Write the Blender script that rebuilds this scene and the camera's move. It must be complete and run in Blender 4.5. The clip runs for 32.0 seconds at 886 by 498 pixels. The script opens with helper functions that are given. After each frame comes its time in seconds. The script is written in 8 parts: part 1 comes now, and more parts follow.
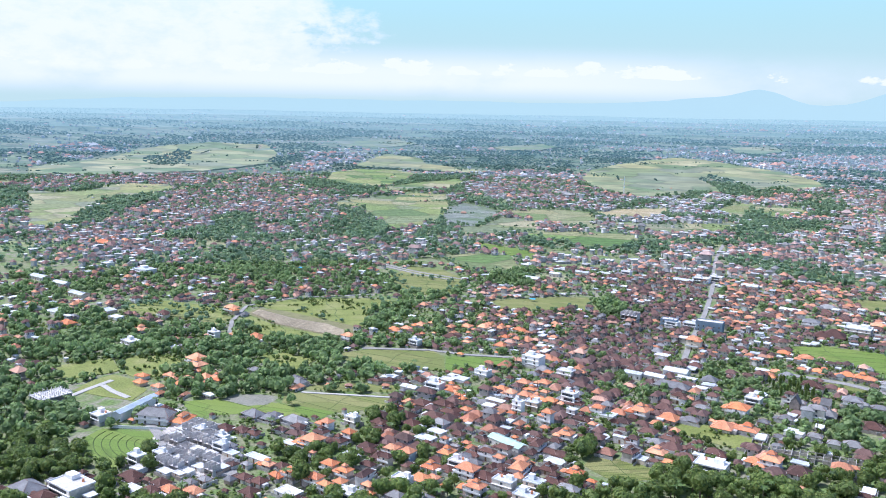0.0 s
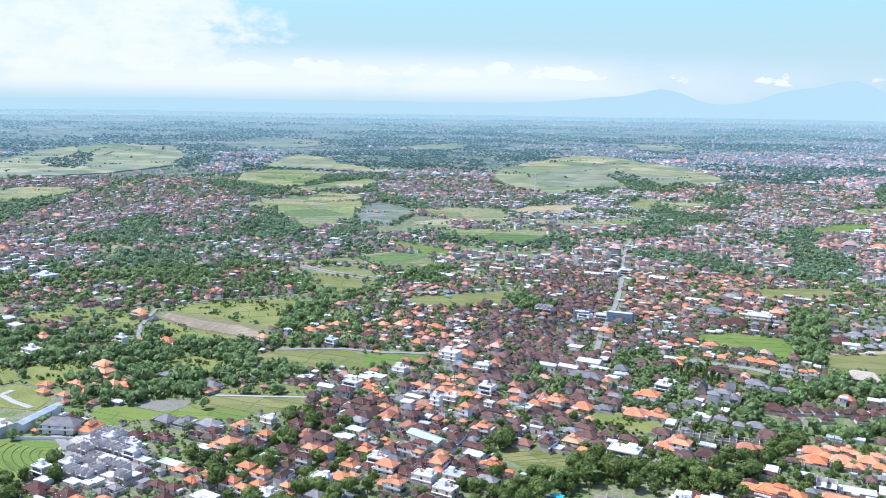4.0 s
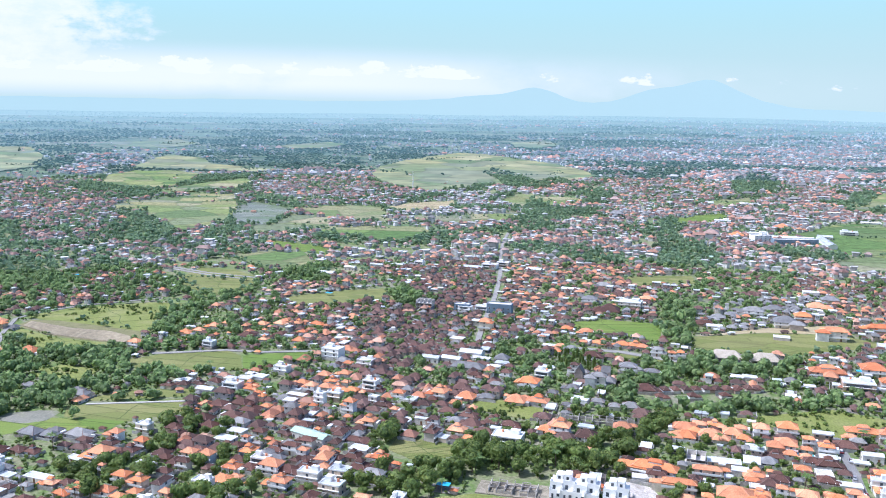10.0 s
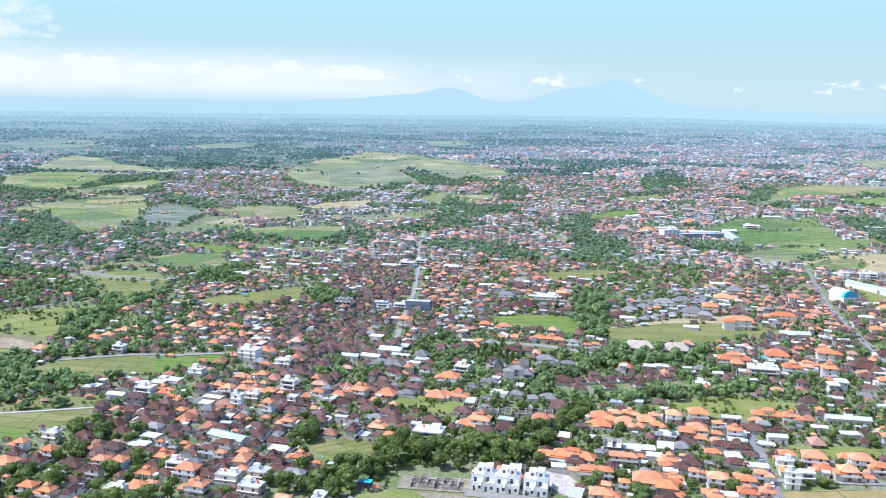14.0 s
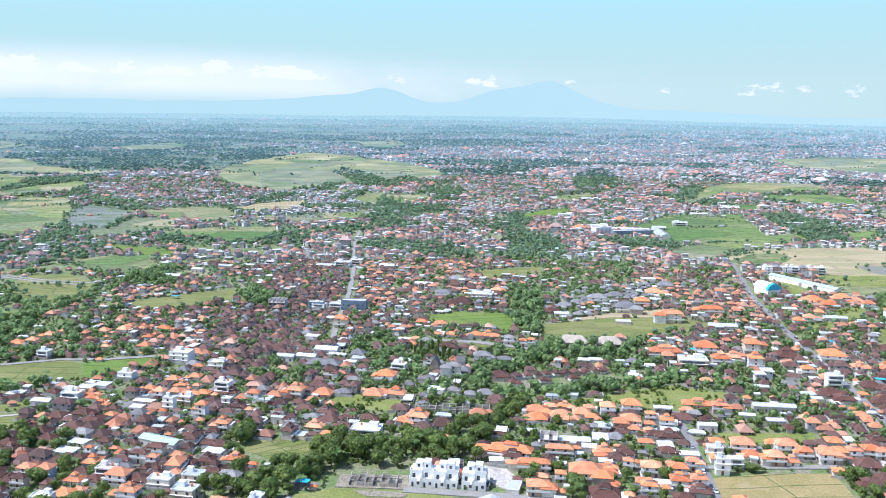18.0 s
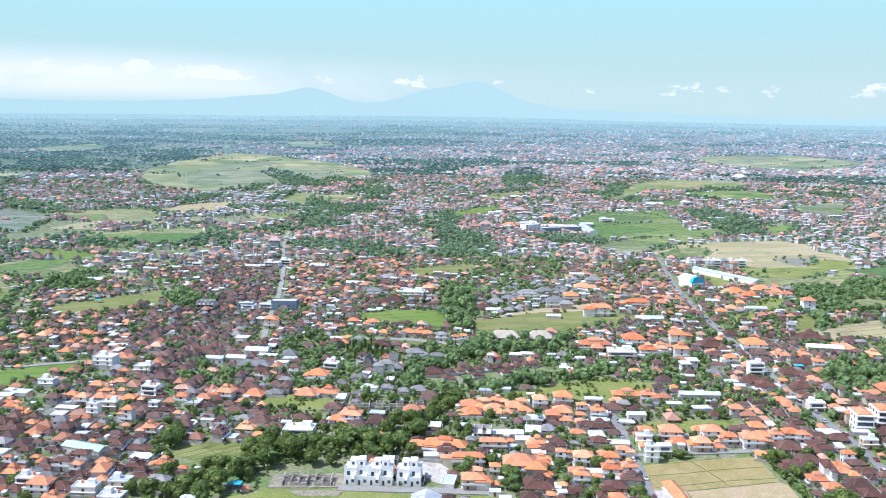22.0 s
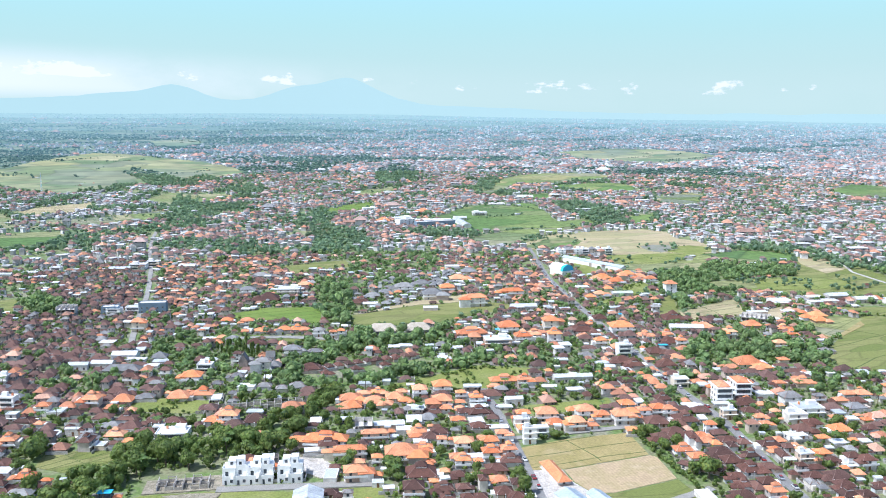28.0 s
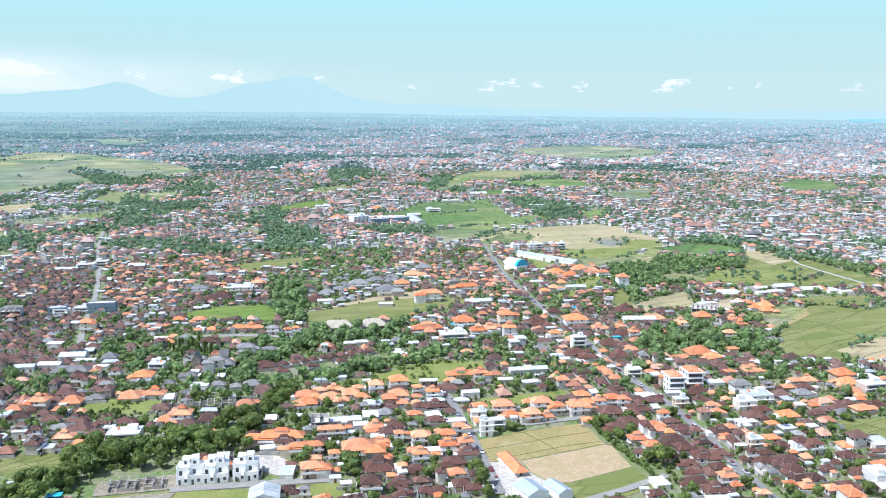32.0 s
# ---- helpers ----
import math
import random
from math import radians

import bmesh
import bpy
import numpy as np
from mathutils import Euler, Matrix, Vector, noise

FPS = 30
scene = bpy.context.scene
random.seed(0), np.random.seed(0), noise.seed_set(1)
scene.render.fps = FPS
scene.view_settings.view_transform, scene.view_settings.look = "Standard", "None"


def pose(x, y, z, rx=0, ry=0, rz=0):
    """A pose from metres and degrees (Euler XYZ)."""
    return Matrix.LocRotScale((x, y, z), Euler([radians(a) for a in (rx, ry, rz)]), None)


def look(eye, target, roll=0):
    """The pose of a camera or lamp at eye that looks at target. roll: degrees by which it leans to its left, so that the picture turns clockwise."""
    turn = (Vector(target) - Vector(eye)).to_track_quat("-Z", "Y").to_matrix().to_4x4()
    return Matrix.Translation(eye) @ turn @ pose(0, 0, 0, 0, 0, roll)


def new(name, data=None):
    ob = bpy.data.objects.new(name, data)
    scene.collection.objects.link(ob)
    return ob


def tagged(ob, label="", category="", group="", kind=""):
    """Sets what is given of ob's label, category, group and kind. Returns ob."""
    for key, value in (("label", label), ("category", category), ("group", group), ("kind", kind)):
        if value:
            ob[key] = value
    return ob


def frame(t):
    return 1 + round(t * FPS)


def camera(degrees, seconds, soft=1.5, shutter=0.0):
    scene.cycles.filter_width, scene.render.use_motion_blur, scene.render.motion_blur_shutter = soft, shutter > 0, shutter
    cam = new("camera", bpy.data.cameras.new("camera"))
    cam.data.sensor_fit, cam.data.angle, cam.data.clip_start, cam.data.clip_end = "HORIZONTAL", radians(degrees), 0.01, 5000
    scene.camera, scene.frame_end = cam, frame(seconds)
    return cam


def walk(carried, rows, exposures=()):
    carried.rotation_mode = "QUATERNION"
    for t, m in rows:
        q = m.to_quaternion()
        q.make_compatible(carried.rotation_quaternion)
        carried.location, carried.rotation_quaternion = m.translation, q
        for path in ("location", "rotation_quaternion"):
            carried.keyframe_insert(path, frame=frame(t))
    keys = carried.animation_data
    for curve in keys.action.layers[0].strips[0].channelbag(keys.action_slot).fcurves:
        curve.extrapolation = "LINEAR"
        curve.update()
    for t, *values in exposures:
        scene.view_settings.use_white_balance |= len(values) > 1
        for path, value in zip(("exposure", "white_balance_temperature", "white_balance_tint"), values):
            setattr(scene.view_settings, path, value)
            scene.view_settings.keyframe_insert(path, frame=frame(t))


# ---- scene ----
cam = camera(55.18, 32.0, soft=1.0)
PATH = [
    (0, pose(0.00, 0.00, 170.00, 80.888, -0.954, 21.096)),
    (0.5, pose(-0.04, -0.08, 169.75, 80.906, -0.940, 20.376)),
    (1, pose(-0.07, -0.15, 169.49, 80.922, -0.892, 19.555)),
    (1.5, pose(-0.11, -0.23, 169.24, 80.941, -0.853, 18.743)),
    (2, pose(-0.15, -0.30, 168.98, 80.954, -0.795, 17.923)),
    (2.5, pose(-0.19, -0.37, 168.73, 80.959, -0.812, 17.200)),
    (4.5, pose(-0.34, -0.63, 167.70, 80.977, -0.698, 14.538)),
    (5, pose(-0.38, -0.69, 167.45, 80.982, -0.647, 13.855)),
    (5.5, pose(-0.42, -0.75, 167.19, 80.987, -0.619, 13.156)),
    (6, pose(-0.45, -0.81, 166.93, 80.984, -0.667, 12.489)),
    (6.5, pose(-0.49, -0.87, 166.68, 80.998, -0.620, 11.764)),
    (7, pose(-0.53, -0.92, 166.42, 80.990, -0.583, 11.070)),
    (7.5, pose(-0.57, -0.97, 166.17, 81.011, -0.587, 10.395)),
    (8, pose(-0.61, -1.02, 165.91, 81.010, -0.554, 9.682)),
    (8.5, pose(-0.65, -1.07, 165.65, 80.998, -0.573, 8.999)),
    (9, pose(-0.69, -1.12, 165.39, 80.991, -0.562, 8.301)),
    (9.5, pose(-0.73, -1.17, 165.14, 81.000, -0.528, 7.613)),
    (10, pose(-0.77, -1.21, 164.88, 80.997, -0.542, 6.933)),
    (10.5, pose(-0.81, -1.25, 164.62, 80.995, -0.551, 6.243)),
    (11, pose(-0.85, -1.30, 164.36, 80.991, -0.515, 5.528)),
    (11.5, pose(-0.89, -1.34, 164.11, 81.000, -0.499, 4.826)),
    (12, pose(-0.93, -1.37, 163.85, 81.005, -0.475, 4.104)),
    (12.5, pose(-0.98, -1.41, 163.59, 81.016, -0.459, 3.380)),
    (13, pose(-1.02, -1.44, 163.33, 81.020, -0.460, 2.667)),
    (13.5, pose(-1.06, -1.48, 163.07, 81.030, -0.528, 1.967)),
    (14, pose(-1.10, -1.51, 162.82, 81.046, -0.508, 1.276)),
    (14.5, pose(-1.14, -1.53, 162.56, 81.074, -0.516, 0.560)),
    (16.5, pose(-1.31, -1.63, 161.52, 81.104, -0.520, -1.785)),
    (17, pose(-1.35, -1.65, 161.26, 81.123, -0.516, -2.255)),
    (17.5, pose(-1.40, -1.67, 161.00, 81.126, -0.497, -2.701)),
    (18, pose(-1.44, -1.69, 160.74, 81.135, -0.525, -3.162)),
    (18.5, pose(-1.48, -1.71, 160.48, 81.139, -0.526, -3.598)),
    (19, pose(-1.52, -1.72, 160.22, 81.140, -0.511, -4.064)),
    (19.5, pose(-1.57, -1.73, 159.96, 81.163, -0.566, -4.488)),
    (20, pose(-1.61, -1.74, 159.70, 81.153, -0.561, -4.957)),
    (20.5, pose(-1.66, -1.75, 159.44, 81.158, -0.559, -5.401)),
    (21, pose(-1.70, -1.76, 159.18, 81.166, -0.495, -6.072)),
    (21.5, pose(-1.74, -1.76, 158.92, 81.179, -0.434, -6.896)),
    (22, pose(-1.79, -1.77, 158.66, 81.191, -0.395, -7.915)),
    (22.5, pose(-1.83, -1.77, 158.40, 81.187, -0.325, -9.149)),
    (23, pose(-1.88, -1.77, 158.14, 81.193, -0.268, -10.382)),
    (23.5, pose(-1.92, -1.77, 157.88, 81.179, -0.222, -11.442)),
    (24, pose(-1.97, -1.76, 157.61, 81.168, -0.212, -11.730)),
    (24.5, pose(-2.01, -1.76, 157.35, 81.159, -0.172, -12.183)),
    (25, pose(-2.06, -1.75, 157.09, 81.145, -0.162, -12.861)),
    (25.5, pose(-2.10, -1.74, 156.83, 81.137, -0.187, -13.541)),
    (27.5, pose(-2.29, -1.69, 155.78, 81.065, -0.093, -15.957)),
    (28, pose(-2.33, -1.67, 155.52, 81.056, -0.085, -16.503)),
    (28.5, pose(-2.38, -1.66, 155.25, 81.022, -0.036, -17.076)),
    (29, pose(-2.43, -1.63, 154.99, 81.012, -0.000, -17.605)),
    (29.5, pose(-2.47, -1.61, 154.73, 81.016, -0.017, -18.101)),
    (30, pose(-2.52, -1.59, 154.47, 81.001, -0.014, -18.497)),
    (30.5, pose(-2.57, -1.56, 154.20, 80.987, -0.008, -18.800)),
    (31, pose(-2.62, -1.54, 153.94, 80.976, -0.057, -19.046)),
    (31.5, pose(-2.66, -1.51, 153.67, 80.955, 0.018, -19.315)),
    (32, pose(-2.71, -1.48, 153.41, 80.933, 0.057, -19.662)),
]
walk(cam, PATH, [(0, 0.24, 5400, 21), (14, 0.26, 5430, 19), (24, 0.27, 5490, 15), (32, 0.30, 5550, 13)])
SKY_K, SUN_K = 0.147, 4.9
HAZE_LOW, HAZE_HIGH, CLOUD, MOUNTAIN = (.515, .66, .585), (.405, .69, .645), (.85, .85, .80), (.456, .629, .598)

# ---- sky and sun ----
SUN_AZ, SUN_EL = -92.0, 56.0          # degrees from +y towards +x, and above the horizon
world = bpy.data.worlds.new("sky")
scene.world = world
world.use_nodes = True
wt = world.node_tree
wt.nodes.clear()


def wnode(kind, **sets):
    n = wt.nodes.new(kind)
    for k, v in sets.items():
        n.inputs[k].default_value = v
    return n


def wmath(op, a, b=None, clamp=False):
    n = wt.nodes.new("ShaderNodeMath")
    n.operation, n.use_clamp = op, clamp
    for i, v in enumerate((a, b)):
        if v is None:
            continue
        if isinstance(v, (int, float)):
            n.inputs[i].default_value = v
        else:
            wt.links.new(v, n.inputs[i])
    return n.outputs[0]


def wrange(v, a, b, c=0.0, d=1.0):
    n = wt.nodes.new("ShaderNodeMapRange")
    n.interpolation_type = "SMOOTHSTEP"
    for i, q in zip((1, 2, 3, 4), (a, b, c, d)):
        n.inputs[i].default_value = q
    wt.links.new(v, n.inputs[0])
    return n.outputs[0]


def wmix(f, a, b):
    n = wt.nodes.new("ShaderNodeMix")
    n.data_type = "RGBA"
    wt.links.new(f, n.inputs[0])
    for i, v in ((6, a), (7, b)):
        if isinstance(v, tuple):
            n.inputs[i].default_value = (*v, 1)
        else:
            wt.links.new(v, n.inputs[i])
    return n.outputs[2]


sky = wt.nodes.new("ShaderNodeTexSky")
sky.sky_type, sky.sun_disc = "NISHITA", False
sky.sun_elevation, sky.sun_rotation = radians(SUN_EL), radians(SUN_AZ)
sky.air_density, sky.dust_density, sky.ozone_density = 1.2, 0.6, 2.0
coord = wt.nodes.new("ShaderNodeTexCoord")
split = wt.nodes.new("ShaderNodeSeparateXYZ")
wt.links.new(coord.outputs["Generated"], split.inputs[0])
dx, dy, dz = split.outputs
# hazy lower air: paler and more cyan towards the horizon
skyscale = wt.nodes.new("ShaderNodeVectorMath")
skyscale.operation = "MULTIPLY"
wt.links.new(sky.outputs[0], skyscale.inputs[0])
skyscale.inputs[1].default_value = (SKY_K, SKY_K, SKY_K)
upper = wrange(dz, 0.03, 0.17)
haze = wmix(upper, HAZE_LOW, HAZE_HIGH)
air = wmix(wrange(dz, 0.09, 0.24), haze, skyscale.outputs[0])
# clouds: flattened puffs in a low band, and one broad bright bank in the west
azimuth = wmath("ARCTAN2", dx, dy)
stretch = wt.nodes.new("ShaderNodeCombineXYZ")
wt.links.new(wmath("MULTIPLY", azimuth, 8.0), stretch.inputs[0])
wt.links.new(wmath("MULTIPLY", dz, 15.0), stretch.inputs[1])
puff = wnode("ShaderNodeTexNoise", Scale=2.6, Detail=10.0, Roughness=0.66)
wt.links.new(stretch.outputs[0], puff.inputs["Vector"])
big = wnode("ShaderNodeTexNoise", Scale=0.55, Detail=6.0, Roughness=0.6)
wt.links.new(stretch.outputs[0], big.inputs["Vector"])
# their flat bases sink towards the east, farther off
level = wmath("ADD", dz, wrange(azimuth, -0.3, 0.6, -0.008, 0.013))
shape = wmath("ADD", puff.outputs[0], wmath("MULTIPLY", wmath("SUBTRACT", big.outputs[0], 0.5), 0.45))
shape = wmath("ADD", shape, wrange(level, 0.031, 0.037, -0.32, 0.0))
shape = wmath("SUBTRACT", shape, wrange(level, 0.040, 0.072, 0.0, 0.30))
shape = wmath("SUBTRACT", shape, wrange(azimuth, -0.35, 0.5, -0.035, 0.06))
puffs = wmath("MULTIPLY", wrange(shape, 0.475, 0.57), 0.95)
veil = wmath("MULTIPLY", wrange(big.outputs[0], 0.2, 0.55), wmath("MULTIPLY", wrange(level, 0.002, 0.027), wrange(level, 0.036, 0.074, 1.0, 0.0)))
veil = wmath("MULTIPLY", veil, wrange(azimuth, -0.3, 0.35, 0.85, 0.08))
# one tall heap in the west
edge = wmath("ADD", azimuth, wmath("ADD", wmath("MULTIPLY", wmath("SUBTRACT", big.outputs[0], 0.5), 0.7), wmath("MULTIPLY", wmath("SUBTRACT", puff.outputs[0], 0.5), 0.35)))
edge = wmath("ADD", edge, wmath("MULTIPLY", wmath("SUBTRACT", dz, 0.07), 1.3))
west = wmath("MULTIPLY", wrange(edge, -0.53, -0.43, 1.0, 0.0), wrange(dz, 0.022, 0.045))
west = wmath("MULTIPLY", west, wrange(puff.outputs[0], 0.3, 0.6, 0.62, 0.92))
cloud = wmath("MAXIMUM", wmath("MAXIMUM", puffs, veil), west)
full = wmix(cloud, air, CLOUD)
back = wt.nodes.new("ShaderNodeBackground")
wt.links.new(full, back.inputs[0])
back.inputs[1].default_value = 1.0
wout = wt.nodes.new("ShaderNodeOutputWorld")
wt.links.new(back.outputs[0], wout.inputs[0])

sun = new("sun", bpy.data.lights.new("sun", "SUN"))
sun.data.energy, sun.data.angle, sun.data.color = SUN_K, radians(0.6), (1.0, 0.96, 0.88)
sun_from = Vector((math.sin(radians(SUN_AZ)) * math.cos(radians(SUN_EL)), math.cos(radians(SUN_AZ)) * math.cos(radians(SUN_EL)), math.sin(radians(SUN_EL))))
sun.matrix_world = look(sun_from * 800, (0, 0, 0))


# ---- materials ----
def material(name, cols, rough=0.85, pick="", scale=0.05, fine=1.5, spread=0.25, metal=0.0, bump=0.0, stripes=None, glow=None, thin=0.0, slim=3.6):
    """A surface with colours picked per piece (pick: island, object) or by slow noise, with fine grain over it."""
    m = bpy.data.materials.new(name)
    m.use_nodes = True
    nt = m.node_tree
    bsdf = nt.nodes["Principled BSDF"]
    bsdf.inputs["Roughness"].default_value = rough
    bsdf.inputs["Metallic"].default_value = metal
    bsdf.inputs["Specular IOR Level"].default_value = 0.3
    geo = nt.nodes.new("ShaderNodeNewGeometry")
    slow = nt.nodes.new("ShaderNodeTexNoise")
    slow.inputs["Scale"].default_value, slow.inputs["Detail"].default_value = scale, 5
    nt.links.new(geo.outputs["Position"], slow.inputs["Vector"])
    grain = nt.nodes.new("ShaderNodeTexNoise")
    grain.inputs["Scale"].default_value, grain.inputs["Detail"].default_value = fine, 3
    nt.links.new(geo.outputs["Position"], grain.inputs["Vector"])
    ramp = nt.nodes.new("ShaderNodeValToRGB")
    while len(ramp.color_ramp.elements) < len(cols):
        ramp.color_ramp.elements.new(0.5)
    for i, (e, c) in enumerate(zip(ramp.color_ramp.elements, cols)):
        e.position = (i / max(1, len(cols) - 1)) if pick else 0.32 + 0.36 * i / max(1, len(cols) - 1)
        e.color = (*c, 1)
    if pick == "island":
        # islands differ within a mesh, and meshes from one another
        both, wrap = nt.nodes.new("ShaderNodeMath"), nt.nodes.new("ShaderNodeMath")
        both.operation, wrap.operation = "ADD", "FRACT"
        nt.links.new(geo.outputs["Random Per Island"], both.inputs[0])
        nt.links.new(nt.nodes.new("ShaderNodeObjectInfo").outputs["Random"], both.inputs[1])
        nt.links.new(both.outputs[0], wrap.inputs[0])
        src = wrap.outputs[0]
    elif pick == "patch":
        # long narrow plots, each of one crop
        turn = nt.nodes.new("ShaderNodeMapping")
        turn.inputs["Rotation"].default_value = (0, 0, radians(24))
        turn.inputs["Scale"].default_value = (scale, scale * slim, 0)
        nt.links.new(geo.outputs["Position"], turn.inputs["Vector"])
        plots = nt.nodes.new("ShaderNodeTexVoronoi")
        plots.inputs["Scale"].default_value = 1.0
        nt.links.new(turn.outputs[0], plots.inputs["Vector"])
        hue = nt.nodes.new("ShaderNodeSeparateColor")
        nt.links.new(plots.outputs["Color"], hue.inputs[0])
        src = hue.outputs[0]
    elif pick == "object":
        src = nt.nodes.new("ShaderNodeObjectInfo").outputs["Random"]
    else:
        src = slow.outputs[0]
    nt.links.new(src, ramp.inputs[0])
    colour = ramp.outputs[0]

    def dim(colour, value, low, high, a=0.3, b=0.7):
        r = nt.nodes.new("ShaderNodeMapRange")
        for i, q in zip((1, 2, 3, 4), (a, b, low, high)):
            r.inputs[i].default_value = q
        nt.links.new(value, r.inputs[0])
        mul = nt.nodes.new("ShaderNodeVectorMath")
        mul.operation = "SCALE"
        nt.links.new(colour, mul.inputs[0])
        nt.links.new(r.outputs[0], mul.inputs["Scale"])
        return mul.outputs[0]

    colour = dim(colour, grain.outputs[0], 1 - spread, 1 + spread)
    if pick == "patch":
        banks = nt.nodes.new("ShaderNodeTexVoronoi")
        banks.feature = "DISTANCE_TO_EDGE"
        banks.inputs["Scale"].default_value = 1.0
        nt.links.new(turn.outputs[0], banks.inputs["Vector"])
        colour = dim(colour, banks.outputs["Distance"], 0.72, 1.0, 0.0, 0.05)
    elif pick:
        colour = dim(colour, slow.outputs[0], 0.76, 1.16)
    if stripes:
        wave = nt.nodes.new("ShaderNodeTexWave")
        wave.inputs["Scale"].default_value, wave.inputs["Distortion"].default_value = stripes, 1.5
        wave.inputs["Detail"].default_value = 2
        nt.links.new(geo.outputs["Position"], wave.inputs["Vector"])
        colour = dim(colour, wave.outputs[1], 0.93, 1.05, 0, 1)
    nt.links.new(colour, bsdf.inputs["Base Color"])
    if bump:
        b = nt.nodes.new("ShaderNodeBump")
        b.inputs["Strength"].default_value, b.inputs["Distance"].default_value = bump, 0.3
        nt.links.new(grain.outputs[0], b.inputs["Height"])
        nt.links.new(b.outputs[0], bsdf.inputs["Normal"])
    if thin:
        # leaves let some light through
        lets, mix = nt.nodes.new("ShaderNodeBsdfTranslucent"), nt.nodes.new("ShaderNodeMixShader")
        mix.inputs[0].default_value = thin
        nt.links.new(colour, lets.inputs[0])
        nt.links.new(bsdf.outputs[0], mix.inputs[1])
        nt.links.new(lets.outputs[0], mix.inputs[2])
        nt.links.new(mix.outputs[0], nt.nodes["Material Output"].inputs[0])
    if glow:
        bsdf.inputs["Emission Color"].default_value = (*glow[0], 1)
        bsdf.inputs["Emission Strength"].default_value = glow[1]
    return m


MAT = {}
MAT["orange"] = material("orange_clay_tiles", [(.68, .24, .095), (.76, .305, .13), (.48, .18, .085), (.78, .38, .21), (.60, .245, .125), (.72, .325, .165), (.52, .165, .068), (.72, .27, .11)], .8, "island", .3, 2.5, .22, bump=.4)
# orange with less saturation for the farther town, distance haze in its colour
MAT["muted_orange"] = material("muted_clay_tiles", [(.456, .209, .119), (.570, .247, .128), (.304, .157, .109), (.589, .361, .257), (.399, .171, .100), (.627, .285, .152), (.380, .237, .180)], .85, "island", .1, 2, .2)
MAT["brown"] = material("brown_clay_tiles", [(.094, .046, .034), (.126, .058, .043), (.065, .037, .031), (.155, .073, .053), (.102, .051, .040), (.179, .094, .071), (.082, .047, .040)], .8, "island", .3, 2.5, .28, bump=.4)
# lighter, greyer copy of the brown tiles; haze is put into the colour
MAT["hazed_brown"] = material("hazed_brown_tiles", [(.122, .067, .055), (.155, .085, .069), (.089, .058, .050), (.185, .107, .087), (.133, .077, .065), (.207, .129, .107)], .85, "island", .3, 2, .25)
MAT["grey"] = material("grey_shingles", [(.20, .195, .19), (.30, .295, .28), (.15, .15, .15), (.25, .25, .25)], .8, "island", .3, 2.5, .2)
MAT["white_roof"] = material("pale_sheet_roof", [(.66, .67, .66), (.52, .54, .55), (.76, .76, .74), (.42, .45, .48), (.58, .60, .57)], .6, "island", .2, 1.2, .12)
MAT["ridge"] = material("ridge_caps", [(.62, .30, .17), (.70, .40, .27)], .8, "", .2, 2, .15)
MAT["ridge_dark"] = material("dark_ridge_caps", [(.20, .13, .11), (.26, .17, .14)], .8, "", .2, 2, .15)
MAT["wall"] = material("painted_plaster", [(.74, .73, .69), (.62, .58, .50), (.78, .78, .77), (.46, .44, .42), (.50, .36, .27), (.68, .62, .50), (.56, .60, .64)], .85, "object", .25, 1.2, .1)
MAT["town_wall"] = material("plaster_walls_of_the_town", [(.66, .64, .60), (.50, .46, .41), (.76, .76, .75), (.38, .35, .32), (.44, .32, .25), (.58, .54, .46)], .85, "island", .25, 1.2, .1)
MAT["white"] = material("white_plaster", [(.84, .84, .82), (.74, .74, .72)], .7, "", .2, 1.2, .05)
MAT["concrete"] = material("bare_concrete", [(.440, .422, .396), (.581, .554, .519), (.502, .475, .440)], .9, "", .25, 1.5, .2)
MAT["block_wall"] = material("raw_block_walls", [(.354, .325, .289), (.472, .443, .401), (.401, .354, .307), (.283, .266, .242)], .95, "object", .4, 1.8, .25)
MAT["slab"] = material("pale_slab_concrete", [(.36, .345, .31), (.44, .42, .38), (.40, .38, .34)], .9, "", .3, 1.5, .15)
MAT["pane"] = material("window_glass", [(.05, .06, .07), (.10, .115, .13)], .15, "object", .3, 1, .1)
MAT["frame"] = material("window_frames", [(.45, .44, .42), (.25, .20, .16)], .6, "object", .3, 1, .1)
MAT["wood"] = material("dark_door_wood", [(.16, .09, .05), (.24, .15, .09)], .6, "object", .5, 3, .2)
MAT["blue"] = material("blue_painted_sheet", [(.05, .38, .62), (.07, .46, .66)], .45, "", .2, 1, .1)
MAT["blue_sheet"] = material("grey_blue_sheet", [(.36, .42, .47), (.46, .52, .56)], .5, "", .2, 1.2, .1)
MAT["slate_blue"] = material("slate_blue_plaster", [(.17, .24, .31), (.22, .29, .35)], .8, "", .2, 1.2, .1)
MAT["teal"] = material("turquoise_pool_water", [(.05, .45, .47), (.10, .55, .55)], .1, "", .3, 1, .1)
MAT["leaf"] = material("broad_leaves", [(.109, .175, .047), (.169, .245, .061), (.226, .310, .080), (.131, .203, .061), (.264, .334, .094), (.073, .128, .044), (.291, .342, .086), (.188, .273, .071)], .6, "island", .04, .8, .28, thin=.5)
# lighter, bluer leaves for trees farther off: air haze mixed into the colour
MAT["leaf_far"] = material("hazed_grove_leaves", [(.154, .244, .102), (.238, .345, .131), (.309, .422, .154), (.185, .280, .119), (.345, .446, .178), (.137, .220, .095)], .65, "island", .03, .5, .28, thin=.5)
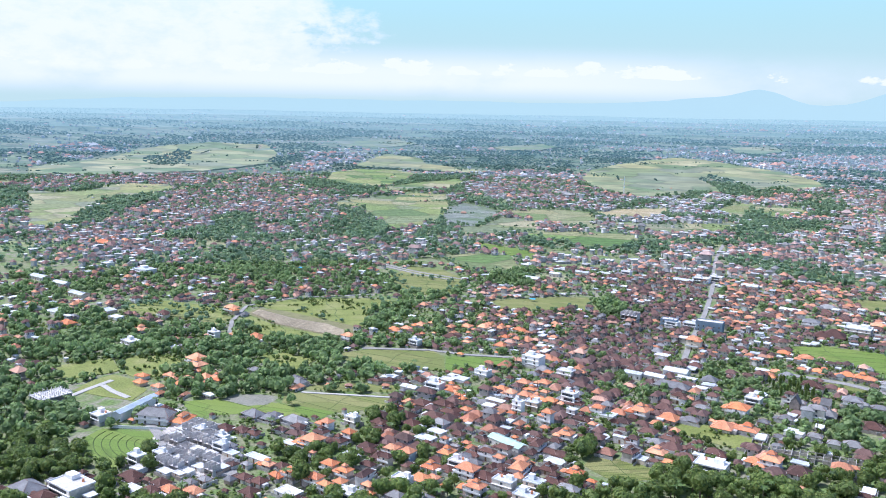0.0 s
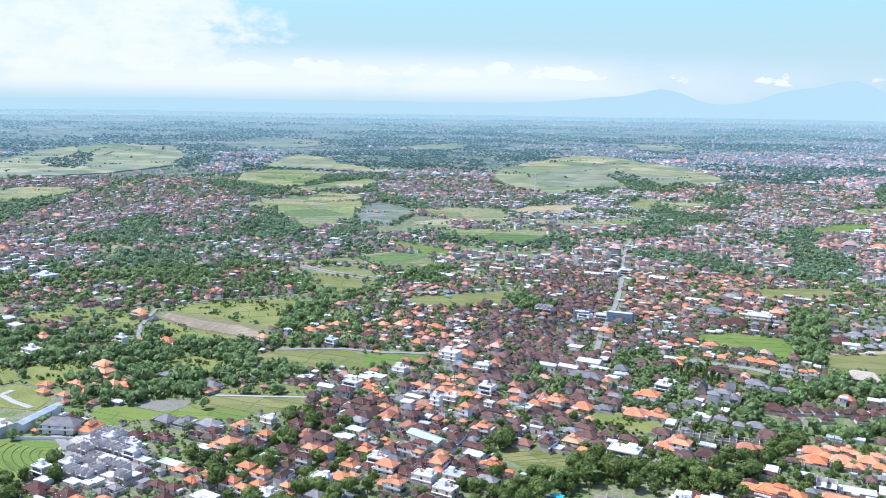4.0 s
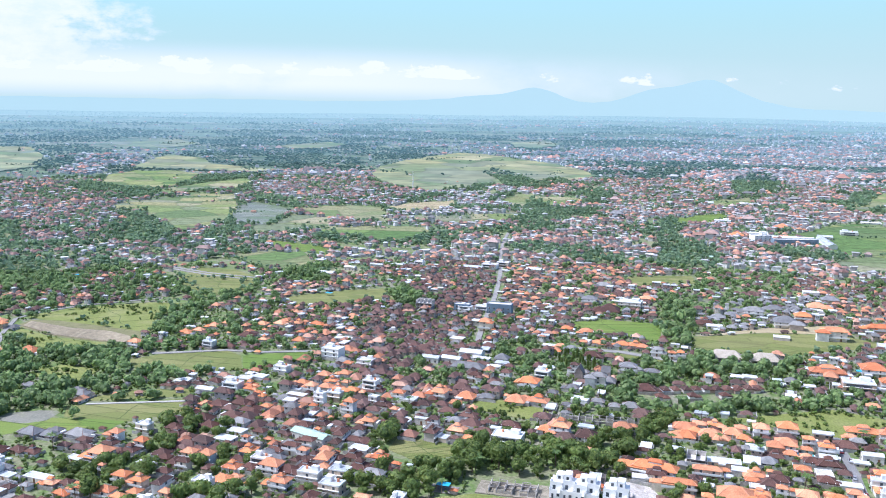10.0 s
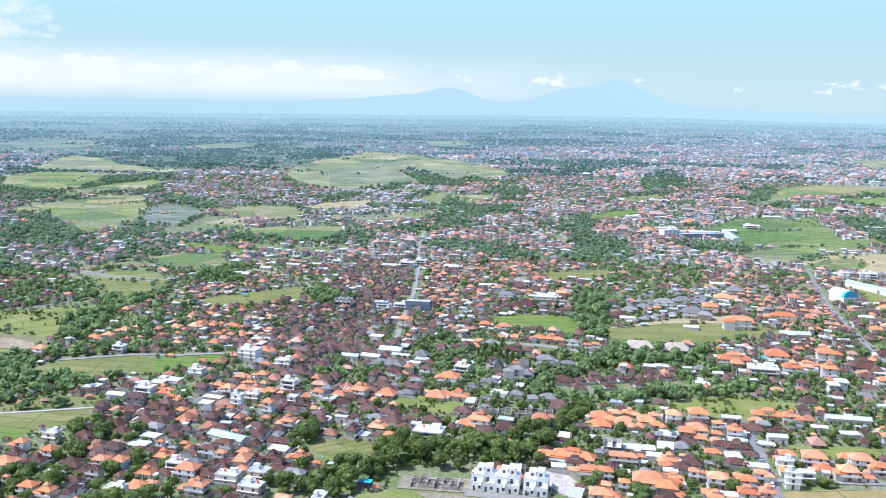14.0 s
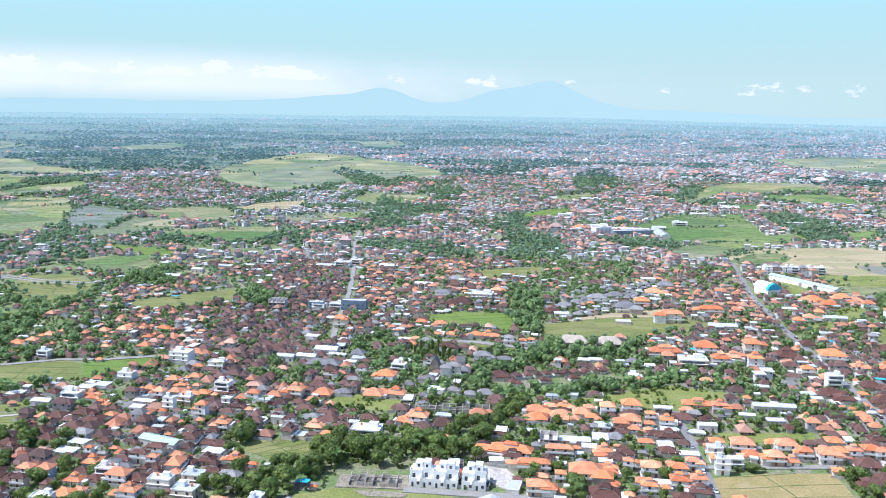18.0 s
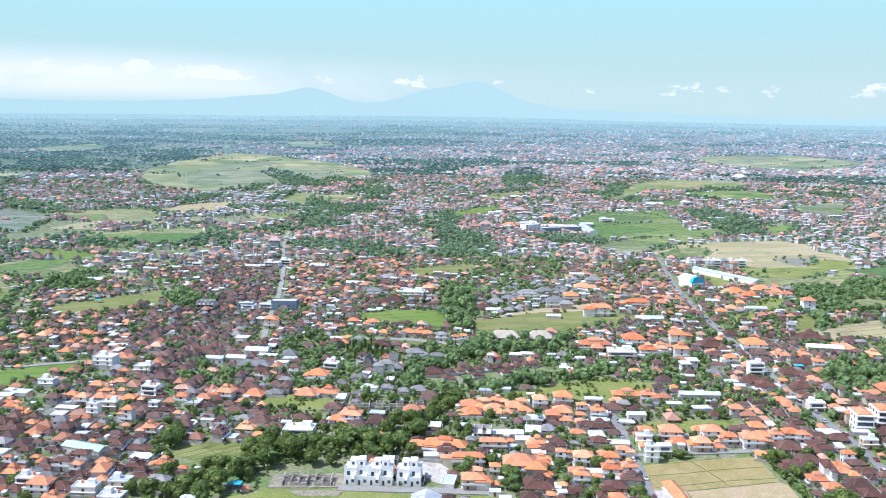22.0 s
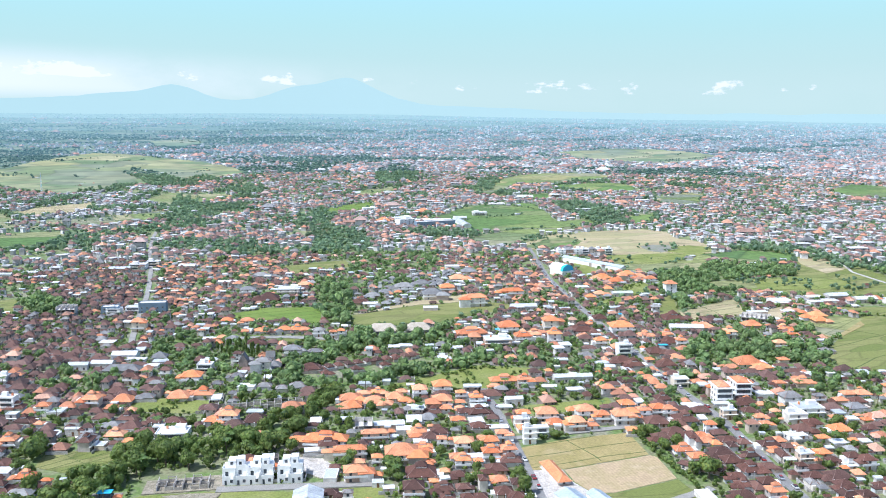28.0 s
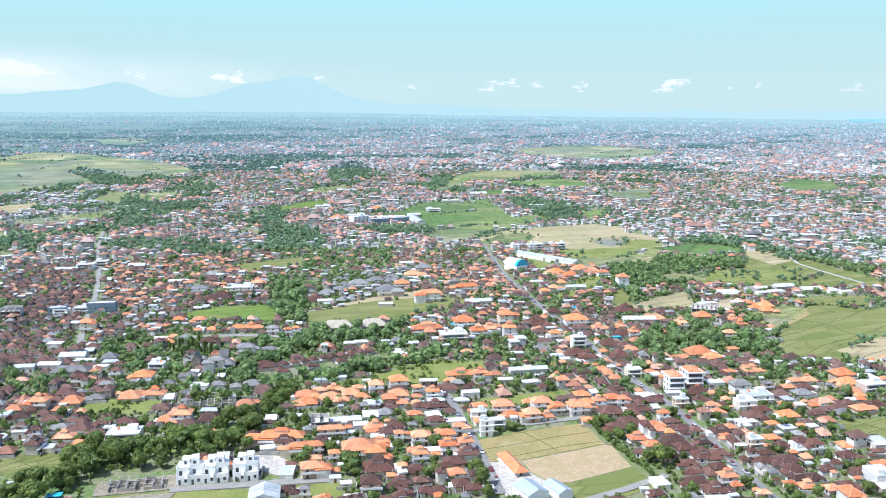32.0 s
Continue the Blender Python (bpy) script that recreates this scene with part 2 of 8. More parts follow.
# paler and bluer again, painting the haze over the plain's trees
MAT["leaf_hazed"] = material("hazed_leaves_of_the_plain", [(.168, .263, .168), (.224, .330, .190), (.280, .386, .213), (.190, .291, .179), (.314, .414, .224), (.146, .230, .151)], .7, "island", .02, .3, .25, thin=.5)
MAT["palm"] = material("palm_fronds", [(.07, .12, .02), (.10, .16, .035), (.06, .11, .025)], .5, "island", .05, .8, .2)
MAT["bark"] = material("tree_bark", [(.12, .09, .06), (.20, .16, .12)], .9, "", .5, 3, .25)
MAT["ground"] = material("grass_and_earth", [(.105, .165, .045), (.15, .205, .065), (.21, .21, .12), (.12, .185, .048), (.24, .225, .16), (.13, .19, .055)], .95, "", .03, .6, .3)
MAT["open_land"] = material("open_farmland", [(.12, .18, .075), (.16, .22, .085), (.22, .24, .11), (.27, .26, .15), (.11, .17, .075), (.19, .21, .13)], .95, "patch", .013, .1, .25)
MAT["dry_bed"] = material("pale_bed_soil", [(.31, .255, .165), (.37, .31, .205)], .95, "object", .3, 1.5, .2)
# far roofs, their tile colours muted to carry the haze of distance
MAT["far_tiles"] = material("hazed_tiles_of_the_far_town", [(.454, .216, .135), (.562, .281, .173), (.238, .162, .140), (.497, .378, .335), (.324, .173, .130), (.605, .324, .205), (.184, .135, .124)], .85, "island", .1, 2, .2)
MAT["site"] = material("bare_building_ground", [(.390, .358, .312), (.494, .455, .403), (.312, .280, .234)], .95, "", .12, 1.4, .3)
MAT["rubble"] = material("tan_rubble_ground", [(.25, .215, .16), (.32, .28, .215), (.20, .18, .12), (.29, .25, .19)], .95, "", .35, 2.0, .3)
MAT["green_sheet"] = material("pale_green_sheet", [(.42, .56, .46), (.50, .62, .52)], .5, "", .2, 1.2, .1)
# far walls and brown roofs with contrast lowered, haze painted into both
MAT["far_wall"] = material("hazed_walls_of_the_far_town", [(.62, .62, .60), (.48, .46, .44), (.74, .75, .76), (.36, .35, .34), (.56, .56, .56)], .85, "island", .25, 1.2, .1)
MAT["far_brown"] = material("hazed_brown_of_the_far_town", [(.178, .109, .092), (.241, .144, .121), (.149, .103, .092), (.287, .184, .155)], .85, "island", .1, 2, .2)
MAT["yard"] = material("paved_yards", [(.17, .16, .145), (.23, .215, .19), (.13, .12, .105), (.19, .16, .125), (.105, .135, .06), (.12, .165, .055)], .95, "island", .12, 1.2, .3)
MAT["yard_wall"] = material("grey_yard_walls", [(.34, .33, .31), (.50, .49, .46), (.28, .24, .21)], .9, "island", .3, 1.5, .2)
MAT["rice_green"] = material("green_rice", [(.115, .185, .026), (.145, .215, .034), (.17, .225, .042), (.13, .20, .03), (.19, .23, .05)], .8, "patch", .03, 1.2, .18, stripes=.35)
MAT["rice_yellow"] = material("ripening_rice", [(.144, .171, .041), (.189, .203, .056), (.225, .221, .077), (.158, .180, .045), (.207, .211, .068)], .8, "patch", .03, 1.0, .18, stripes=.3)
MAT["rice_mixed"] = material("patchwork_paddy", [(.11, .165, .05), (.31, .27, .14), (.17, .20, .08), (.34, .30, .18), (.14, .19, .06), (.20, .20, .15), (.26, .255, .12)], .75, "patch", .0125, .12, .3, slim=1.3)
MAT["rice_pale"] = material("pale_ripe_paddies", [(.09, .155, .045), (.30, .27, .12), (.15, .215, .06), (.24, .235, .10), (.08, .145, .045), (.33, .30, .16), (.17, .19, .13), (.20, .24, .075)], .8, "patch", .0125, .12, .3, slim=1.3)
MAT["rice_wet"] = material("flooded_paddies", [(.15, .16, .12), (.20, .21, .16), (.12, .165, .07), (.24, .245, .19), (.16, .19, .09)], .5, "patch", .02, .12, .25, slim=2.2)
MAT["meadow_pale"] = material("pale_green_paddies", [(.08, .15, .04), (.15, .22, .06), (.23, .25, .09), (.10, .175, .045), (.28, .265, .13), (.075, .14, .04), (.17, .205, .085)], .9, "patch", .0125, .12, .3, slim=1.3)
MAT["meadow"] = material("meadow_grass", [(.155, .185, .045), (.195, .22, .055), (.235, .24, .085)], .9, "", .05, .9, .25)
MAT["dry"] = material("dry_stubble", [(.36, .29, .16), (.40, .33, .19), (.34, .30, .15), (.43, .35, .22), (.33, .27, .155), (.30, .29, .14)], .9, "patch", .016, 1.0, .16, stripes=.25)
MAT["stubble"] = material("olive_stubble", [(.30, .24, .10), (.33, .265, .115), (.27, .225, .085), (.35, .28, .14)], .9, "", .06, 1.0, .22, stripes=.3)
MAT["tan_stubble"] = material("tan_mown_stubble", [(.38, .285, .17), (.42, .315, .19), (.36, .285, .15), (.44, .34, .215)], .9, "", .09, .8, .16, stripes=.2)
MAT["tilled"] = material("wet_tilled_mud", [(.16, .16, .11), (.24, .23, .18), (.18, .20, .10)], .6, "", .06, .8, .25, stripes=.2)
MAT["striped"] = material("bare_terrace_soil", [(.165, .165, .07), (.22, .20, .095)], .9, "", .15, 1.2, .2, stripes=.5)
MAT["bund"] = material("grassy_bund", [(.065, .10, .028), (.10, .135, .04)], .9, "", .2, 1.2, .25)
MAT["asphalt"] = material("worn_asphalt", [(.19, .185, .175), (.26, .25, .235)], .9, "", .1, 1.5, .2)
MAT["concrete_lane"] = material("pale_concrete_lane", [(.24, .23, .21), (.31, .295, .265)], .9, "", .15, 1.5, .15)
MAT["thatch"] = material("pale_thatch", [(.42, .36, .28), (.52, .46, .38)], .95, "", .4, 3, .25)
MAT["car"] = material("car_paint", [(.75, .75, .75), (.05, .05, .06), (.45, .05, .04), (.35, .37, .40), (.8, .8, .8)], .25, "object", .2, 1, .03)
MAT["tyre"] = material("tyre_rubber", [(.02, .02, .02), (.03, .03, .03)], .8, "", 1, 5, .1)
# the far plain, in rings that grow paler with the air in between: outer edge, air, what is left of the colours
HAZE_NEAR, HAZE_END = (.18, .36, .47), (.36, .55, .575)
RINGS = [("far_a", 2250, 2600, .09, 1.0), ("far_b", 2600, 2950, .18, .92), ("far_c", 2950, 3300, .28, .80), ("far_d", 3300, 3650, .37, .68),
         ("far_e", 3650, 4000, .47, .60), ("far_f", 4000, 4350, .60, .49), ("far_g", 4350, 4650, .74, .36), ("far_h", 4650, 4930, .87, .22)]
# haze painted in: emission grows ring by ring while base colours dim
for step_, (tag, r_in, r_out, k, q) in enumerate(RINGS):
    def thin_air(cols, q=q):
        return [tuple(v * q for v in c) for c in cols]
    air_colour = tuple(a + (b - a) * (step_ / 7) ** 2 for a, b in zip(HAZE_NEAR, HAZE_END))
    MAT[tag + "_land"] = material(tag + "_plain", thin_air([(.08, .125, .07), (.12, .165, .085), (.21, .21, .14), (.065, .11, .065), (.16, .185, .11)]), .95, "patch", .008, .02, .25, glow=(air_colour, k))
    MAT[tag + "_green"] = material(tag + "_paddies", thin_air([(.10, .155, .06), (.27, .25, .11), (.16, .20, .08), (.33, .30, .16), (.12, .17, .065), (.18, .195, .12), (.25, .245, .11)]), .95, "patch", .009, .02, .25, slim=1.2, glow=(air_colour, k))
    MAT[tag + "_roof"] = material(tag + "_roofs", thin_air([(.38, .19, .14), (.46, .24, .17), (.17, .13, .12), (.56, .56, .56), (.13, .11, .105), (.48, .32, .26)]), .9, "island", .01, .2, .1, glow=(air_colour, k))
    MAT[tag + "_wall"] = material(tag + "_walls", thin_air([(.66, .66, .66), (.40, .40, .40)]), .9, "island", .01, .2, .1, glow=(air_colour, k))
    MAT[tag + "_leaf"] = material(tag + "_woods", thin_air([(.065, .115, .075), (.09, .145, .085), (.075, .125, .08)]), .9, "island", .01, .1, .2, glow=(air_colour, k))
# the ridge's hazy tone is painted as emission, not lit
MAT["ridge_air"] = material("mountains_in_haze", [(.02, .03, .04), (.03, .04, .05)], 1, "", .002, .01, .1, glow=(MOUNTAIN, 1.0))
# the sea glows in a haze-like colour that emission paints over it
MAT["sea"] = material("distant_sea", [(.05, .16, .20), (.06, .19, .23)], .4, "", .002, .01, .1, glow=((.25, .42, .49), .6))


# ---- building helpers ----
class Geo:
    """Collects corners and faces of one part."""

    def __init__(self):
        self.v, self.f = [], []

    def add(self, verts, faces):
        n = len(self.v)
        self.v += verts
        self.f += [tuple(i + n for i in f) for f in faces]
        return self

    def box(self, x0, x1, y0, y1, z0, z1):
        return self.add([(x, y, z) for z in (z0, z1) for y in (y0, y1) for x in (x0, x1)],
                        [(0, 2, 3, 1), (4, 5, 7, 6), (0, 1, 5, 4), (2, 6, 7, 3), (0, 4, 6, 2), (1, 3, 7, 5)])

    def hip(self, w, d, z, rise, thick=0.22):
        """A hipped roof over w x d with its eaves' edge."""
        r = max(w, d) / 2 - min(w, d) / 2 + 0.15
        top = [(-r, 0, z + rise), (r, 0, z + rise)] if w >= d else [(0, -r, z + rise), (0, r, z + rise)]
        x, y = w / 2, d / 2
        v = [(-x, -y, z), (x, -y, z), (x, y, z), (-x, y, z)]
        low = [(a * .97, b * .97, z - thick) for a, b, _ in v]
        if w >= d:
            f = [(0, 1, 9, 8), (1, 2, 9), (2, 3, 8, 9), (3, 0, 8)]
        else:
            f = [(0, 1, 8), (1, 2, 9, 8), (2, 3, 9), (3, 0, 8, 9)]
        return self.add(v + low + top, f + [(4, 5, 1, 0), (5, 6, 2, 1), (6, 7, 3, 2), (7, 4, 0, 3), (7, 6, 5, 4)])

    def gable(self, w, d, z, rise, thick=0.2):
        x, y = w / 2, d / 2
        v = [(-x, -y, z), (x, -y, z), (x, 0, z + rise), (-x, 0, z + rise), (x, y, z), (-x, y, z)]
        low = [(a, b, c - thick) for a, b, c in v]
        return self.add(v + low, [(0, 1, 2, 3), (3, 2, 4, 5), (6, 9, 8, 7), (9, 11, 10, 8), (0, 6, 7, 1), (4, 10, 11, 5),
                                  (1, 7, 8, 2), (2, 8, 10, 4), (0, 3, 9, 6), (3, 5, 11, 9)])

    def bar(self, a, b, t):
        """A square bar from a to b."""
        a, b = Vector(a), Vector(b)
        way = (b - a).normalized()
        s = way.cross(Vector((0, 0, 1)))
        s = s.normalized() * t if s.length > 1e-4 else Vector((t, 0, 0))
        u = s.cross(way).normalized() * t
        v = [tuple(p + q) for p in (a, b) for q in (s + u, -s + u, -s - u, s - u)]
        return self.add(v, [(0, 1, 2, 3), (7, 6, 5, 4), (0, 4, 5, 1), (1, 5, 6, 2), (2, 6, 7, 3), (3, 7, 4, 0)])

    def caps(self, ends, corners, t):
        """Ridge and hip caps as one piece: slim wedges that meet in the two ends of the ridge."""
        n = len(self.v)
        self.v += [tuple(e) for e in ends]
        m = (Vector(ends[0]) + Vector(ends[1])) / 2
        for k, (p, far) in enumerate([(m, 0), (m, 1)] + [(Vector(c), q) for c, q in corners]):
            way = (Vector(ends[far]) - p).normalized()
            s = way.cross(Vector((0, 0, 1))).normalized() * t
            u = s.cross(way).normalized() * t
            b = len(self.v)
            self.v += [tuple(p + q) for q in (s + u, -s + u, -s - u, s - u)]
            self.f += [(b, b + 1, b + 2, b + 3)] + [(b + (j + 1) % 4, b + j, n + far) for j in range(4)]
        return self

    def mesh(self, name, *mats):
        me = bpy.data.meshes.new(name)
        me.from_pydata(self.v, [], self.f)
        for m in mats:
            me.materials.append(MAT[m])
        return me


def part(name, data, parent, label="", at=None, turn=0.0):
    ob = new(name, data)
    ob.parent = parent
    if at:
        ob.location = at
    if turn:
        ob.rotation_euler = (0, 0, turn)
    return tagged(ob, label)


def fast_mesh(name, verts, faces, mat):
    """A mesh from arrays; faces are all triangles or all quads."""
    me = bpy.data.meshes.new(name)
    verts, faces = np.asarray(verts, dtype=np.float32), np.asarray(faces, dtype=np.int32)
    k = faces.shape[1]
    me.vertices.add(len(verts))
    me.vertices.foreach_set("co", verts.ravel())
    me.loops.add(faces.size)
    me.loops.foreach_set("vertex_index", faces.ravel())
    me.polygons.add(len(faces))
    me.polygons.foreach_set("loop_start", np.arange(0, faces.size, k, dtype=np.int32))
    me.materials.append(MAT[mat])
    me.update(calc_edges=True)
    me.shade_flat()
    return me


def terrain(x, y):
    """The plain lies flat, climbs inland, far off, and climbs less towards the sea in the east."""
    x, y = np.asarray(x, dtype=float), np.asarray(y, dtype=float)
    east = np.clip((np.degrees(np.arctan2(x, y)) - 8) / 32, 0, 1)
    return (163 - 45 * east) * np.clip((np.hypot(x, y) - 1900) / 3000, 0, None) ** 1.7


def within(poly, x, y):
    poly = np.asarray(poly, dtype=float)
    inside = np.zeros(len(x), dtype=bool)
    for (x0, y0), (x1, y1) in zip(poly, np.roll(poly, -1, axis=0)):
        if y0 != y1:
            inside ^= ((y0 > y) != (y1 > y)) & (x < (x1 - x0) * (y - y0) / (y1 - y0) + x0)
    return inside


FIELDS, CROPS, ROADS, HOUSES = [], [], [], []

# ---- the plain, near and far ----
def ring(name, radii, mat, label, kind, category, turn=(0, 360), steps=180, lift=0.0):
    verts, faces = [], []
    whole = turn[1] - turn[0] >= 360
    cols = steps if whole else steps + 1
    for r in radii:
        for i in range(cols):
            a = radians(turn[0] + (turn[1] - turn[0]) * i / steps)
            rough = 0.0 if r < 1900 else 6 * noise.noise((math.sin(a) * 6, math.cos(a) * 6, r / 700)) * min(1, (r - 1900) / 1000)
            verts.append((r * math.sin(a), r * math.cos(a), float(terrain(r * math.sin(a), r * math.cos(a))) + rough + lift))
    for j in range(len(radii) - 1):
        for i in range(steps):
            k = (i + 1) % cols
            faces.append((j * cols + i, (j + 1) * cols + i, (j + 1) * cols + k, j * cols + k))
    me = fast_mesh(name, verts, faces, mat)
    me.flip_normals()
    if mat == "ground":
        # open farmland outside the town
        me.materials.append(MAT["open_land"])
        out = sum(q < 900 for q in radii[:-1]) * steps
        for k in range(out, len(me.polygons)):
            me.polygons[k].material_index = 1
    return tagged(new(name, me), label, category, "", kind)


ring("ground", [0.0, 60, 130, 200, 280, 380, 500, 650, 850, 1100, 1400, 1700, 1900, 2100, 2250], "ground", "green and sandy ground between the houses of a flat plain", "structure", "ground")
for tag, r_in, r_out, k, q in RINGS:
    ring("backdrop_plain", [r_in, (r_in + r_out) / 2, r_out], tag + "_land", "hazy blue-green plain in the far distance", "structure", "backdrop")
ring("water", [4720, 4800, 4930], "sea", "pale turquoise sea on the far horizon", "structure", "sea", (45, 75), 40, 5.0)

# mountains: one high cone, a lower neighbour and long foothills
ridge_v, ridge_f = [], []
for i in range(361):
    az = -90 + i * 0.5
    lift = .85 * math.exp(-((az + 26) / 22) ** 4) + 1.05 * math.exp(-((az + 2) / 6.5) ** 2) + .62 * math.exp(-((az + .7) / 1.8) ** 2)
    lift += 1.65 * math.exp(-((az - 9.2) / 4.3) ** 2) + .55 * math.exp(-((az - 10.4) / 1.6) ** 2) + .35 * math.exp(-((az - 6.4) / 1.5) ** 2)
    lift += .45 * math.exp(-((az - 17) / 8) ** 2) + .10 * noise.noise((az * .35, 2, 0)) + .05 * noise.noise((az * 1.3, 5, 0))
    a = radians(az)
    for z in (60, 166 + 4930 * math.tan(radians(max(lift, -.15)))):
        ridge_v.append((4935 * math.sin(a), 4935 * math.cos(a), z))
ridge_f = [(2 * i, 2 * i + 2, 2 * i + 3, 2 * i + 1) for i in range(360)]
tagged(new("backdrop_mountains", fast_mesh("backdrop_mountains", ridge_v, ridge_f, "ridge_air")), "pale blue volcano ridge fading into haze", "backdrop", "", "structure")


def field(mat, label, poly, bund=0, heading=0):
    """A field a hand's width above the ground, with a bank round it and, where bund is given, low banks that many metres apart."""
    if math.hypot(*poly[0]) > 900:
        # far off their outlines wander between plots
        uneven = []
        for (ax, ay), (bx, by) in zip(poly, poly[1:] + poly[:1]):
            k = max(1, int(math.hypot(bx - ax, by - ay) / 22))
            for i in range(k):
                px, py = ax + (bx - ax) * i / k, ay + (by - ay) * i / k
                out = (10 if math.hypot(px, py) < 1500 else 18) * (noise.noise((px / 24, py / 24, 1.7)) + .6 * noise.noise((px / 9, py / 9, 4.1)))
                long = math.hypot(px, py)
                uneven.append((px + px / long * out * 1.5 + 6 * noise.noise((px / 15, py / 15, 8.8)), py + py / long * out * 1.5))
        poly = uneven
    FIELDS.append(poly)
    CROPS.append((mat, label))
    n = len(poly)
    r = [math.hypot(*p) for p in poly]
    lift = 0.06 + 0.004 * len(FIELDS) if max(r) < 1850 else 1.2 + .03 * len(FIELDS)
    top = [(x, y, float(terrain(x, y)) + lift) for x, y in poly]
    low = [(x, y, z - lift - 1) for x, y, z in top]
    bm = bmesh.new()
    vs = [bm.verts.new(v) for v in top + low]
    bmesh.ops.triangulate(bm, faces=[bm.faces.new(vs[:n])])
    for i in range(n):
        bm.faces.new((vs[i], vs[(i + 1) % n], vs[n + (i + 1) % n], vs[n + i]))
    bmesh.ops.recalc_face_normals(bm, faces=bm.faces)
    me = bpy.data.meshes.new("field")
    bm.to_mesh(me)
    # the farthest fields take a ring colour with its painted haze
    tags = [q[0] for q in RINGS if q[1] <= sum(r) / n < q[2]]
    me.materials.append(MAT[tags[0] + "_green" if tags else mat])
    ob = tagged(new("field", me), label, "field", "", "structure")
    if not bund or max(r) > 1850:
        return
    px, py = np.array(poly, dtype=float).T
    cx, cy = px.mean(), py.mean()
    size = max(np.ptp(px), np.ptp(py)) * .75
    a = radians(heading)
    verts, faces = [], []
    half = 0.18 + bund * .008
    for across in (0, 1):
        gap = bund * (1.36 if not across else 6.0)
        ux, uy = (math.sin(a), math.cos(a)) if not across else (math.cos(a), -math.sin(a))
        for k in range(-int(size / gap) - 1, int(size / gap) + 2):
            s = np.arange(-size, size, 2.5)
            off = k * gap + gap * .07 * np.array([noise.noise((q * .03, k * .31, cx * .01 + across * 9)) for q in s]) * 2
            x, y = cx + s * ux + off * uy, cy + s * uy - off * ux
            ok = within(poly, x, y)
            for i in range(len(s) - 1):
                if ok[i] and ok[i + 1]:
                    b = len(verts)
                    for j in (i, i + 1):
                        verts += [(x[j] - uy * half, y[j] + ux * half, lift), (x[j], y[j], lift + .13), (x[j] + uy * half, y[j] - ux * half, lift)]
                    faces += [(b, b + 1, b + 4, b + 3), (b + 1, b + 2, b + 5, b + 4)]
    if faces:
        tagged(part("bunds", fast_mesh("bunds", verts, faces, "bund"), ob), "dark grassy earth bunds", kind="stuff")


def road(width, mat, label, line):
    ROADS.append((width, line))
    verts, faces = [], []
    for i, (x, y) in enumerate(line):
        (ax, ay), (bx, by) = line[max(0, i - 1)], line[min(len(line) - 1, i + 1)]
        d = math.hypot(bx - ax, by - ay)
        nx, ny = (by - ay) / d * width / 2, -(bx - ax) / d * width / 2
        verts += [(x - nx, y - ny, 0), (x - nx, y - ny, .48), (x + nx, y + ny, .48), (x + nx, y + ny, 0)]
    for i in range(len(line) - 1):
        b = i * 4
        faces += [(b + j, b + j + 1, b + j + 5, b + j + 4) for j in range(3)]
    ob = tagged(new("road", fast_mesh("road", verts, faces, {"asphalt": "asphalt", "slab": "slab"}.get(mat, "concrete_lane"))), label, "road", "", "structure")
    ob.data.flip_normals()
    return ob

# fields and meadows
paddy_edge = [(-285, 300), (-298, 306), (-310, 313), (-323, 326), (-324, 340)]
field('rice_green', 'bright green rice paddy with curved earth bunds', paddy_edge + [(-308, 343), (-295, 347), (-285, 352), (-282, 343), (-272, 328), (-279, 321), (-286, 313), (-281, 305)], 0, 0)
# low banks that follow its curved side, one inside another
for step_ in range(1, 9):
    bank_v, bank_f = [], []
    q = 1 - step_ * .105
    turn_ = [((-279 + (x + 279) * q), (334 + (y - 334) * q)) for x, y in paddy_edge]
    along = np.linspace(0, 4, 40)
    bx_, by_ = (np.interp(along, range(5), [p[k] for p in turn_]) for k in (0, 1))
    bx_, by_ = (np.convolve(np.pad(v, 5, "edge"), np.ones(11) / 11, "valid") for v in (bx_, by_))
    for i in range(40):
        dx_, dy_ = bx_[i] + 279, by_[i] - 334
        k = math.hypot(dx_, dy_) or 1
        bank_v += [(bx_[i] + dx_ / k * e, by_[i] + dy_ / k * e, z) for e, z in ((-.28, .05), (0, .34), (.28, .05))]
    for i in range(39):
        bank_f += [(i * 3, i * 3 + 1, i * 3 + 4, i * 3 + 3), (i * 3 + 1, i * 3 + 2, i * 3 + 5, i * 3 + 4)]
    tagged(new("paddy_bank", fast_mesh("paddy_bank", bank_v, bank_f, "bund")), "dark curved earth bank in a rice paddy", "bank", "banks of the curved paddy", "structure")
field('rice_green', 'bright green rice paddy with curved earth bunds', [(-313, 391), (-292, 408), (-257, 412), (-221, 413), (-225, 400), (-268, 389), (-290, 374)], 11, 100)
field('tilled', 'grey tilled plot with scattered debris', [(-294, 403), (-291, 415), (-277, 421), (-264, 422), (-264, 407), (-273, 401)], 0, 0)
field('rice_yellow', 'yellow-green ripening rice field with low bunds', [(-264, 443), (-240, 463), (-209, 471), (-205, 457), (-259, 439)], 9, 100)
field('rice_yellow', 'yellow-green ripening rice field with low bunds', [(-266, 430), (-204, 452), (-198, 431), (-219, 412), (-258, 413)], 9, 100)
field('rice_yellow', 'yellow-green ripening rice field with low bunds', [(-276, 521), (-260, 538), (-224, 557), (-205, 542), (-193, 511), (-239, 495), (-263, 505)], 9, 95)
field('rice_green', 'bright green rice paddy with curved earth bunds', [(-204, 542), (-157, 563), (-158, 539), (-171, 528), (-193, 512)], 9, 95)
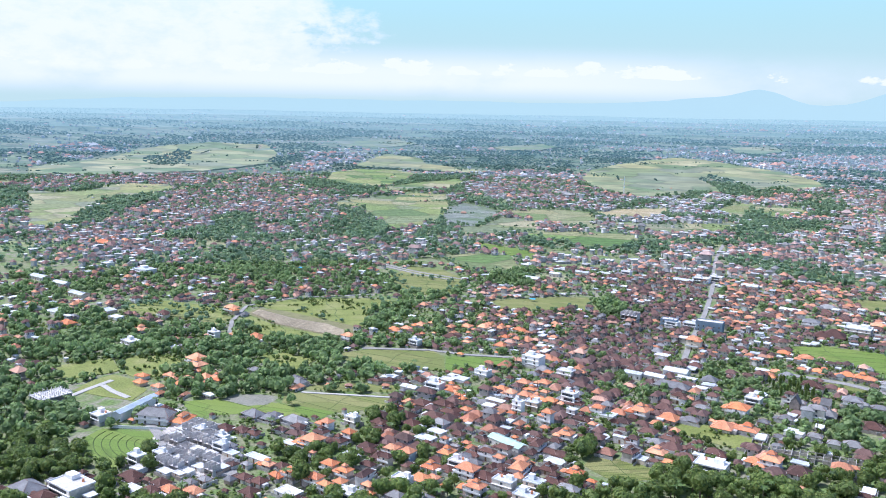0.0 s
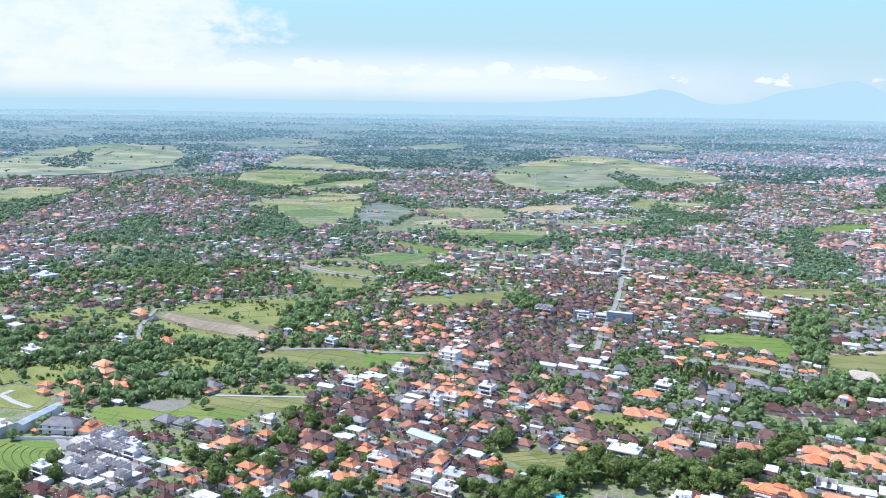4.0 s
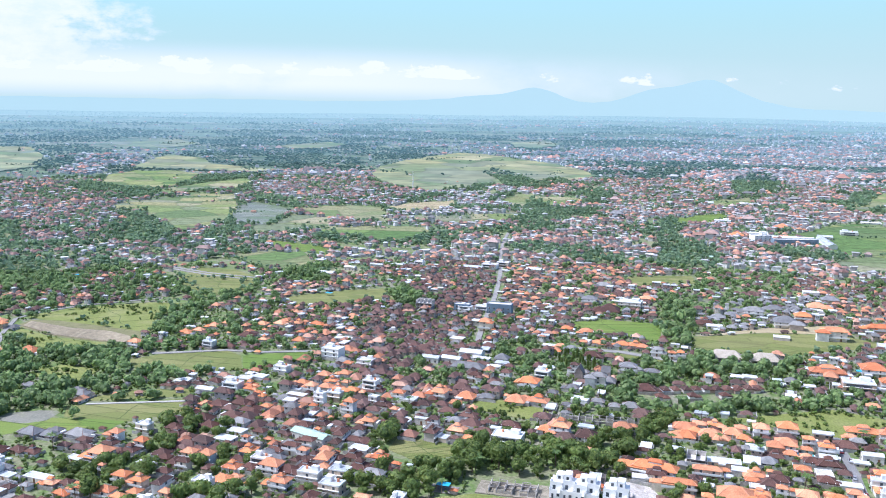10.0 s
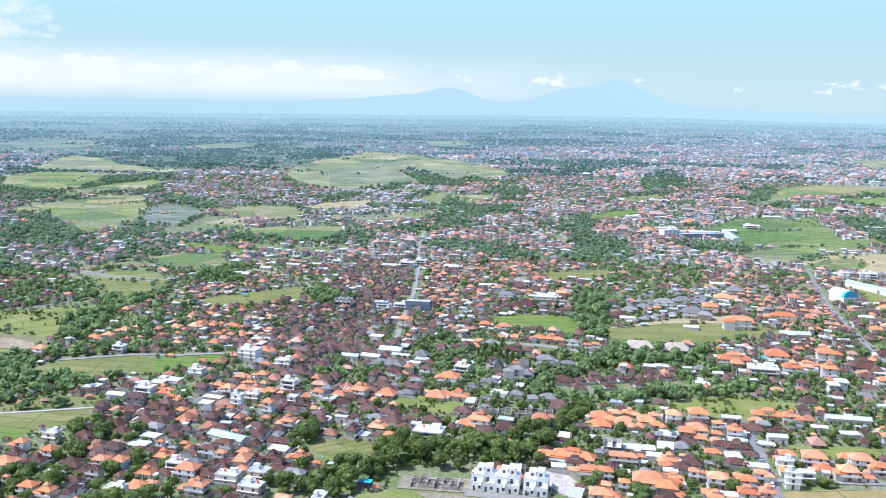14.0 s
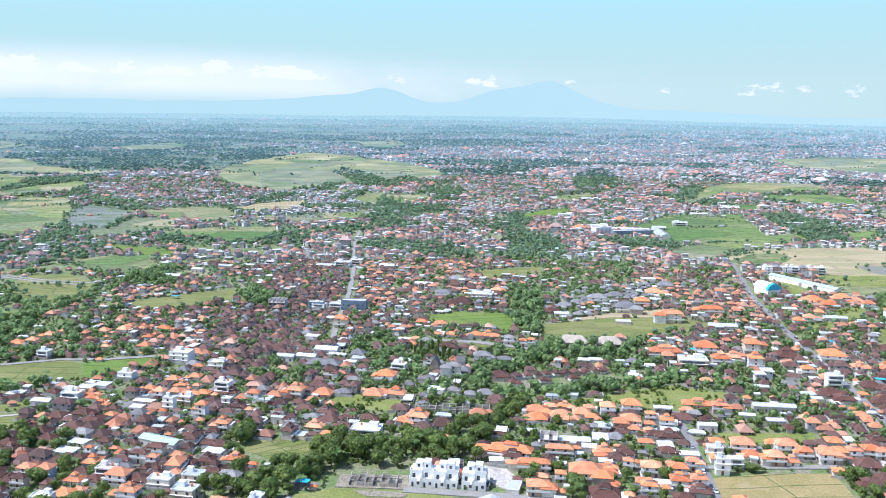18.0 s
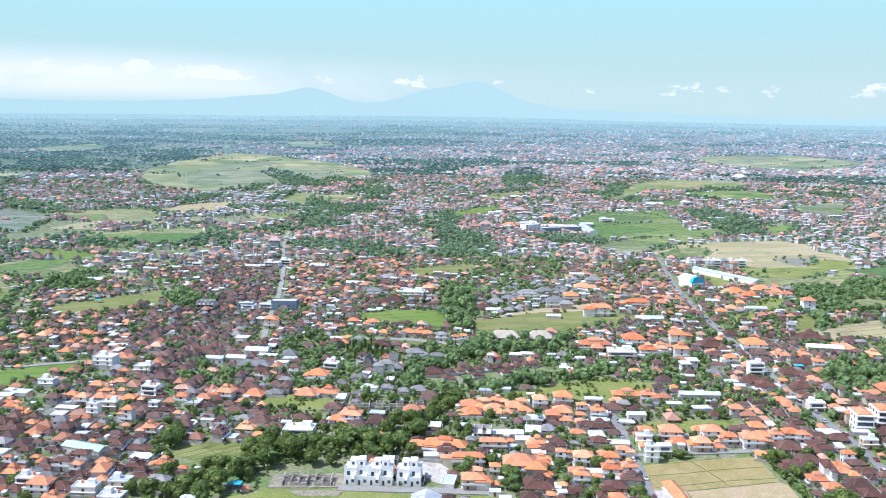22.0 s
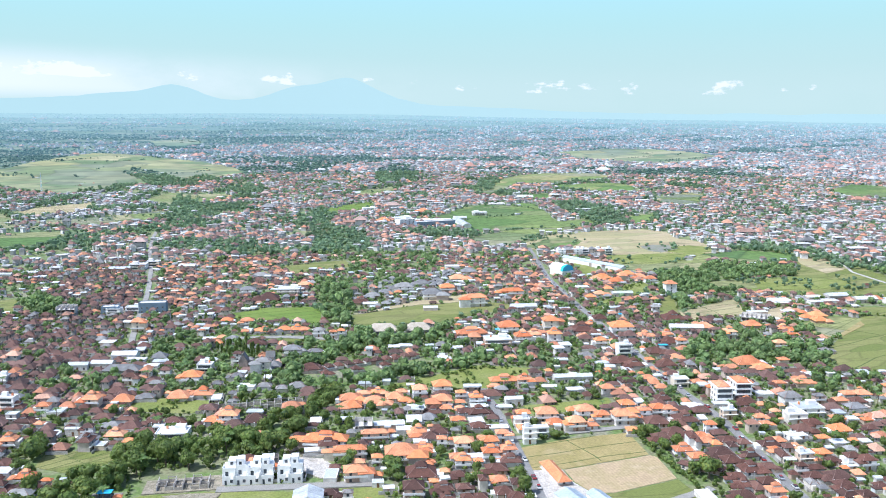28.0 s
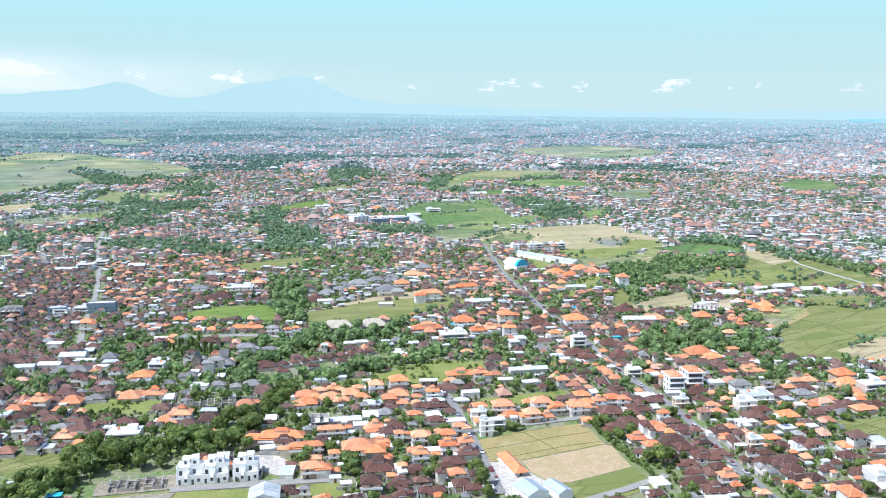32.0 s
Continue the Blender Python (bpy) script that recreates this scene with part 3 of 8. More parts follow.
field('meadow', 'pale green terraced meadow with shrubs', [(-417, 625), (-395, 658), (-343, 689), (-300, 692), (-312, 647), (-293, 587), (-325, 591), (-376, 608)], 16, 60)
field('meadow', 'light green terrace meadow below striped beds', [(-390, 568), (-401, 590), (-359, 568), (-318, 560), (-298, 558), (-306, 545), (-325, 537), (-344, 532), (-372, 552)], 14, 60)
field('striped', 'bare brown soil strip under pale beds', [(-406, 594), (-405, 614), (-383, 615), (-344, 605), (-305, 594), (-293, 579), (-294, 560), (-319, 561), (-360, 570)], 0, 0)
field('rice_yellow', 'yellow-green ripening rice field with low bunds', [(-524, 583), (-438, 587), (-407, 577), (-399, 551), (-476, 557)], 0, 0)
field('rice_yellow', 'flat tan-yellow rice field beside a road', [(-231, 731), (-192, 765), (-152, 782), (-132, 730), (-192, 705), (-212, 701)], 0, 0)
field('meadow', 'green meadow beside a track', [(-367, 803), (-296, 799), (-276, 744), (-297, 726), (-335, 760)], 0, 0)
field('rice_green', 'bright green rice paddy with curved earth bunds', [(20, 673), (48, 688), (94, 680), (88, 623), (58, 639), (24, 658)], 8, 80)
field('rice_yellow', 'mown yellow-green sports field', [(113, 642), (173, 663), (228, 663), (254, 638), (164, 595), (109, 606)], 0, 0)
field('dry', 'bare tan strip of earth along a wall', [(114, 645), (173, 678), (237, 697), (228, 665), (174, 665)], 0, 0)
field('rice_yellow', 'yellow-green ripening rice field with low bunds', [(79, 881), (154, 899), (154, 860), (92, 832)], 0, 0)
field('rice_yellow', 'narrow yellow-green verge beside a lane', [(38, 597), (100, 576), (94, 563), (41, 582)], 0, 0)
field('rice_yellow', 'yellow-green ripening rice field with low bunds', [(-75, 394), (-73, 409), (-57, 409), (-40, 402), (-41, 392), (-49, 385), (-62, 384)], 4, 60)
field('meadow', 'rough grass plot behind a wall', [(-40, 474), (-20, 476), (5, 462), (4, 450), (-9, 447), (-37, 458)], 0, 0)
field('stubble', 'olive stubble field in low bunded strips', [(141, 354), (166, 358), (182, 358), (200, 357), (196, 330), (152, 326), (137, 329)], 9, 86)
field('tan_stubble', 'mown tan stubble field', [(151, 325), (196, 329), (198, 326), (194, 303), (162, 298), (153, 300), (150, 312)], 0, 0)
field('rice_yellow', 'rough yellow-green grass end of a stubble field', [(153, 299), (162, 297), (194, 302), (194, 284), (173, 277), (148, 285)], 0, 0)
field('meadow', 'grass plot between villas', [(165, 409), (215, 407), (212, 394), (165, 393)], 0, 0)
field('rice_yellow', 'olive green paddies in diagonal strips', [(454, 495), (514, 515), (549, 500), (569, 450), (494, 389), (441, 398), (408, 396), (382, 417), (395, 448)], 22, 70)
field('dry', 'tan stubble field among green paddies', [(420, 418), (481, 436), (517, 425), (468, 383), (421, 392)], 0, 0)
field('rice_yellow', 'yellow-green ripening rice field with low bunds', [(465, 520), (504, 528), (526, 515), (460, 493), (432, 484)], 0, 0)
field('rice_yellow', 'yellow-green ripening rice field with low bunds', [(321, 316), (349, 312), (366, 303), (343, 283), (322, 286), (313, 304)], 6, 80)
field('dry', 'bare tan plot among trees', [(364, 579), (445, 614), (413, 558), (364, 556)], 9, 80)
field('rice_yellow', 'narrow dry grass plot below a house', [(374, 622), (401, 645), (367, 581), (346, 572)], 0, 0)
field('meadow', 'lush wild meadow in a river hollow', [(102, 463), (166, 487), (205, 467), (157, 441), (133, 450)], 0, 0)
field('meadow', 'mown grass verge beside a building site', [(-45, 344), (-28, 350), (5, 345), (31, 337), (70, 331), (67, 312), (-45, 312)], 0, 0)
field('dry', 'grey gravel yard', [(415, 557), (461, 575), (429, 534), (402, 532)], 0, 0)
field('meadow', 'mown grass clearing round a slab track', [(-384, 381), (-389, 401), (-385, 416), (-367, 413), (-345, 400), (-340, 381), (-361, 380)], 0, 0)
field('meadow', 'green clearing among trees', [(-403, 448), (-383, 468), (-357, 453), (-359, 438), (-380, 430)], 0, 0)
road(4.2, 'concrete', 'busy pale main street through the village', [(-47, 604), (-47, 647), (-46, 686), (-44, 757), (-44, 811), (-46, 905), (-51, 981), (-53, 1046), (-53, 1133), (-50, 1227)])
road(4.9, 'asphalt', 'grey asphalt main road lined with houses', [(227, 238), (236, 283), (247, 321), (256, 361), (263, 422), (279, 505), (299, 620), (324, 740), (379, 925)])
road(4.6, 'asphalt', 'grey asphalt lane beside a field', [(129, 297), (139, 351), (147, 396), (153, 442)])
road(4.1, 'concrete', 'pale concrete lane along a stubble field', [(144, 366), (206, 364)])
road(4.1, 'concrete', 'pale concrete footpath across grass', [(158, 280), (180, 284), (203, 290)])
road(3.4, 'concrete', 'pale winding field lane', [(-373, 524), (-398, 564), (-419, 615), (-413, 640), (-394, 666), (-340, 706)])
road(5.0, 'concrete', 'pale straight street through a far village', [(198, 1850), (182, 1717), (171, 1519), (168, 1463)])
road(4.1, 'concrete', 'pale dirt track through paddies', [(-393, 846), (-341, 819), (-302, 806)])
road(2.2, 'slab', 'pale concrete path between paddies', [(-257, 434), (-228, 441), (-204, 447)])
road(4.1, 'concrete', 'pale concrete lane beside paddies', [(-267, 537), (-220, 553), (-194, 552), (-153, 561)])
road(3.8, 'slab', 'white concrete slab track on grass', [(-378, 372), (-378, 389), (-377, 406)])
road(3.6, 'slab', 'white concrete slab branch of a track on grass', [(-375.5, 396), (-361, 389), (-345, 384)])
road(5.4, 'concrete', 'pale concrete lane beside a building site', [(-272, 369), (-247, 341), (-224, 315)])
road(6.1, 'concrete', 'pale lane with a grass verge', [(10, 599), (57, 590), (94, 572)])
road(5.4, 'concrete', 'pale concrete lane in front of white blocks', [(2, 347), (40, 340), (70, 334)])
road(6.8, 'asphalt', 'grey road beside a tan field', [(-260, 733), (-195, 778), (-150, 802)])
road(4.8, 'concrete', 'pale dirt track under trees', [(-308, 357), (-289, 343), (-268, 324)])
field('rice_pale', 'broad yellow-green paddies in patches', [(-236, 862), (-193, 896), (-183, 848), (-225, 840)], 0, 0)
field('rice_yellow', 'green and yellow fields crossed by a path', [(646, 876), (676, 835), (677, 749), (654, 683), (644, 588), (622, 568), (491, 610), (490, 662), (559, 687), (602, 733), (635, 802)], 18, 80)
field('rice_pale', 'broad yellow-green paddies in patches', [(-1797, 1673), (-1846, 1794), (-1840, 1909), (-1863, 2045), (-1977, 2301), (-2001, 2501), (-1963, 2677), (-1740, 2709), (-1553, 2478), (-1381, 2178), (-1406, 1951), (-1397, 1901), (-1464, 1782), (-1532, 1641), (-1627, 1613), (-1668, 1552)], 30, 70)
field('rice_pale', 'broad yellow-green paddies in patches', [(-1395, 1295), (-1297, 1283), (-1294, 1353), (-1343, 1503), (-1255, 1554), (-1187, 1487), (-1140, 1368), (-1140, 1305), (-1148, 1240), (-1057, 1084), (-964, 971), (-952, 908), (-985, 911)], 30, 70)
field('meadow_pale', 'green paddies between villages', [(-1010, 1829), (-1102, 2036), (-1088, 2151), (-980, 2176), (-894, 2116), (-838, 1902), (-822, 1767), (-873, 1720)], 30, 70)
field('meadow_pale', 'green paddies between villages', [(-1138, 2220), (-1196, 2472), (-1231, 2660), (-1066, 2569), (-980, 2401), (-824, 2332), (-715, 2287), (-780, 2206), (-1000, 2221)], 0, 70)
field('rice_pale', 'broad yellow-green paddies in patches', [(-773, 1403), (-764, 1481), (-721, 1570), (-702, 1654), (-636, 1662), (-604, 1606), (-547, 1449), (-489, 1262), (-492, 1235), (-491, 1171), (-498, 1111), (-518, 1126), (-552, 1189), (-593, 1222), (-669, 1355), (-715, 1377)], 18, 70)
field('rice_wet', 'dark flooded grey paddies in strips', [(-539, 1431), (-543, 1528), (-444, 1443), (-419, 1361), (-409, 1216), (-457, 1211), (-486, 1256)], 12, 60)
field('rice_pale', 'broad yellow-green paddies in patches', [(-811, 1742), (-783, 1912), (-732, 2026), (-684, 1931), (-671, 1789), (-726, 1741), (-745, 1649)], 20, 70)
field('rice_mixed', 'patchwork of flooded and green paddies', [(-429, 1202), (-407, 1210), (-414, 1345), (-385, 1340), (-342, 1314), (-320, 1245), (-324, 1181), (-367, 1137), (-399, 1116), (-416, 1143)], 14, 70)
field('meadow_pale', 'green paddies between villages', [(-330, 1175), (-246, 1240), (-212, 1238), (-177, 1229), (-160, 1169), (-172, 1087), (-215, 1082), (-271, 1129), (-312, 1137)], 14, 70)
field('rice_mixed', 'patchwork of flooded and green paddies', [(-437, 1426), (-393, 1477), (-361, 1511), (-295, 1490), (-256, 1388), (-267, 1260), (-331, 1309), (-389, 1356)], 16, 70)
field('rice_green', 'bright green rice paddy with curved earth bunds', [(-374, 1065), (-327, 1056), (-282, 1027), (-237, 987), (-237, 959), (-284, 981), (-326, 1008)], 9, 70)
field('rice_mixed', 'broad plain of yellow-green paddies', [(-411, 2050), (-463, 2233), (-484, 2458), (-451, 2656), (-372, 2880), (-308, 2998), (-225, 2967), (-122, 2855), (-25, 2722), (28, 2629), (108, 2456), (130, 2284), (66, 2147), (9, 2189), (-33, 2103), (-99, 2017), (-153, 2011), (-203, 1855), (-247, 1808), (-326, 1913)], 40, 75)
field('dry', 'small bare tan plot', [(-285, 1491), (-246, 1565), (-180, 1640), (-160, 1555), (-189, 1456), (-243, 1424)], 12, 70)
field('rice_pale', 'broad yellow-green paddies in patches', [(-234, 1367), (-161, 1382), (-108, 1422), (-52, 1456), (-36, 1389), (-64, 1310), (-131, 1267), (-186, 1296)], 14, 70)
field('rice_pale', 'broad yellow-green paddies in patches', [(-93, 1673), (-40, 1794), (-4, 1746), (54, 1753), (86, 1696), (28, 1579), (-25, 1594), (-35, 1476), (-54, 1519)], 16, 70)
field('meadow_pale', 'green paddies between villages', [(-147, 3455), (-11, 3573), (57, 3401), (-31, 3224), (-117, 3258)], 0, 70)
field('rice_pale', 'broad yellow-green paddies in patches', [(-994, 3123), (-851, 3311), (-766, 3235), (-793, 3082), (-915, 3002)], 0, 70)
field('rice_pale', 'broad yellow-green paddies in patches', [(-1588, 2992), (-1441, 3204), (-1286, 3073), (-1339, 2876), (-1521, 2865)], 0, 70)
field('meadow_pale', 'green paddies between villages', [(316, 1728), (412, 1802), (415, 1716), (345, 1598), (292, 1591)], 20, 70)
field('rice_green', 'dark green plot between houses', [(189, 1376), (250, 1464), (304, 1497), (300, 1429), (248, 1345), (200, 1324)], 12, 70)
field('rice_pale', 'broad yellow-green paddies in patches', [(586, 1719), (744, 1963), (841, 2053), (954, 2052), (1022, 1989), (998, 1911), (868, 1804), (781, 1803), (712, 1806), (609, 1640), (534, 1533)], 26, 70)
field('meadow_pale', 'green paddies between villages', [(755, 1744), (847, 1761), (924, 1770), (935, 1682), (875, 1550), (808, 1573), (765, 1645)], 22, 70)
field('meadow_pale', 'green paddies between villages', [(609, 1545), (692, 1597), (673, 1473), (606, 1426), (589, 1466)], 20, 70)
field('meadow_pale', 'green paddies between villages', [(352, 1249), (448, 1376), (537, 1418), (585, 1402), (549, 1267), (519, 1156), (581, 1166), (565, 1097), (497, 1087), (439, 1093), (380, 1068), (349, 1097)], 18, 70)
field('rice_pale', 'broad yellow-green paddies in patches', [(326, 1002), (376, 1058), (434, 1081), (491, 1075), (532, 1060), (446, 1029), (366, 949), (334, 940)], 14, 70)
field('meadow_pale', 'green paddies between villages', [(645, 1176), (715, 1211), (679, 1140), (615, 1088), (612, 1117)], 0, 70)
field('rice_pale', 'broad yellow-green paddies in patches', [(844, 1430), (963, 1520), (986, 1472), (894, 1352), (818, 1271), (808, 1349)], 16, 70)
field('dry', 'wide dry tan field with green patches', [(369, 937), (439, 1014), (526, 1038), (589, 1042), (614, 1008), (598, 954), (596, 886), (574, 830), (536, 830), (491, 816), (437, 835), (433, 898), (391, 902)], 0, 70)
field('meadow_pale', 'green paddies between villages', [(433, 827), (487, 810), (532, 824), (568, 824), (536, 785), (495, 745), (443, 736), (407, 740)], 14, 70)
field('meadow_pale', 'green paddies between villages', [(1234, 2751), (1456, 2838), (1606, 2770), (1685, 2630), (1672, 2439), (1491, 2294), (1331, 2260), (1267, 2392), (1213, 2524)], 0, 70)
field('meadow_pale', 'green paddies between villages', [(1297, 1482), (1416, 1555), (1454, 1493), (1348, 1353), (1238, 1297), (1201, 1348)], 0, 70)
field('rice_yellow', 'pale green plots beside a field lane', [(-362, 789), (-367, 858), (-325, 853), (-286, 813), (-274, 756), (-288, 726), (-324, 729)], 14, 70)
field('meadow_pale', 'green paddies between villages', [(-355, 932), (-336, 979), (-284, 973), (-248, 896), (-268, 853), (-314, 875)], 14, 70)
field('meadow', 'bright green clearing among trees', [(-406, 450), (-396, 456), (-374, 453), (-355, 427), (-366, 415), (-380, 421)], 0, 70)
field('rice_yellow', 'pale strip of ripening rice below a village', [(-515, 572), (-476, 591), (-427, 590), (-406, 568), (-468, 555), (-496, 551)], 12, 70)
field('meadow', 'green clearing among trees', [(-324, 494), (-299, 495), (-280, 473), (-295, 468)], 0, 70)
field('meadow', 'green grass patch on a dry field', [(579, 897), (588, 874), (578, 839), (538, 833), (521, 854), (544, 879)], 0, 70)
field('tilled', 'burnt grey patch on a dry field', [(511, 900), (538, 910), (551, 901), (547, 871), (513, 853), (499, 862)], 0, 70)
field('meadow_pale', 'pale green grass on a dry field', [(377, 934), (426, 984), (461, 999), (464, 955), (418, 907), (394, 909)], 0, 70)
road(3.0, 'slab', 'pale dirt track across green fields', [(670, 837), (680, 765), (632, 687), (621, 632), (614, 583)])
field('dry', 'dry tan slope above green fields', [(630, 769), (665, 768), (650, 708), (608, 692), (607, 718)], 0, 0)
field('dry', 'small tan plot in a green field', [(532, 671), (568, 672), (552, 646), (518, 645)], 0, 0)
field('meadow_pale', 'green and tan pasture beside a dry field', [(563, 824), (629, 830), (656, 802), (623, 764), (558, 756), (542, 784)], 0, 0)
field('stubble', 'olive stubble plot beside paddies', [(438, 515), (489, 523), (479, 504), (433, 478), (421, 489)], 9, 60)
road(4.1, 'concrete', 'pale dirt track through paddies', [(-400, 858), (-346, 830), (-286, 812)])
field('meadow', 'rough green and tan pasture beside trees', [(503, 684), (557, 681), (594, 653), (576, 617), (501, 634), (470, 634)], 20, 80)
field('rice_pale', 'pale stubble plot beside green paddies', [(436, 523), (481, 539), (493, 520), (430, 480), (430, 497)], 12, 70)
field('rice_yellow', 'dry yellow-green pasture behind villas', [(504, 558), (576, 540), (549, 509), (507, 530)], 20, 80)
field('meadow', 'tan and green slope between houses', [(-524, 585), (-492, 604), (-439, 602), (-405, 564), (-441, 570), (-499, 558)], 14, 80)
field('meadow', 'lush light green scrub slope among trees', [(-432, 415), (-412, 444), (-387, 424), (-390, 415), (-406, 393)], 0, 0)
field('meadow', 'green clearing between groves', [(-321, 482), (-313, 503), (-283, 497), (-282, 481), (-301, 469)], 0, 0)
field('site', 'pale bare ground of a building site', [(-290, 339), (-294, 364), (-272, 370), (-250, 352), (-227, 315), (-237, 309), (-258, 309)], 0, 0)
field('rubble', 'tan rubble ground under roofless rooms', [(-28, 351), (-26, 364), (4, 362), (6, 347), (-12, 349)], 0, 0)
field('rubble', 'bare earth patch in rough grass', [(-20, 347), (-8, 346), (4, 343), (2, 339), (-14, 341)], 0, 0)
field('site', 'pale trampled earth behind white blocks', [(28, 362), (30, 370), (39, 372), (50, 367), (56, 350), (46, 346), (39, 356)], 0, 0)
field('site', 'bare tan yard round a long shed', [(137, 328), (150, 325), (149, 312), (152, 300), (146, 286), (129, 290), (135, 318)], 0, 0)
field('meadow', 'green grass beside long sheds', [(428, 856), (476, 850), (559, 831), (518, 806), (460, 785), (437, 799)], 20, 80)
field('meadow', 'small green plot behind a hall', [(375, 810), (394, 812), (387, 759), (363, 740)], 0, 0)
field('meadow', 'green plot between houses and trees', [(377, 693), (406, 698), (389, 662), (353, 643)], 0, 0)
field('meadow', 'rough green yard among houses', [(321, 633), (353, 648), (346, 626), (311, 608)], 0, 0)
field('rice_pale', 'pale pasture beside trees', [(462, 682), (511, 683), (490, 646), (441, 645)], 0, 0)


# t trees, m trees with houses, c cypresses, b brown roofs, o orange roofs, g grey roofs, v dense villages, n gardens
ZONES = []


def zone(kind, outline):
    ZONES.append((kind, outline))


zone('g', [(-278, 1419), (-292, 1726), (-213, 1943), (-85, 1980), (-41, 1742), (-33, 1402), (-148, 1344)])
zone('m', [(-222, 1021), (-251, 1235), (-228, 1340), (-166, 1270), (-154, 1147), (-175, 1022)])
zone('n', [(-87, 542), (-50, 534), (-46, 502), (-55, 489), (-80, 506)])
zone('n', [(-89, 467), (-72, 468), (-52, 456), (-46, 430), (-65, 415), (-81, 425)])
zone('t', [(-96, 431), (-82, 435), (-75, 418), (-75, 397), (-90, 401)])
zone('t', [(-497, 491), (-453, 505), (-397, 492), (-368, 518), (-339, 482), (-314, 477), (-277, 473), (-307, 429), (-341, 386), (-322, 350), (-339, 341), (-405, 397)])
zone('t', [(-373, 524), (-310, 563), (-279, 532), (-255, 481), (-276, 463), (-321, 481)])
zone('t', [(-291, 588), (-316, 650), (-304, 729), (-293, 791), (-265, 756), (-281, 674), (-283, 630), (-280, 591)])
zone('m', [(-650, 766), (-646, 871), (-579, 969), (-571, 1190), (-447, 1073), (-418, 931), (-445, 839), (-441, 770), (-516, 712), (-594, 716)])
zone('t', [(-89, 333), (-84, 364), (-62, 368), (-43, 390), (-28, 411), (9, 401), (30, 413), (43, 425), (69, 466), (73, 447), (63, 426), (47, 409), (36, 379), (6, 373), (-28, 366), (-39, 352), (-49, 334)])
zone('t', [(66, 471), (73, 491), (106, 504), (155, 494), (176, 506), (166, 484), (133, 475), (82, 465)])
zone('t', [(41, 478), (48, 519), (61, 513), (76, 494), (65, 459), (50, 468)])
zone('t', [(52, 531), (63, 561), (80, 572), (106, 588), (173, 580), (164, 542), (149, 535), (136, 543), (78, 532)])
zone('t', [(110, 800), (134, 750), (123, 684), (102, 611), (90, 619), (97, 703)])
zone('c', [(7, 574), (35, 578), (35, 537), (12, 537)])
zone('m', [(153, 860), (208, 988), (264, 971), (240, 835), (186, 777), (153, 797)])
zone('t', [(-146, 755), (-135, 800), (-110, 749), (-107, 704), (-124, 701)])
zone('m', [(-45, 1760), (2, 1831), (2, 1328), (54, 1296), (168, 1239), (110, 1146), (-32, 1255)])
zone('t', [(448, 755), (546, 758), (590, 721), (562, 683), (504, 690), (463, 633), (413, 637), (373, 575), (357, 581), (420, 670), (409, 689)])
zone('t', [(316, 480), (357, 502), (385, 479), (413, 456), (381, 425), (343, 435), (323, 454), (294, 440)])
zone('t', [(204, 351), (220, 351), (216, 330), (209, 293), (203, 301), (201, 320)])
zone('t', [(-461, 396), (-409, 374), (-377, 382), (-336, 339), (-329, 328), (-313, 315), (-280, 300), (-290, 288), (-304, 274), (-318, 269)])
zone('b', [(-148, 600), (-128, 672), (-118, 876), (-113, 1130), (-61, 1190), (-47, 915), (-45, 676), (-44, 546), (-107, 519)])
zone('b', [(-205, 410), (-184, 461), (-149, 464), (-132, 413), (-171, 380)])
zone('b', [(245, 407), (245, 377), (237, 287), (203, 269), (208, 323), (220, 376)])
zone('b', [(87, 349), (115, 346), (124, 312), (118, 297), (75, 311)])
zone('o', [(-234, 596), (-221, 688), (-174, 670), (-139, 617), (-136, 585), (-193, 598)])
zone('o', [(-35, 707), (-34, 806), (-4, 807), (1, 743), (-8, 698)])
zone('o', [(-253, 742), (-227, 795), (-184, 797), (-180, 758), (-229, 731)])
zone('o', [(-32, 820), (-37, 1135), (79, 1144), (143, 1048), (74, 826), (1, 822)])
zone('o', [(240, 810), (328, 785), (314, 674), (252, 603), (243, 748)])
zone('o', [(357, 716), (434, 756), (409, 702), (355, 689)])
zone('t', [(-258, 798), (-279, 915), (-245, 907), (-207, 875), (-212, 801)])
zone('m', [(-828, 829), (-650, 766), (-584, 703), (-497, 703), (-458, 764), (-410, 852), (-344, 715), (-474, 669), (-539, 597), (-585, 581)])
zone('m', [(-505, 1051), (-402, 1183), (-315, 1151), (-294, 1048), (-368, 996), (-418, 931)])
zone('t', [(-279, 876), (-255, 933), (-221, 849), (-250, 815)])
zone('n', [(-34, 608), (6, 617), (61, 587), (106, 563), (84, 527), (56, 474), (64, 442), (3, 472), (-22, 477), (-31, 537)])
zone('n', [(20, 428), (67, 461), (68, 428), (92, 412), (74, 396), (52, 398), (18, 393), (-19, 401), (-14, 416), (14, 417)])
zone('n', [(116, 572), (166, 573), (171, 510), (143, 491), (140, 537), (110, 522)])
zone('n', [(402, 677), (458, 630), (441, 586), (362, 558), (337, 567)])
zone('n', [(363, 529), (413, 521), (421, 458), (381, 414), (307, 439)])
zone('t', [(-1702, 1990), (-1807, 2138), (-1786, 2203), (-1879, 2382), (-1773, 2313), (-1630, 2111), (-1548, 1936), (-1614, 1931)])
zone('v', [(-1616, 1535), (-1544, 1599), (-1339, 1845), (-1363, 1980), (-1243, 1780), (-1287, 1584), (-1372, 1452), (-1413, 1312), (-1606, 1493)])
zone('v', [(-2284, 2132), (-2315, 2304), (-2198, 2416), (-2087, 2429), (-1927, 2116), (-1864, 1934), (-1860, 1808), (-1820, 1695)])
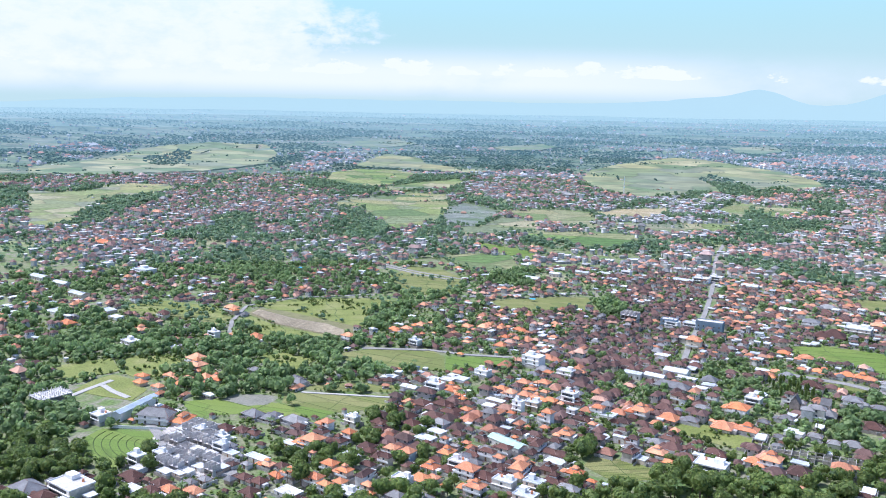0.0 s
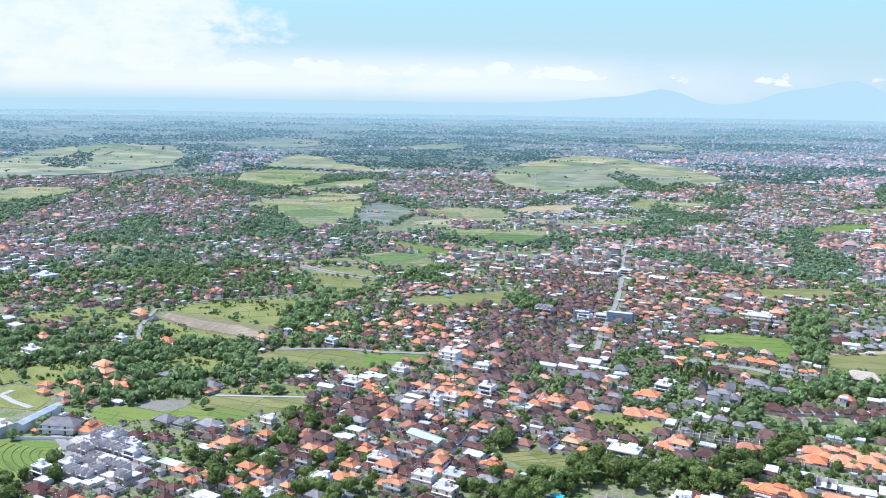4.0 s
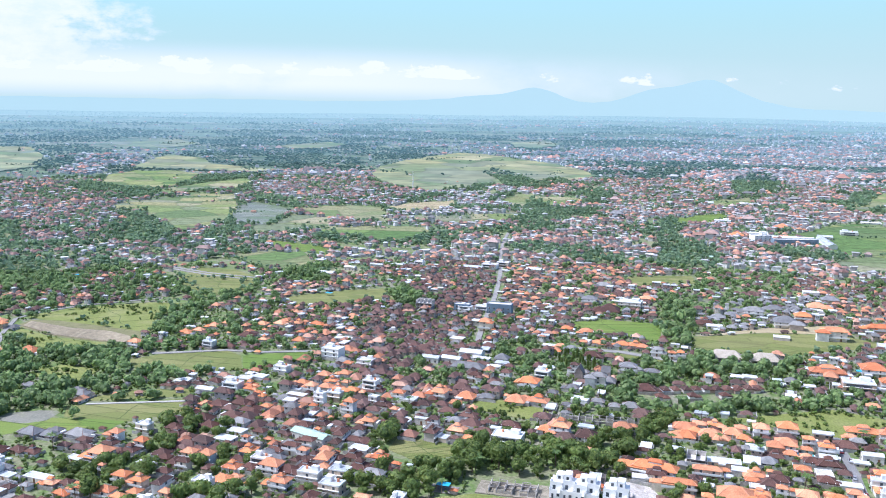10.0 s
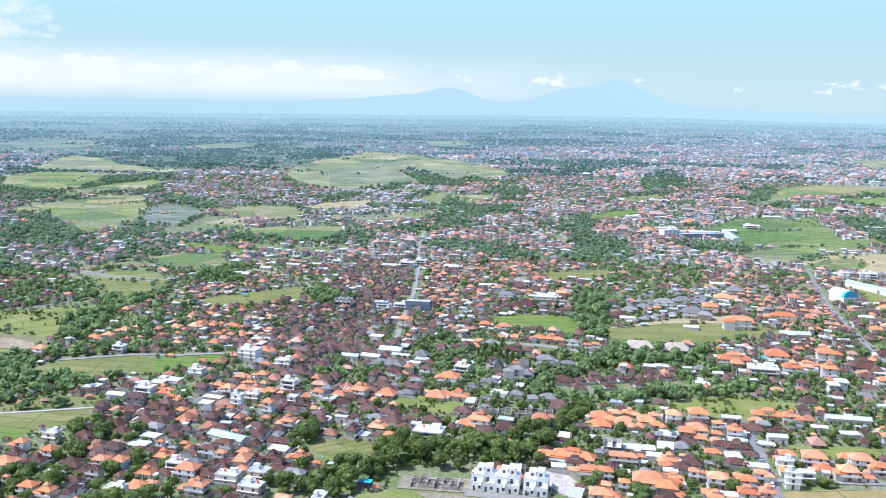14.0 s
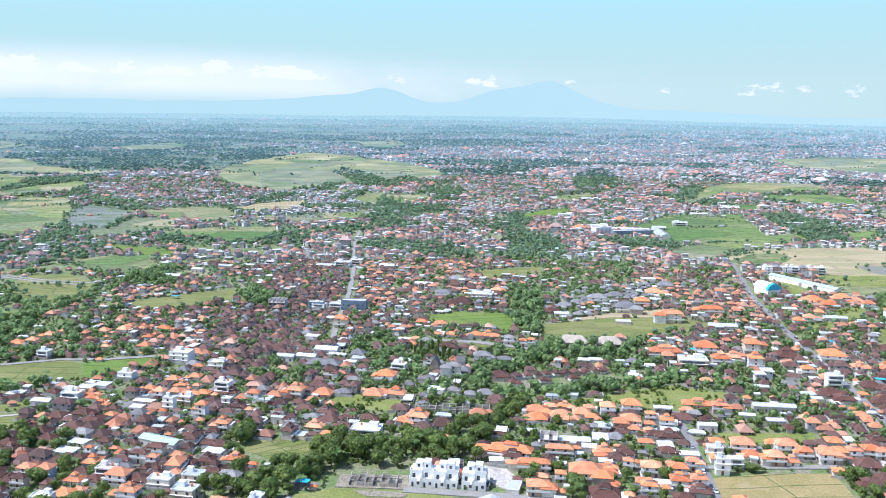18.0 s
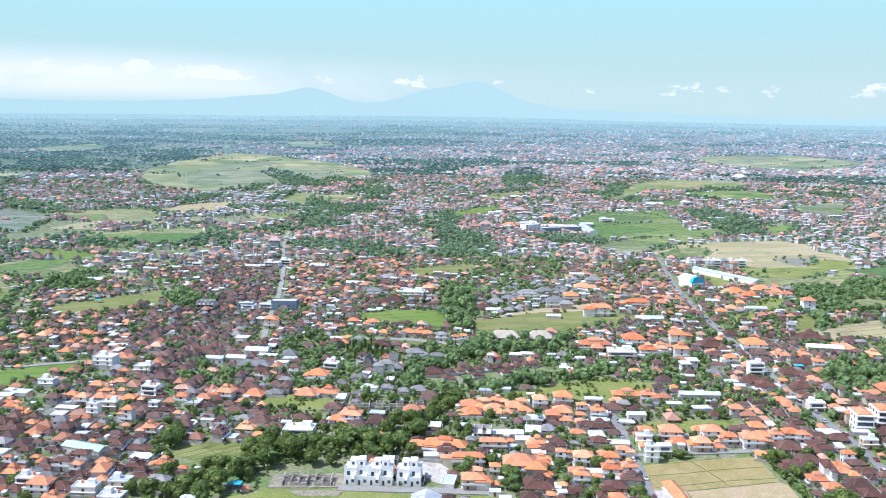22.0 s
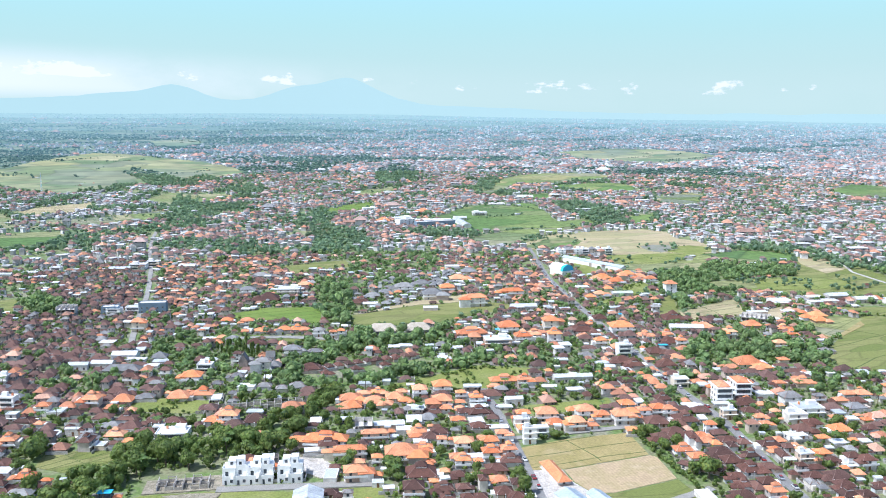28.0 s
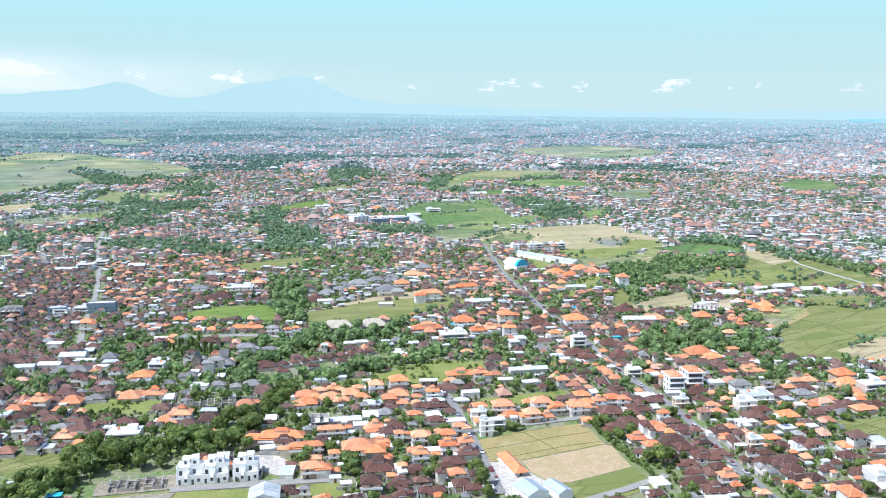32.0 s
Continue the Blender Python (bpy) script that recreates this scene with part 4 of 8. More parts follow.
zone('v', [(-942, 1004), (-989, 1130), (-1051, 1292), (-1131, 1517), (-1170, 1654), (-1208, 1852), (-1125, 1850), (-945, 1623), (-793, 1492), (-680, 1279), (-657, 1162), (-709, 1099), (-829, 1201), (-817, 1122), (-749, 976), (-767, 906), (-662, 762), (-681, 714), (-744, 685), (-950, 878), (-932, 919)])
zone('t', [(-964, 971), (-1047, 1117), (-1135, 1284), (-1140, 1368), (-1072, 1317), (-999, 1142), (-942, 1004), (-920, 937)])
zone('t', [(-808, 1110), (-821, 1189), (-762, 1149), (-688, 1037), (-668, 953), (-694, 940), (-650, 857), (-699, 910), (-752, 1006)])
zone('t', [(-636, 1275), (-583, 1199), (-534, 1147), (-500, 1084), (-518, 1057), (-572, 1128)])
zone('t', [(-1442, 2244), (-1503, 2510), (-1442, 2479), (-1312, 2222), (-1310, 2095)])
zone('v', [(-1373, 2293), (-1411, 2499), (-1381, 2643), (-1285, 2580), (-1170, 2310), (-1144, 2121), (-1169, 2008), (-1249, 2054)])
zone('m', [(-745, 1268), (-686, 1276), (-635, 1212), (-576, 975)])
zone('t', [(-635, 1212), (-664, 1341), (-585, 1203), (-541, 1164), (-504, 1099), (-477, 1030), (-491, 985), (-565, 1046)])
zone('t', [(-469, 1136), (-453, 1199), (-430, 1170), (-419, 1087), (-447, 1053)])
zone('m', [(-504, 1099), (-447, 1053), (-419, 1087), (-410, 910), (-453, 870), (-515, 939), (-491, 985)])
zone('t', [(-890, 1730), (-805, 1730), (-821, 1862), (-869, 2088), (-813, 2131), (-775, 2191), (-699, 2189), (-728, 2056), (-783, 1912), (-811, 1742), (-772, 1563), (-884, 1629), (-981, 1678), (-1082, 1853), (-996, 1815)])
zone('t', [(-983, 2960), (-915, 3002), (-782, 3039), (-723, 2601), (-756, 2369), (-859, 2530)])
zone('t', [(-571, 2906), (-533, 3143), (-436, 3207), (-419, 2938), (-503, 2748)])
zone('t', [(-177, 2332), (-154, 2459), (-84, 2345), (-34, 2134), (-44, 1950), (-83, 1946), (-119, 2125)])
zone('t', [(-38, 1494), (-27, 1719), (-4, 1608), (17, 1558), (45, 1441), (33, 1357), (-12, 1337), (-35, 1373)])
zone('t', [(78, 1769), (111, 1929), (147, 1904), (134, 1727), (96, 1664)])
zone('m', [(92, 1292), (143, 1370), (180, 1301), (179, 1205), (137, 1093), (110, 1115), (86, 1196)])
zone('t', [(165, 1286), (213, 1444), (199, 1257), (159, 1046), (144, 1094)])
zone('t', [(315, 2564), (428, 2760), (580, 2710), (557, 2524), (435, 2482), (325, 2388)])
zone('t', [(497, 2316), (615, 2490), (579, 2168), (495, 1946), (415, 1870), (434, 2083)])
zone('t', [(138, 1045), (186, 1176), (216, 1090), (199, 968), (154, 926), (125, 942)])
zone('v', [(-326, 3183), (1588, 3445), (983, 2112), (667, 1862), (647, 2029), (485, 1811), (291, 1785), (142, 1831), (126, 2204), (45, 2634), (-149, 3023)])
zone('v', [(-656, 2008), (-691, 2209), (-689, 2417), (-649, 2518), (-529, 2360), (-431, 2046), (-362, 1832), (-404, 1694), (-493, 1681), (-592, 1667), (-665, 1858)])
zone('v', [(-471, 1684), (-349, 1765), (-255, 1778), (-237, 1655), (-304, 1537), (-406, 1525)])
zone('v', [(-679, 1656), (-636, 1726), (-602, 1632), (-574, 1525), (-648, 1579)])
zone('v', [(125, 1763), (250, 1918), (327, 1858), (274, 1610), (183, 1398), (134, 1369), (93, 1446)])
zone('v', [(178, 1175), (214, 1304), (305, 1405), (356, 1321), (299, 1161), (223, 1126)])
zone('v', [(449, 1807), (485, 1811), (483, 1537), (392, 1326), (320, 1390), (339, 1567)])
zone('v', [(-263, 1324), (-206, 1436), (-150, 1461), (-93, 1486), (-89, 1417), (-161, 1382), (-234, 1367)])
zone('o', [(-328, 1294), (-306, 1358), (-282, 1270), (-292, 1217), (-308, 1215)])
zone('t', [(619, 1390), (676, 1404), (657, 1277), (655, 1214), (591, 1061), (558, 1085), (567, 1178), (585, 1302)])
zone('t', [(596, 851), (652, 872), (692, 828), (681, 768), (678, 697), (676, 631), (652, 608), (633, 672), (641, 756), (630, 821)])
zone('t', [(637, 1866), (715, 2007), (697, 1878), (586, 1645), (564, 1653)])
zone('v', [(583, 1031), (664, 1107), (747, 1246), (818, 1271), (1030, 1498), (1281, 1639), (1827, 1729), (668, 623), (647, 687), (667, 769), (658, 858), (609, 881), (603, 962)])
zone('v', [(1276, 3701), (3014, 2871), (1491, 1408), (1399, 1590), (1158, 1685), (1133, 2041), (772, 2168)])
zone('v', [(655, 1696), (749, 1795), (791, 1731), (736, 1611), (650, 1557), (603, 1559)])
zone('v', [(654, 1456), (736, 1529), (751, 1461), (794, 1364), (698, 1199), (670, 1302), (656, 1411)])
zone('n', [(139, 495), (194, 533), (228, 542), (252, 519), (240, 485), (207, 464), (173, 473), (135, 467)])
zone('t', [(320, 496), (343, 507), (317, 461), (299, 459)])
zone('n', [(368, 525), (414, 539), (425, 507), (432, 478), (401, 449), (359, 455), (342, 481)])
zone('t', [(257, 424), (286, 430), (265, 397), (247, 401)])
zone('t', [(348, 402), (363, 400), (340, 373), (328, 376)])
zone('t', [(52, 523), (68, 539), (94, 540), (73, 504), (62, 472), (46, 467)])
zone('t', [(71, 492), (94, 503), (141, 502), (139, 484), (115, 470), (80, 465)])
zone('t', [(98, 724), (123, 755), (126, 703), (103, 615), (90, 611)])
zone('t', [(-624, 854), (-591, 866), (-537, 862), (-460, 758), (-481, 721), (-547, 733)])
zone('t', [(-298, 599), (-318, 655), (-308, 694), (-289, 687), (-273, 636), (-268, 581), (-283, 577)])
zone('t', [(-379, 516), (-368, 534), (-328, 514), (-306, 479), (-330, 459), (-356, 477)])
zone('t', [(-328, 514), (-321, 540), (-289, 541), (-264, 504), (-255, 468), (-270, 452), (-294, 463)])
zone('t', [(-326, 436), (-309, 453), (-273, 451), (-260, 428), (-275, 412), (-301, 406)])
zone('b', [(-146, 513), (-98, 503), (-37, 425), (-66, 382), (-111, 379)])
zone('b', [(-206, 413), (-188, 437), (-115, 420), (-83, 389), (-106, 353), (-176, 348)])
zone('b', [(221, 330), (264, 323), (245, 274), (212, 268), (191, 275)])
zone('g', [(122, 695), (139, 739), (183, 779), (267, 818), (243, 725), (158, 668), (120, 656)])
zone('n', [(141, 925), (197, 959), (263, 994), (230, 836), (184, 784), (119, 769)])

# ---- houses that stand near ----
def one_window():
    g = Geo().box(-.62, .62, -.06, .03, -.72, .72)
    n = len(g.f)
    g.box(-.5, .5, -.08, -.03, -.6, .6)
    me = g.mesh("window", "frame", "pane")
    for i in range(n, len(g.f)):
        me.polygons[i].material_index = 1
    return me


WINDOW = one_window()
DOOR = Geo().box(-.55, .55, -.07, .03, 0, 2.1).mesh("door", "wood")
TANK = Geo().add([(.6 * math.cos(i * math.pi / 4), .6 * math.sin(i * math.pi / 4), z) for z in (0, 1.3) for i in range(8)] + [(0, 0, 1.6)],
                 [(i, (i + 1) % 8, 8 + (i + 1) % 8, 8 + i) for i in range(8)] + [(8 + i, 8 + (i + 1) % 8, 16) for i in range(8)]).mesh("water_tank", "orange")
PILLAR = Geo().box(-.16, .16, -.16, .16, 0, 2.4).mesh("pillar", "white")
TILES = {"o": ("orange", "ridge", "orange clay-tiled hipped roof"), "b": ("brown", "ridge_dark", "dark brown tiled hipped roof"), "g": ("grey", "ridge_dark", "grey shingled hipped roof")}
SHOW = {"o": "plastered house with an orange clay-tiled hipped roof", "b": "low compound house with a dark brown tiled roof",
        "g": "house with a grey shingled hipped roof", "w": "white modern house with a flat roof and parapet",
        "m": "shed with a pale sheet-metal gable roof", "e": "long workshop with a pale green metal roof", "c": "unfinished grey concrete frame of a building site"}
KIND = {"o": "house", "b": "house", "g": "house", "w": "house", "m": "shed", "e": "workshop", "c": "building site"}
NAME = {"o": "bungalow", "b": "compound_house", "g": "cottage", "w": "flat_roofed_house", "m": "shed", "e": "workshop", "c": "building_frame"}


def openings(rng, w, d, storeys, thing, high=2.7, base=.1, plain=False):
    """Windows on the front, the sides and the back, and a door."""
    for s in range(storeys):
        z = base + s * high + 1.2
        n = max(1, int(w / (6 if plain else 4.0)))
        for i in range(n):
            x = (i + .5) / n * w - w / 2
            if s == 0 and i == n // 2 and (not plain or storeys > 1):
                part("door", DOOR, thing, at=(x, -d / 2, base))
            elif s or i != n // 2:
                part("window", WINDOW, thing, at=(x, -d / 2, z))
        if plain:
            continue
        part("window", WINDOW, thing, at=(-w / 2, rng.uniform(-.2, .2) * d, z), turn=-math.pi / 2)
        if d > 6:
            part("window", WINDOW, thing, at=(w / 2, rng.uniform(-.2, .2) * d, z), turn=math.pi / 2)


def house(code, x, y, w, d, turn, group, plain=False):
    rng = random.Random(int(x * 31 + y * 17))
    kind, storeys = code[0], int(code[1])
    plain = plain or math.hypot(x, y) > 450
    distant = math.hypot(x, y) > 700
    HOUSES.append((x, y, w, d, turn))
    thing = tagged(new("villa" if kind == "o" and storeys > 1 else NAME[kind]), ("two-storey " if storeys == 2 else "tall " if storeys > 2 else "") + SHOW[kind], KIND[kind], group)
    thing.location, thing.rotation_euler = (x, y, 0), (0, 0, radians(turn))
    high = 2.7
    top = storeys * high - .45
    if kind in "obg":
        tile, cap, text = TILES[kind]
        bw, bd = w * .84, d * .84
        part("wall", Geo().box(-bw / 2, bw / 2, -bd / 2, bd / 2, 0, top).mesh("wall", "wall"), thing)
        rise = min(w, d) * rng.uniform(.26, .34)
        roof = part("roof", Geo().hip(w, d, top + .1, rise).mesh("roof", tile), thing, text)
        r = abs(w - d) / 2 + .15
        ends = [(-r, 0), (r, 0)] if w >= d else [(0, -r), (0, r)]
        z = top + .14 + rise
        hips = [((cx * w / 2, cy * d / 2, top + .15), int((cx if w >= d else cy) > 0)) for cx, cy in ((-1, -1), (1, -1), (1, 1), (-1, 1))]
        caps = None if distant else Geo().caps([(*ends[0], z), (*ends[1], z)], hips, .16)
        if caps:
            part("ridge_cap", caps.mesh("ridge_cap", cap), roof)
        if storeys > 1:
            part("balcony", Geo().box(-w / 2, w / 2, -d / 2 - .6, -bd / 2, high, high + .25).box(-w / 2, w / 2, -d / 2 - .6, -d / 2 - .5, high, high + 1.1).mesh("balcony", "white"), thing, "white balcony slab with parapet")
        elif not plain and w > 8 and rng.random() < .5:
            for i in (-1, 0, 1):
                part("pillar", PILLAR, thing, at=(i * w * .42, -d / 2 + .25, .2))
        if rng.random() < (.75 if kind == "b" else .5) and min(w, d) > 4.5:
            # a lower wing under its own hipped roof, pushed into the main one
            side, ww, wd = rng.choice((-1, 1)), w * rng.uniform(.5, .8), d * rng.uniform(.55, .85)
            ox, oy, wt_ = side * w * .45, -d * rng.uniform(.1, .42), max(1.9, top - rng.choice((.7, 1.0, 2.4)))
            wing = Geo().box(ox - ww * .4, ox + ww * .4, oy - wd * .4, oy + wd * .4, 0, wt_)
            part("wing", wing.mesh("wing", "wall"), thing)
            low = Geo().hip(ww, wd, wt_ + .1, min(ww, wd) * .3)
            low.v = [(a + ox, b + oy, c) for a, b, c in low.v]
            part("wing_roof", low.mesh("wing_roof", tile), thing, text)
        if not distant and kind in "ob" and min(w, d) > 5.5 and rng.random() < .34:
            # a smaller raised roof over the middle, on a low clerestory
            uw, ud = w * rng.uniform(.34, .46), d * rng.uniform(.36, .5)
            zt = top + .1 + rise * .62
            part("clerestory", Geo().box(-uw * .42, uw * .42, -ud * .42, ud * .42, zt, zt + .9).mesh("clerestory", "white"), thing)
            part("upper_roof", Geo().hip(uw, ud, zt + .95, min(uw, ud) * .42).mesh("upper_roof", tile), thing, text)
        if not distant and rng.random() < .3:
            # a flat-roofed annexe at the back or the side
            ax_, aw_ = rng.choice((-1, 1)) * w * .55, w * rng.uniform(.22, .36)
            part("annexe", Geo().box(ax_ - aw_ / 2, ax_ + aw_ / 2, -d * .3, d * rng.uniform(.1, .4), 0, max(2.2, top * rng.uniform(.7, .95))).mesh("annexe", "white" if rng.random() < .5 else "wall"), thing)
        if not plain and w > 8.5:
            part("plinth", Geo().box(-w / 2 + .2, w / 2 - .2, -d / 2 + .1, d / 2 - .2, 0, .25).mesh("plinth", "concrete"), thing)
        if not distant or storeys > 1:
            openings(rng, bw, bd, storeys, thing, high, plain=plain)
    elif kind == "w":
        part("wall", Geo().box(-w / 2, w / 2, -d / 2, d / 2, 0, top).mesh("wall", "white" if storeys > 2 else "wall"), thing)
        rim = Geo()
        for b in ((-w / 2 - .1, w / 2 + .1, -d / 2 - .1, -d / 2 + .15), (-w / 2 - .1, w / 2 + .1, d / 2 - .15, d / 2 + .1), (-w / 2 - .1, -w / 2 + .15, -d / 2 + .16, d / 2 - .16), (w / 2 - .15, w / 2 + .1, -d / 2 + .16, d / 2 - .16)):
            rim.box(*b, top, top + (.6 if storeys > 1 else .3))
        part("parapet", rim.mesh("parapet", "white"), thing)
        part("roof_deck", Geo().box(-w / 2 + .16, w / 2 - .16, -d / 2 + .16, d / 2 - .16, top, top + .12).mesh("roof_deck", rng.choice(["white_roof", "concrete", "white_roof"])), thing)
        if w > 6 and storeys > 1:
            sx = rng.choice((-1, 1)) * w * .22
            part("stair_head", Geo().box(sx - w * .16, sx + w * .16, d * .05, d * .38, top + .13, top + 2.3).mesh("stair_head", "white"), thing)
            if rng.random() < .4:
                part("water_tank", TANK, thing, "orange plastic water tank", at=(-sx, d * .25, top + .13))
        for s in range(1, storeys):
            part("ledge", Geo().box(-w / 2 - .35, w / 2 + .35, -d / 2 - .6, -d / 2, s * high + .2, s * high + .4).mesh("ledge", "white"), thing)
        if storeys > 1 and rng.random() < .6:
            for s in range(storeys):
                a = rng.uniform(.30, .44)
                part("glazing", Geo().box(-w * a, w * rng.uniform(.30, .44), -d / 2 - .05, -d / 2 + .02, s * high + .5, s * high + 2.0).mesh("glazing", "pane"), thing, "wide dark strip of glazing")
        else:
            openings(rng, w, d, storeys, thing, high, plain=plain)
    elif kind in "me":
        tile = "white_roof" if kind == "m" else "green_sheet"
        turned = d > w
        part("wall", Geo().box(-w * .48, w * .48, -d * .46, d * .46, 0, 3.6).mesh("wall", "concrete" if rng.random() < .5 else "wall"), thing)
        part("roof", Geo().gable(w, d, 3.7, min(w, d) * .17).mesh("roof", tile), thing, "ribbed pale metal roof")
        for e in (-1, 1):
            part("gable_end", Geo().add([(e * w * .48, -d * .46, 3.6), (e * w * .48, d * .46, 3.6), (e * w * .48, 0, 3.55 + min(w, d) * .16)], [(0, 1, 2) if e > 0 else (1, 0, 2)]).mesh("gable_end", "wall"), thing)
        ribs = Geo()
        n = int(w / 1.6)
        for i in range(n):
            q = (i + .5) / n * w - w / 2
            for s in (-1, 1):
                ribs.bar((q, s * d * .5, 3.73), (q, s * .1, 3.72 + min(w, d) * .17), .05)
        tagged(part("ribs", ribs.mesh("ribs", tile), thing), kind="stuff")
        openings(rng, w * .96, d * .92, 1, thing)
    else:
        nx, ny = max(2, int(w / 3.4)), max(2, int(d / 3.4))
        for s in range(storeys):
            if s:
                part("floor_slab", Geo().box(-w / 2, w / 2, -d / 2, d / 2, s * 3.0, s * 3.0 + .22).mesh("floor_slab", "concrete"), thing)
            for i in range(nx + 1):
                wall_x = -w / 2 + i * w / nx
                part("partition", Geo().box(wall_x - .1, wall_x + .1, -d / 2, d / 2, s * 3.0 + (.23 if s else 0), s * 3.0 + rng.choice((2.9, 2.9, 2.4))).mesh("partition", "concrete"), thing)
            part("back_wall", Geo().box(-w / 2 + .11, w / 2 - .11, d / 2 - .2, d / 2, s * 3.0 + (.23 if s else 0), s * 3.0 + 2.7).mesh("back_wall", "concrete"), thing)
        part("foundation", Geo().box(-w / 2 - 1, w / 2 + 1, -d / 2 - 1, d / 2 + 1, -.1, .26).mesh("foundation", "concrete"), thing)
    return thing


def quarter(group, rows):
    for row in rows:
        house(*row, group)

quarter('houses of the west quarter', [
    ("w2", -331.5, 347, 8.5, 8.0, -14),
    ("g2", -304, 359, 20.0, 10.5, 10),
    ("o1", -290, 364, 8.4, 14.0, 2),
    ("w1", -279, 352, 11.0, 4.6, -14),
    ("w2", -275, 310, 7.9, 5.6, -15),
    ("w2", -267, 317, 6.8, 4.5, -18),
])
quarter('houses of the west quarter', [
    ("b1", -265, 295, 10.4, 8.1, -14),
    ("b1", -248, 294, 8.3, 7.5, -18),
    ("w1", -247, 306, 6.2, 4.1, -17),
    ("b1", -284, 285, 7.9, 7.2, -12),
    ("b1", -272, 286, 8.3, 7.7, -16),
    ("w2", -280, 274, 17.5, 12.7, -15),
    ("g1", -298, 266, 16.2, 13.2, -17),
    ("w1", -256, 284, 8.8, 6.7, -14),
    ("b1", -247, 286, 8.0, 6.6, -13),
    ("o1", -240, 290, 8.5, 6.4, -16),
    ("o1", -229, 293, 9.0, 6.6, -17),
    ("g1", -236, 300, 6.0, 4.6, -16),
    ("g1", -232, 305, 6.4, 5.0, -18),
    ("g1", -233, 315, 5.6, 4.1, -16),
])
quarter('houses of the west quarter', [
    ("o1", -362, 417, 7.3, 5.8, -13),
    ("o1", -339, 404, 7.1, 5.6, -16),
    ("o1", -347, 425, 7.6, 5.5, -14),
    ("o1", -332, 423, 8.9, 6.5, -12),
    ("o1", -325, 431, 8.3, 7.1, -14),
    ("o1", -332, 413, 5.6, 4.7, -18),
    ("o2", -350, 456, 12.8, 10.4, -16),
    ("g1", -304, 456, 9.6, 6.5, -18),
    ("g1", -272, 452, 8.4, 6.9, -17),
    ("g1", -259, 386, 11.4, 9.0, -17),
    ("g1", -248, 390, 7.4, 6.0, -12),
    ("g1", -234, 388, 13.3, 9.7, -16),
    ("b1", -262, 363, 8.0, 7.1, -15),
    ("b1", -252, 364, 6.8, 6.1, -17),
])
quarter('houses of the west quarter', [
    ("b1", -244, 363, 6.6, 6.0, -13),
    ("g1", -245, 343, 7.3, 6.0, -18),
    ("g1", -256, 351, 5.0, 3.6, -17),
    ("o2", -213, 386, 6.9, 6.0, -14),
    ("o2", -195, 377, 6.7, 5.8, -16),
    ("w2", -204, 398, 7.6, 5.1, -15),
    ("b1", -227, 380, 7.2, 5.7, -16),
    ("b1", -212, 378, 8.1, 6.4, -18),
    ("o2", -208, 362, 11.3, 9.9, -14),
    ("b1", -198, 371, 8.9, 6.8, -17),
    ("b1", -181, 369, 8.7, 7.5, -12),
    ("w1", -219, 358, 7.7, 5.1, -16),
    ("w1", -224, 336, 13.0, 5.4, -14),
    ("w1", -184, 356, 8.2, 5.7, -15),
])
quarter('houses of the west quarter', [
    ("b1", -230, 324, 5.1, 4.7, -18),
    ("g1", -224, 327, 5.6, 4.2, -18),
    ("o1", -215, 331, 7.5, 5.6, -13),
    ("b1", -208, 332, 5.6, 5.2, -14),
    ("o2", -198, 324, 6.0, 5.1, -14),
    ("o1", -205, 322, 5.9, 4.7, -17),
    ("b1", -217, 314, 7.1, 6.4, -17),
    ("b1", -208, 313, 7.6, 6.4, -16),
    ("b1", -206, 302, 7.8, 7.1, -12),
    ("o2", -185, 338, 8.0, 6.3, -12),
    ("o2", -175, 334, 7.3, 6.1, -15),
    ("o2", -184, 322, 7.9, 6.0, -15),
    ("o2", -176, 317, 7.0, 5.2, -16),
    ("o2", -171, 322, 6.1, 5.4, -16),
])
quarter('houses of the west quarter', [
    ("o2", -199, 346, 3.2, 2.6, -12),
    ("w1", -190, 309, 11.3, 7.6, -17),
    ("w2", -164, 314, 9.5, 7.2, -13),
])
quarter('houses of the middle quarter', [
    ("o2", -158, 324, 5.8, 4.9, -16),
    ("o1", -156, 321, 4.8, 4.0, -13),
    ("o2", -150, 328, 8.6, 7.2, -14),
    ("g2", -142, 319, 8.7, 6.5, -16),
    ("w2", -147, 337, 8.3, 6.0, -13),
    ("o1", -141, 345, 9.9, 8.6, -16),
    ("o1", -142, 359, 8.4, 6.9, -14),
    ("g1", -132, 327, 8.0, 6.0, -18),
    ("b1", -190, 403, 8.2, 7.2, -16),
    ("b1", -185, 395, 7.7, 6.9, -15),
    ("b1", -180, 417, 10.6, 9.6, -14),
    ("b1", -173, 408, 9.3, 8.2, -16),
    ("b1", -190, 425, 7.7, 7.0, -14),
    ("o1", -188, 440, 7.6, 6.5, -16),
])
quarter('houses of the middle quarter', [
    ("b1", -181, 441, 10.0, 8.8, -13),
    ("b1", -157, 379, 9.4, 8.7, -12),
    ("w1", -158, 392, 10.1, 7.1, -15),
    ("b1", -149, 384, 6.4, 5.8, -17),
    ("o2", -166, 367, 7.7, 6.2, -12),
    ("o2", -157, 366, 7.5, 6.3, -14),
    ("b2", -164, 356, 6.5, 5.1, -14),
    ("w2", -184, 471, 10.4, 7.4, -13),
    ("w1", -176, 494, 10.9, 7.5, -14),
    ("w1", -183, 489, 9.1, 6.7, -14),
    ("o1", -175, 476, 8.1, 6.8, -14),
    ("b1", -169, 445, 10.4, 8.2, -18),
    ("b1", -160, 435, 10.7, 9.4, -15),
    ("o1", -153, 441, 6.3, 5.2, -17),
])
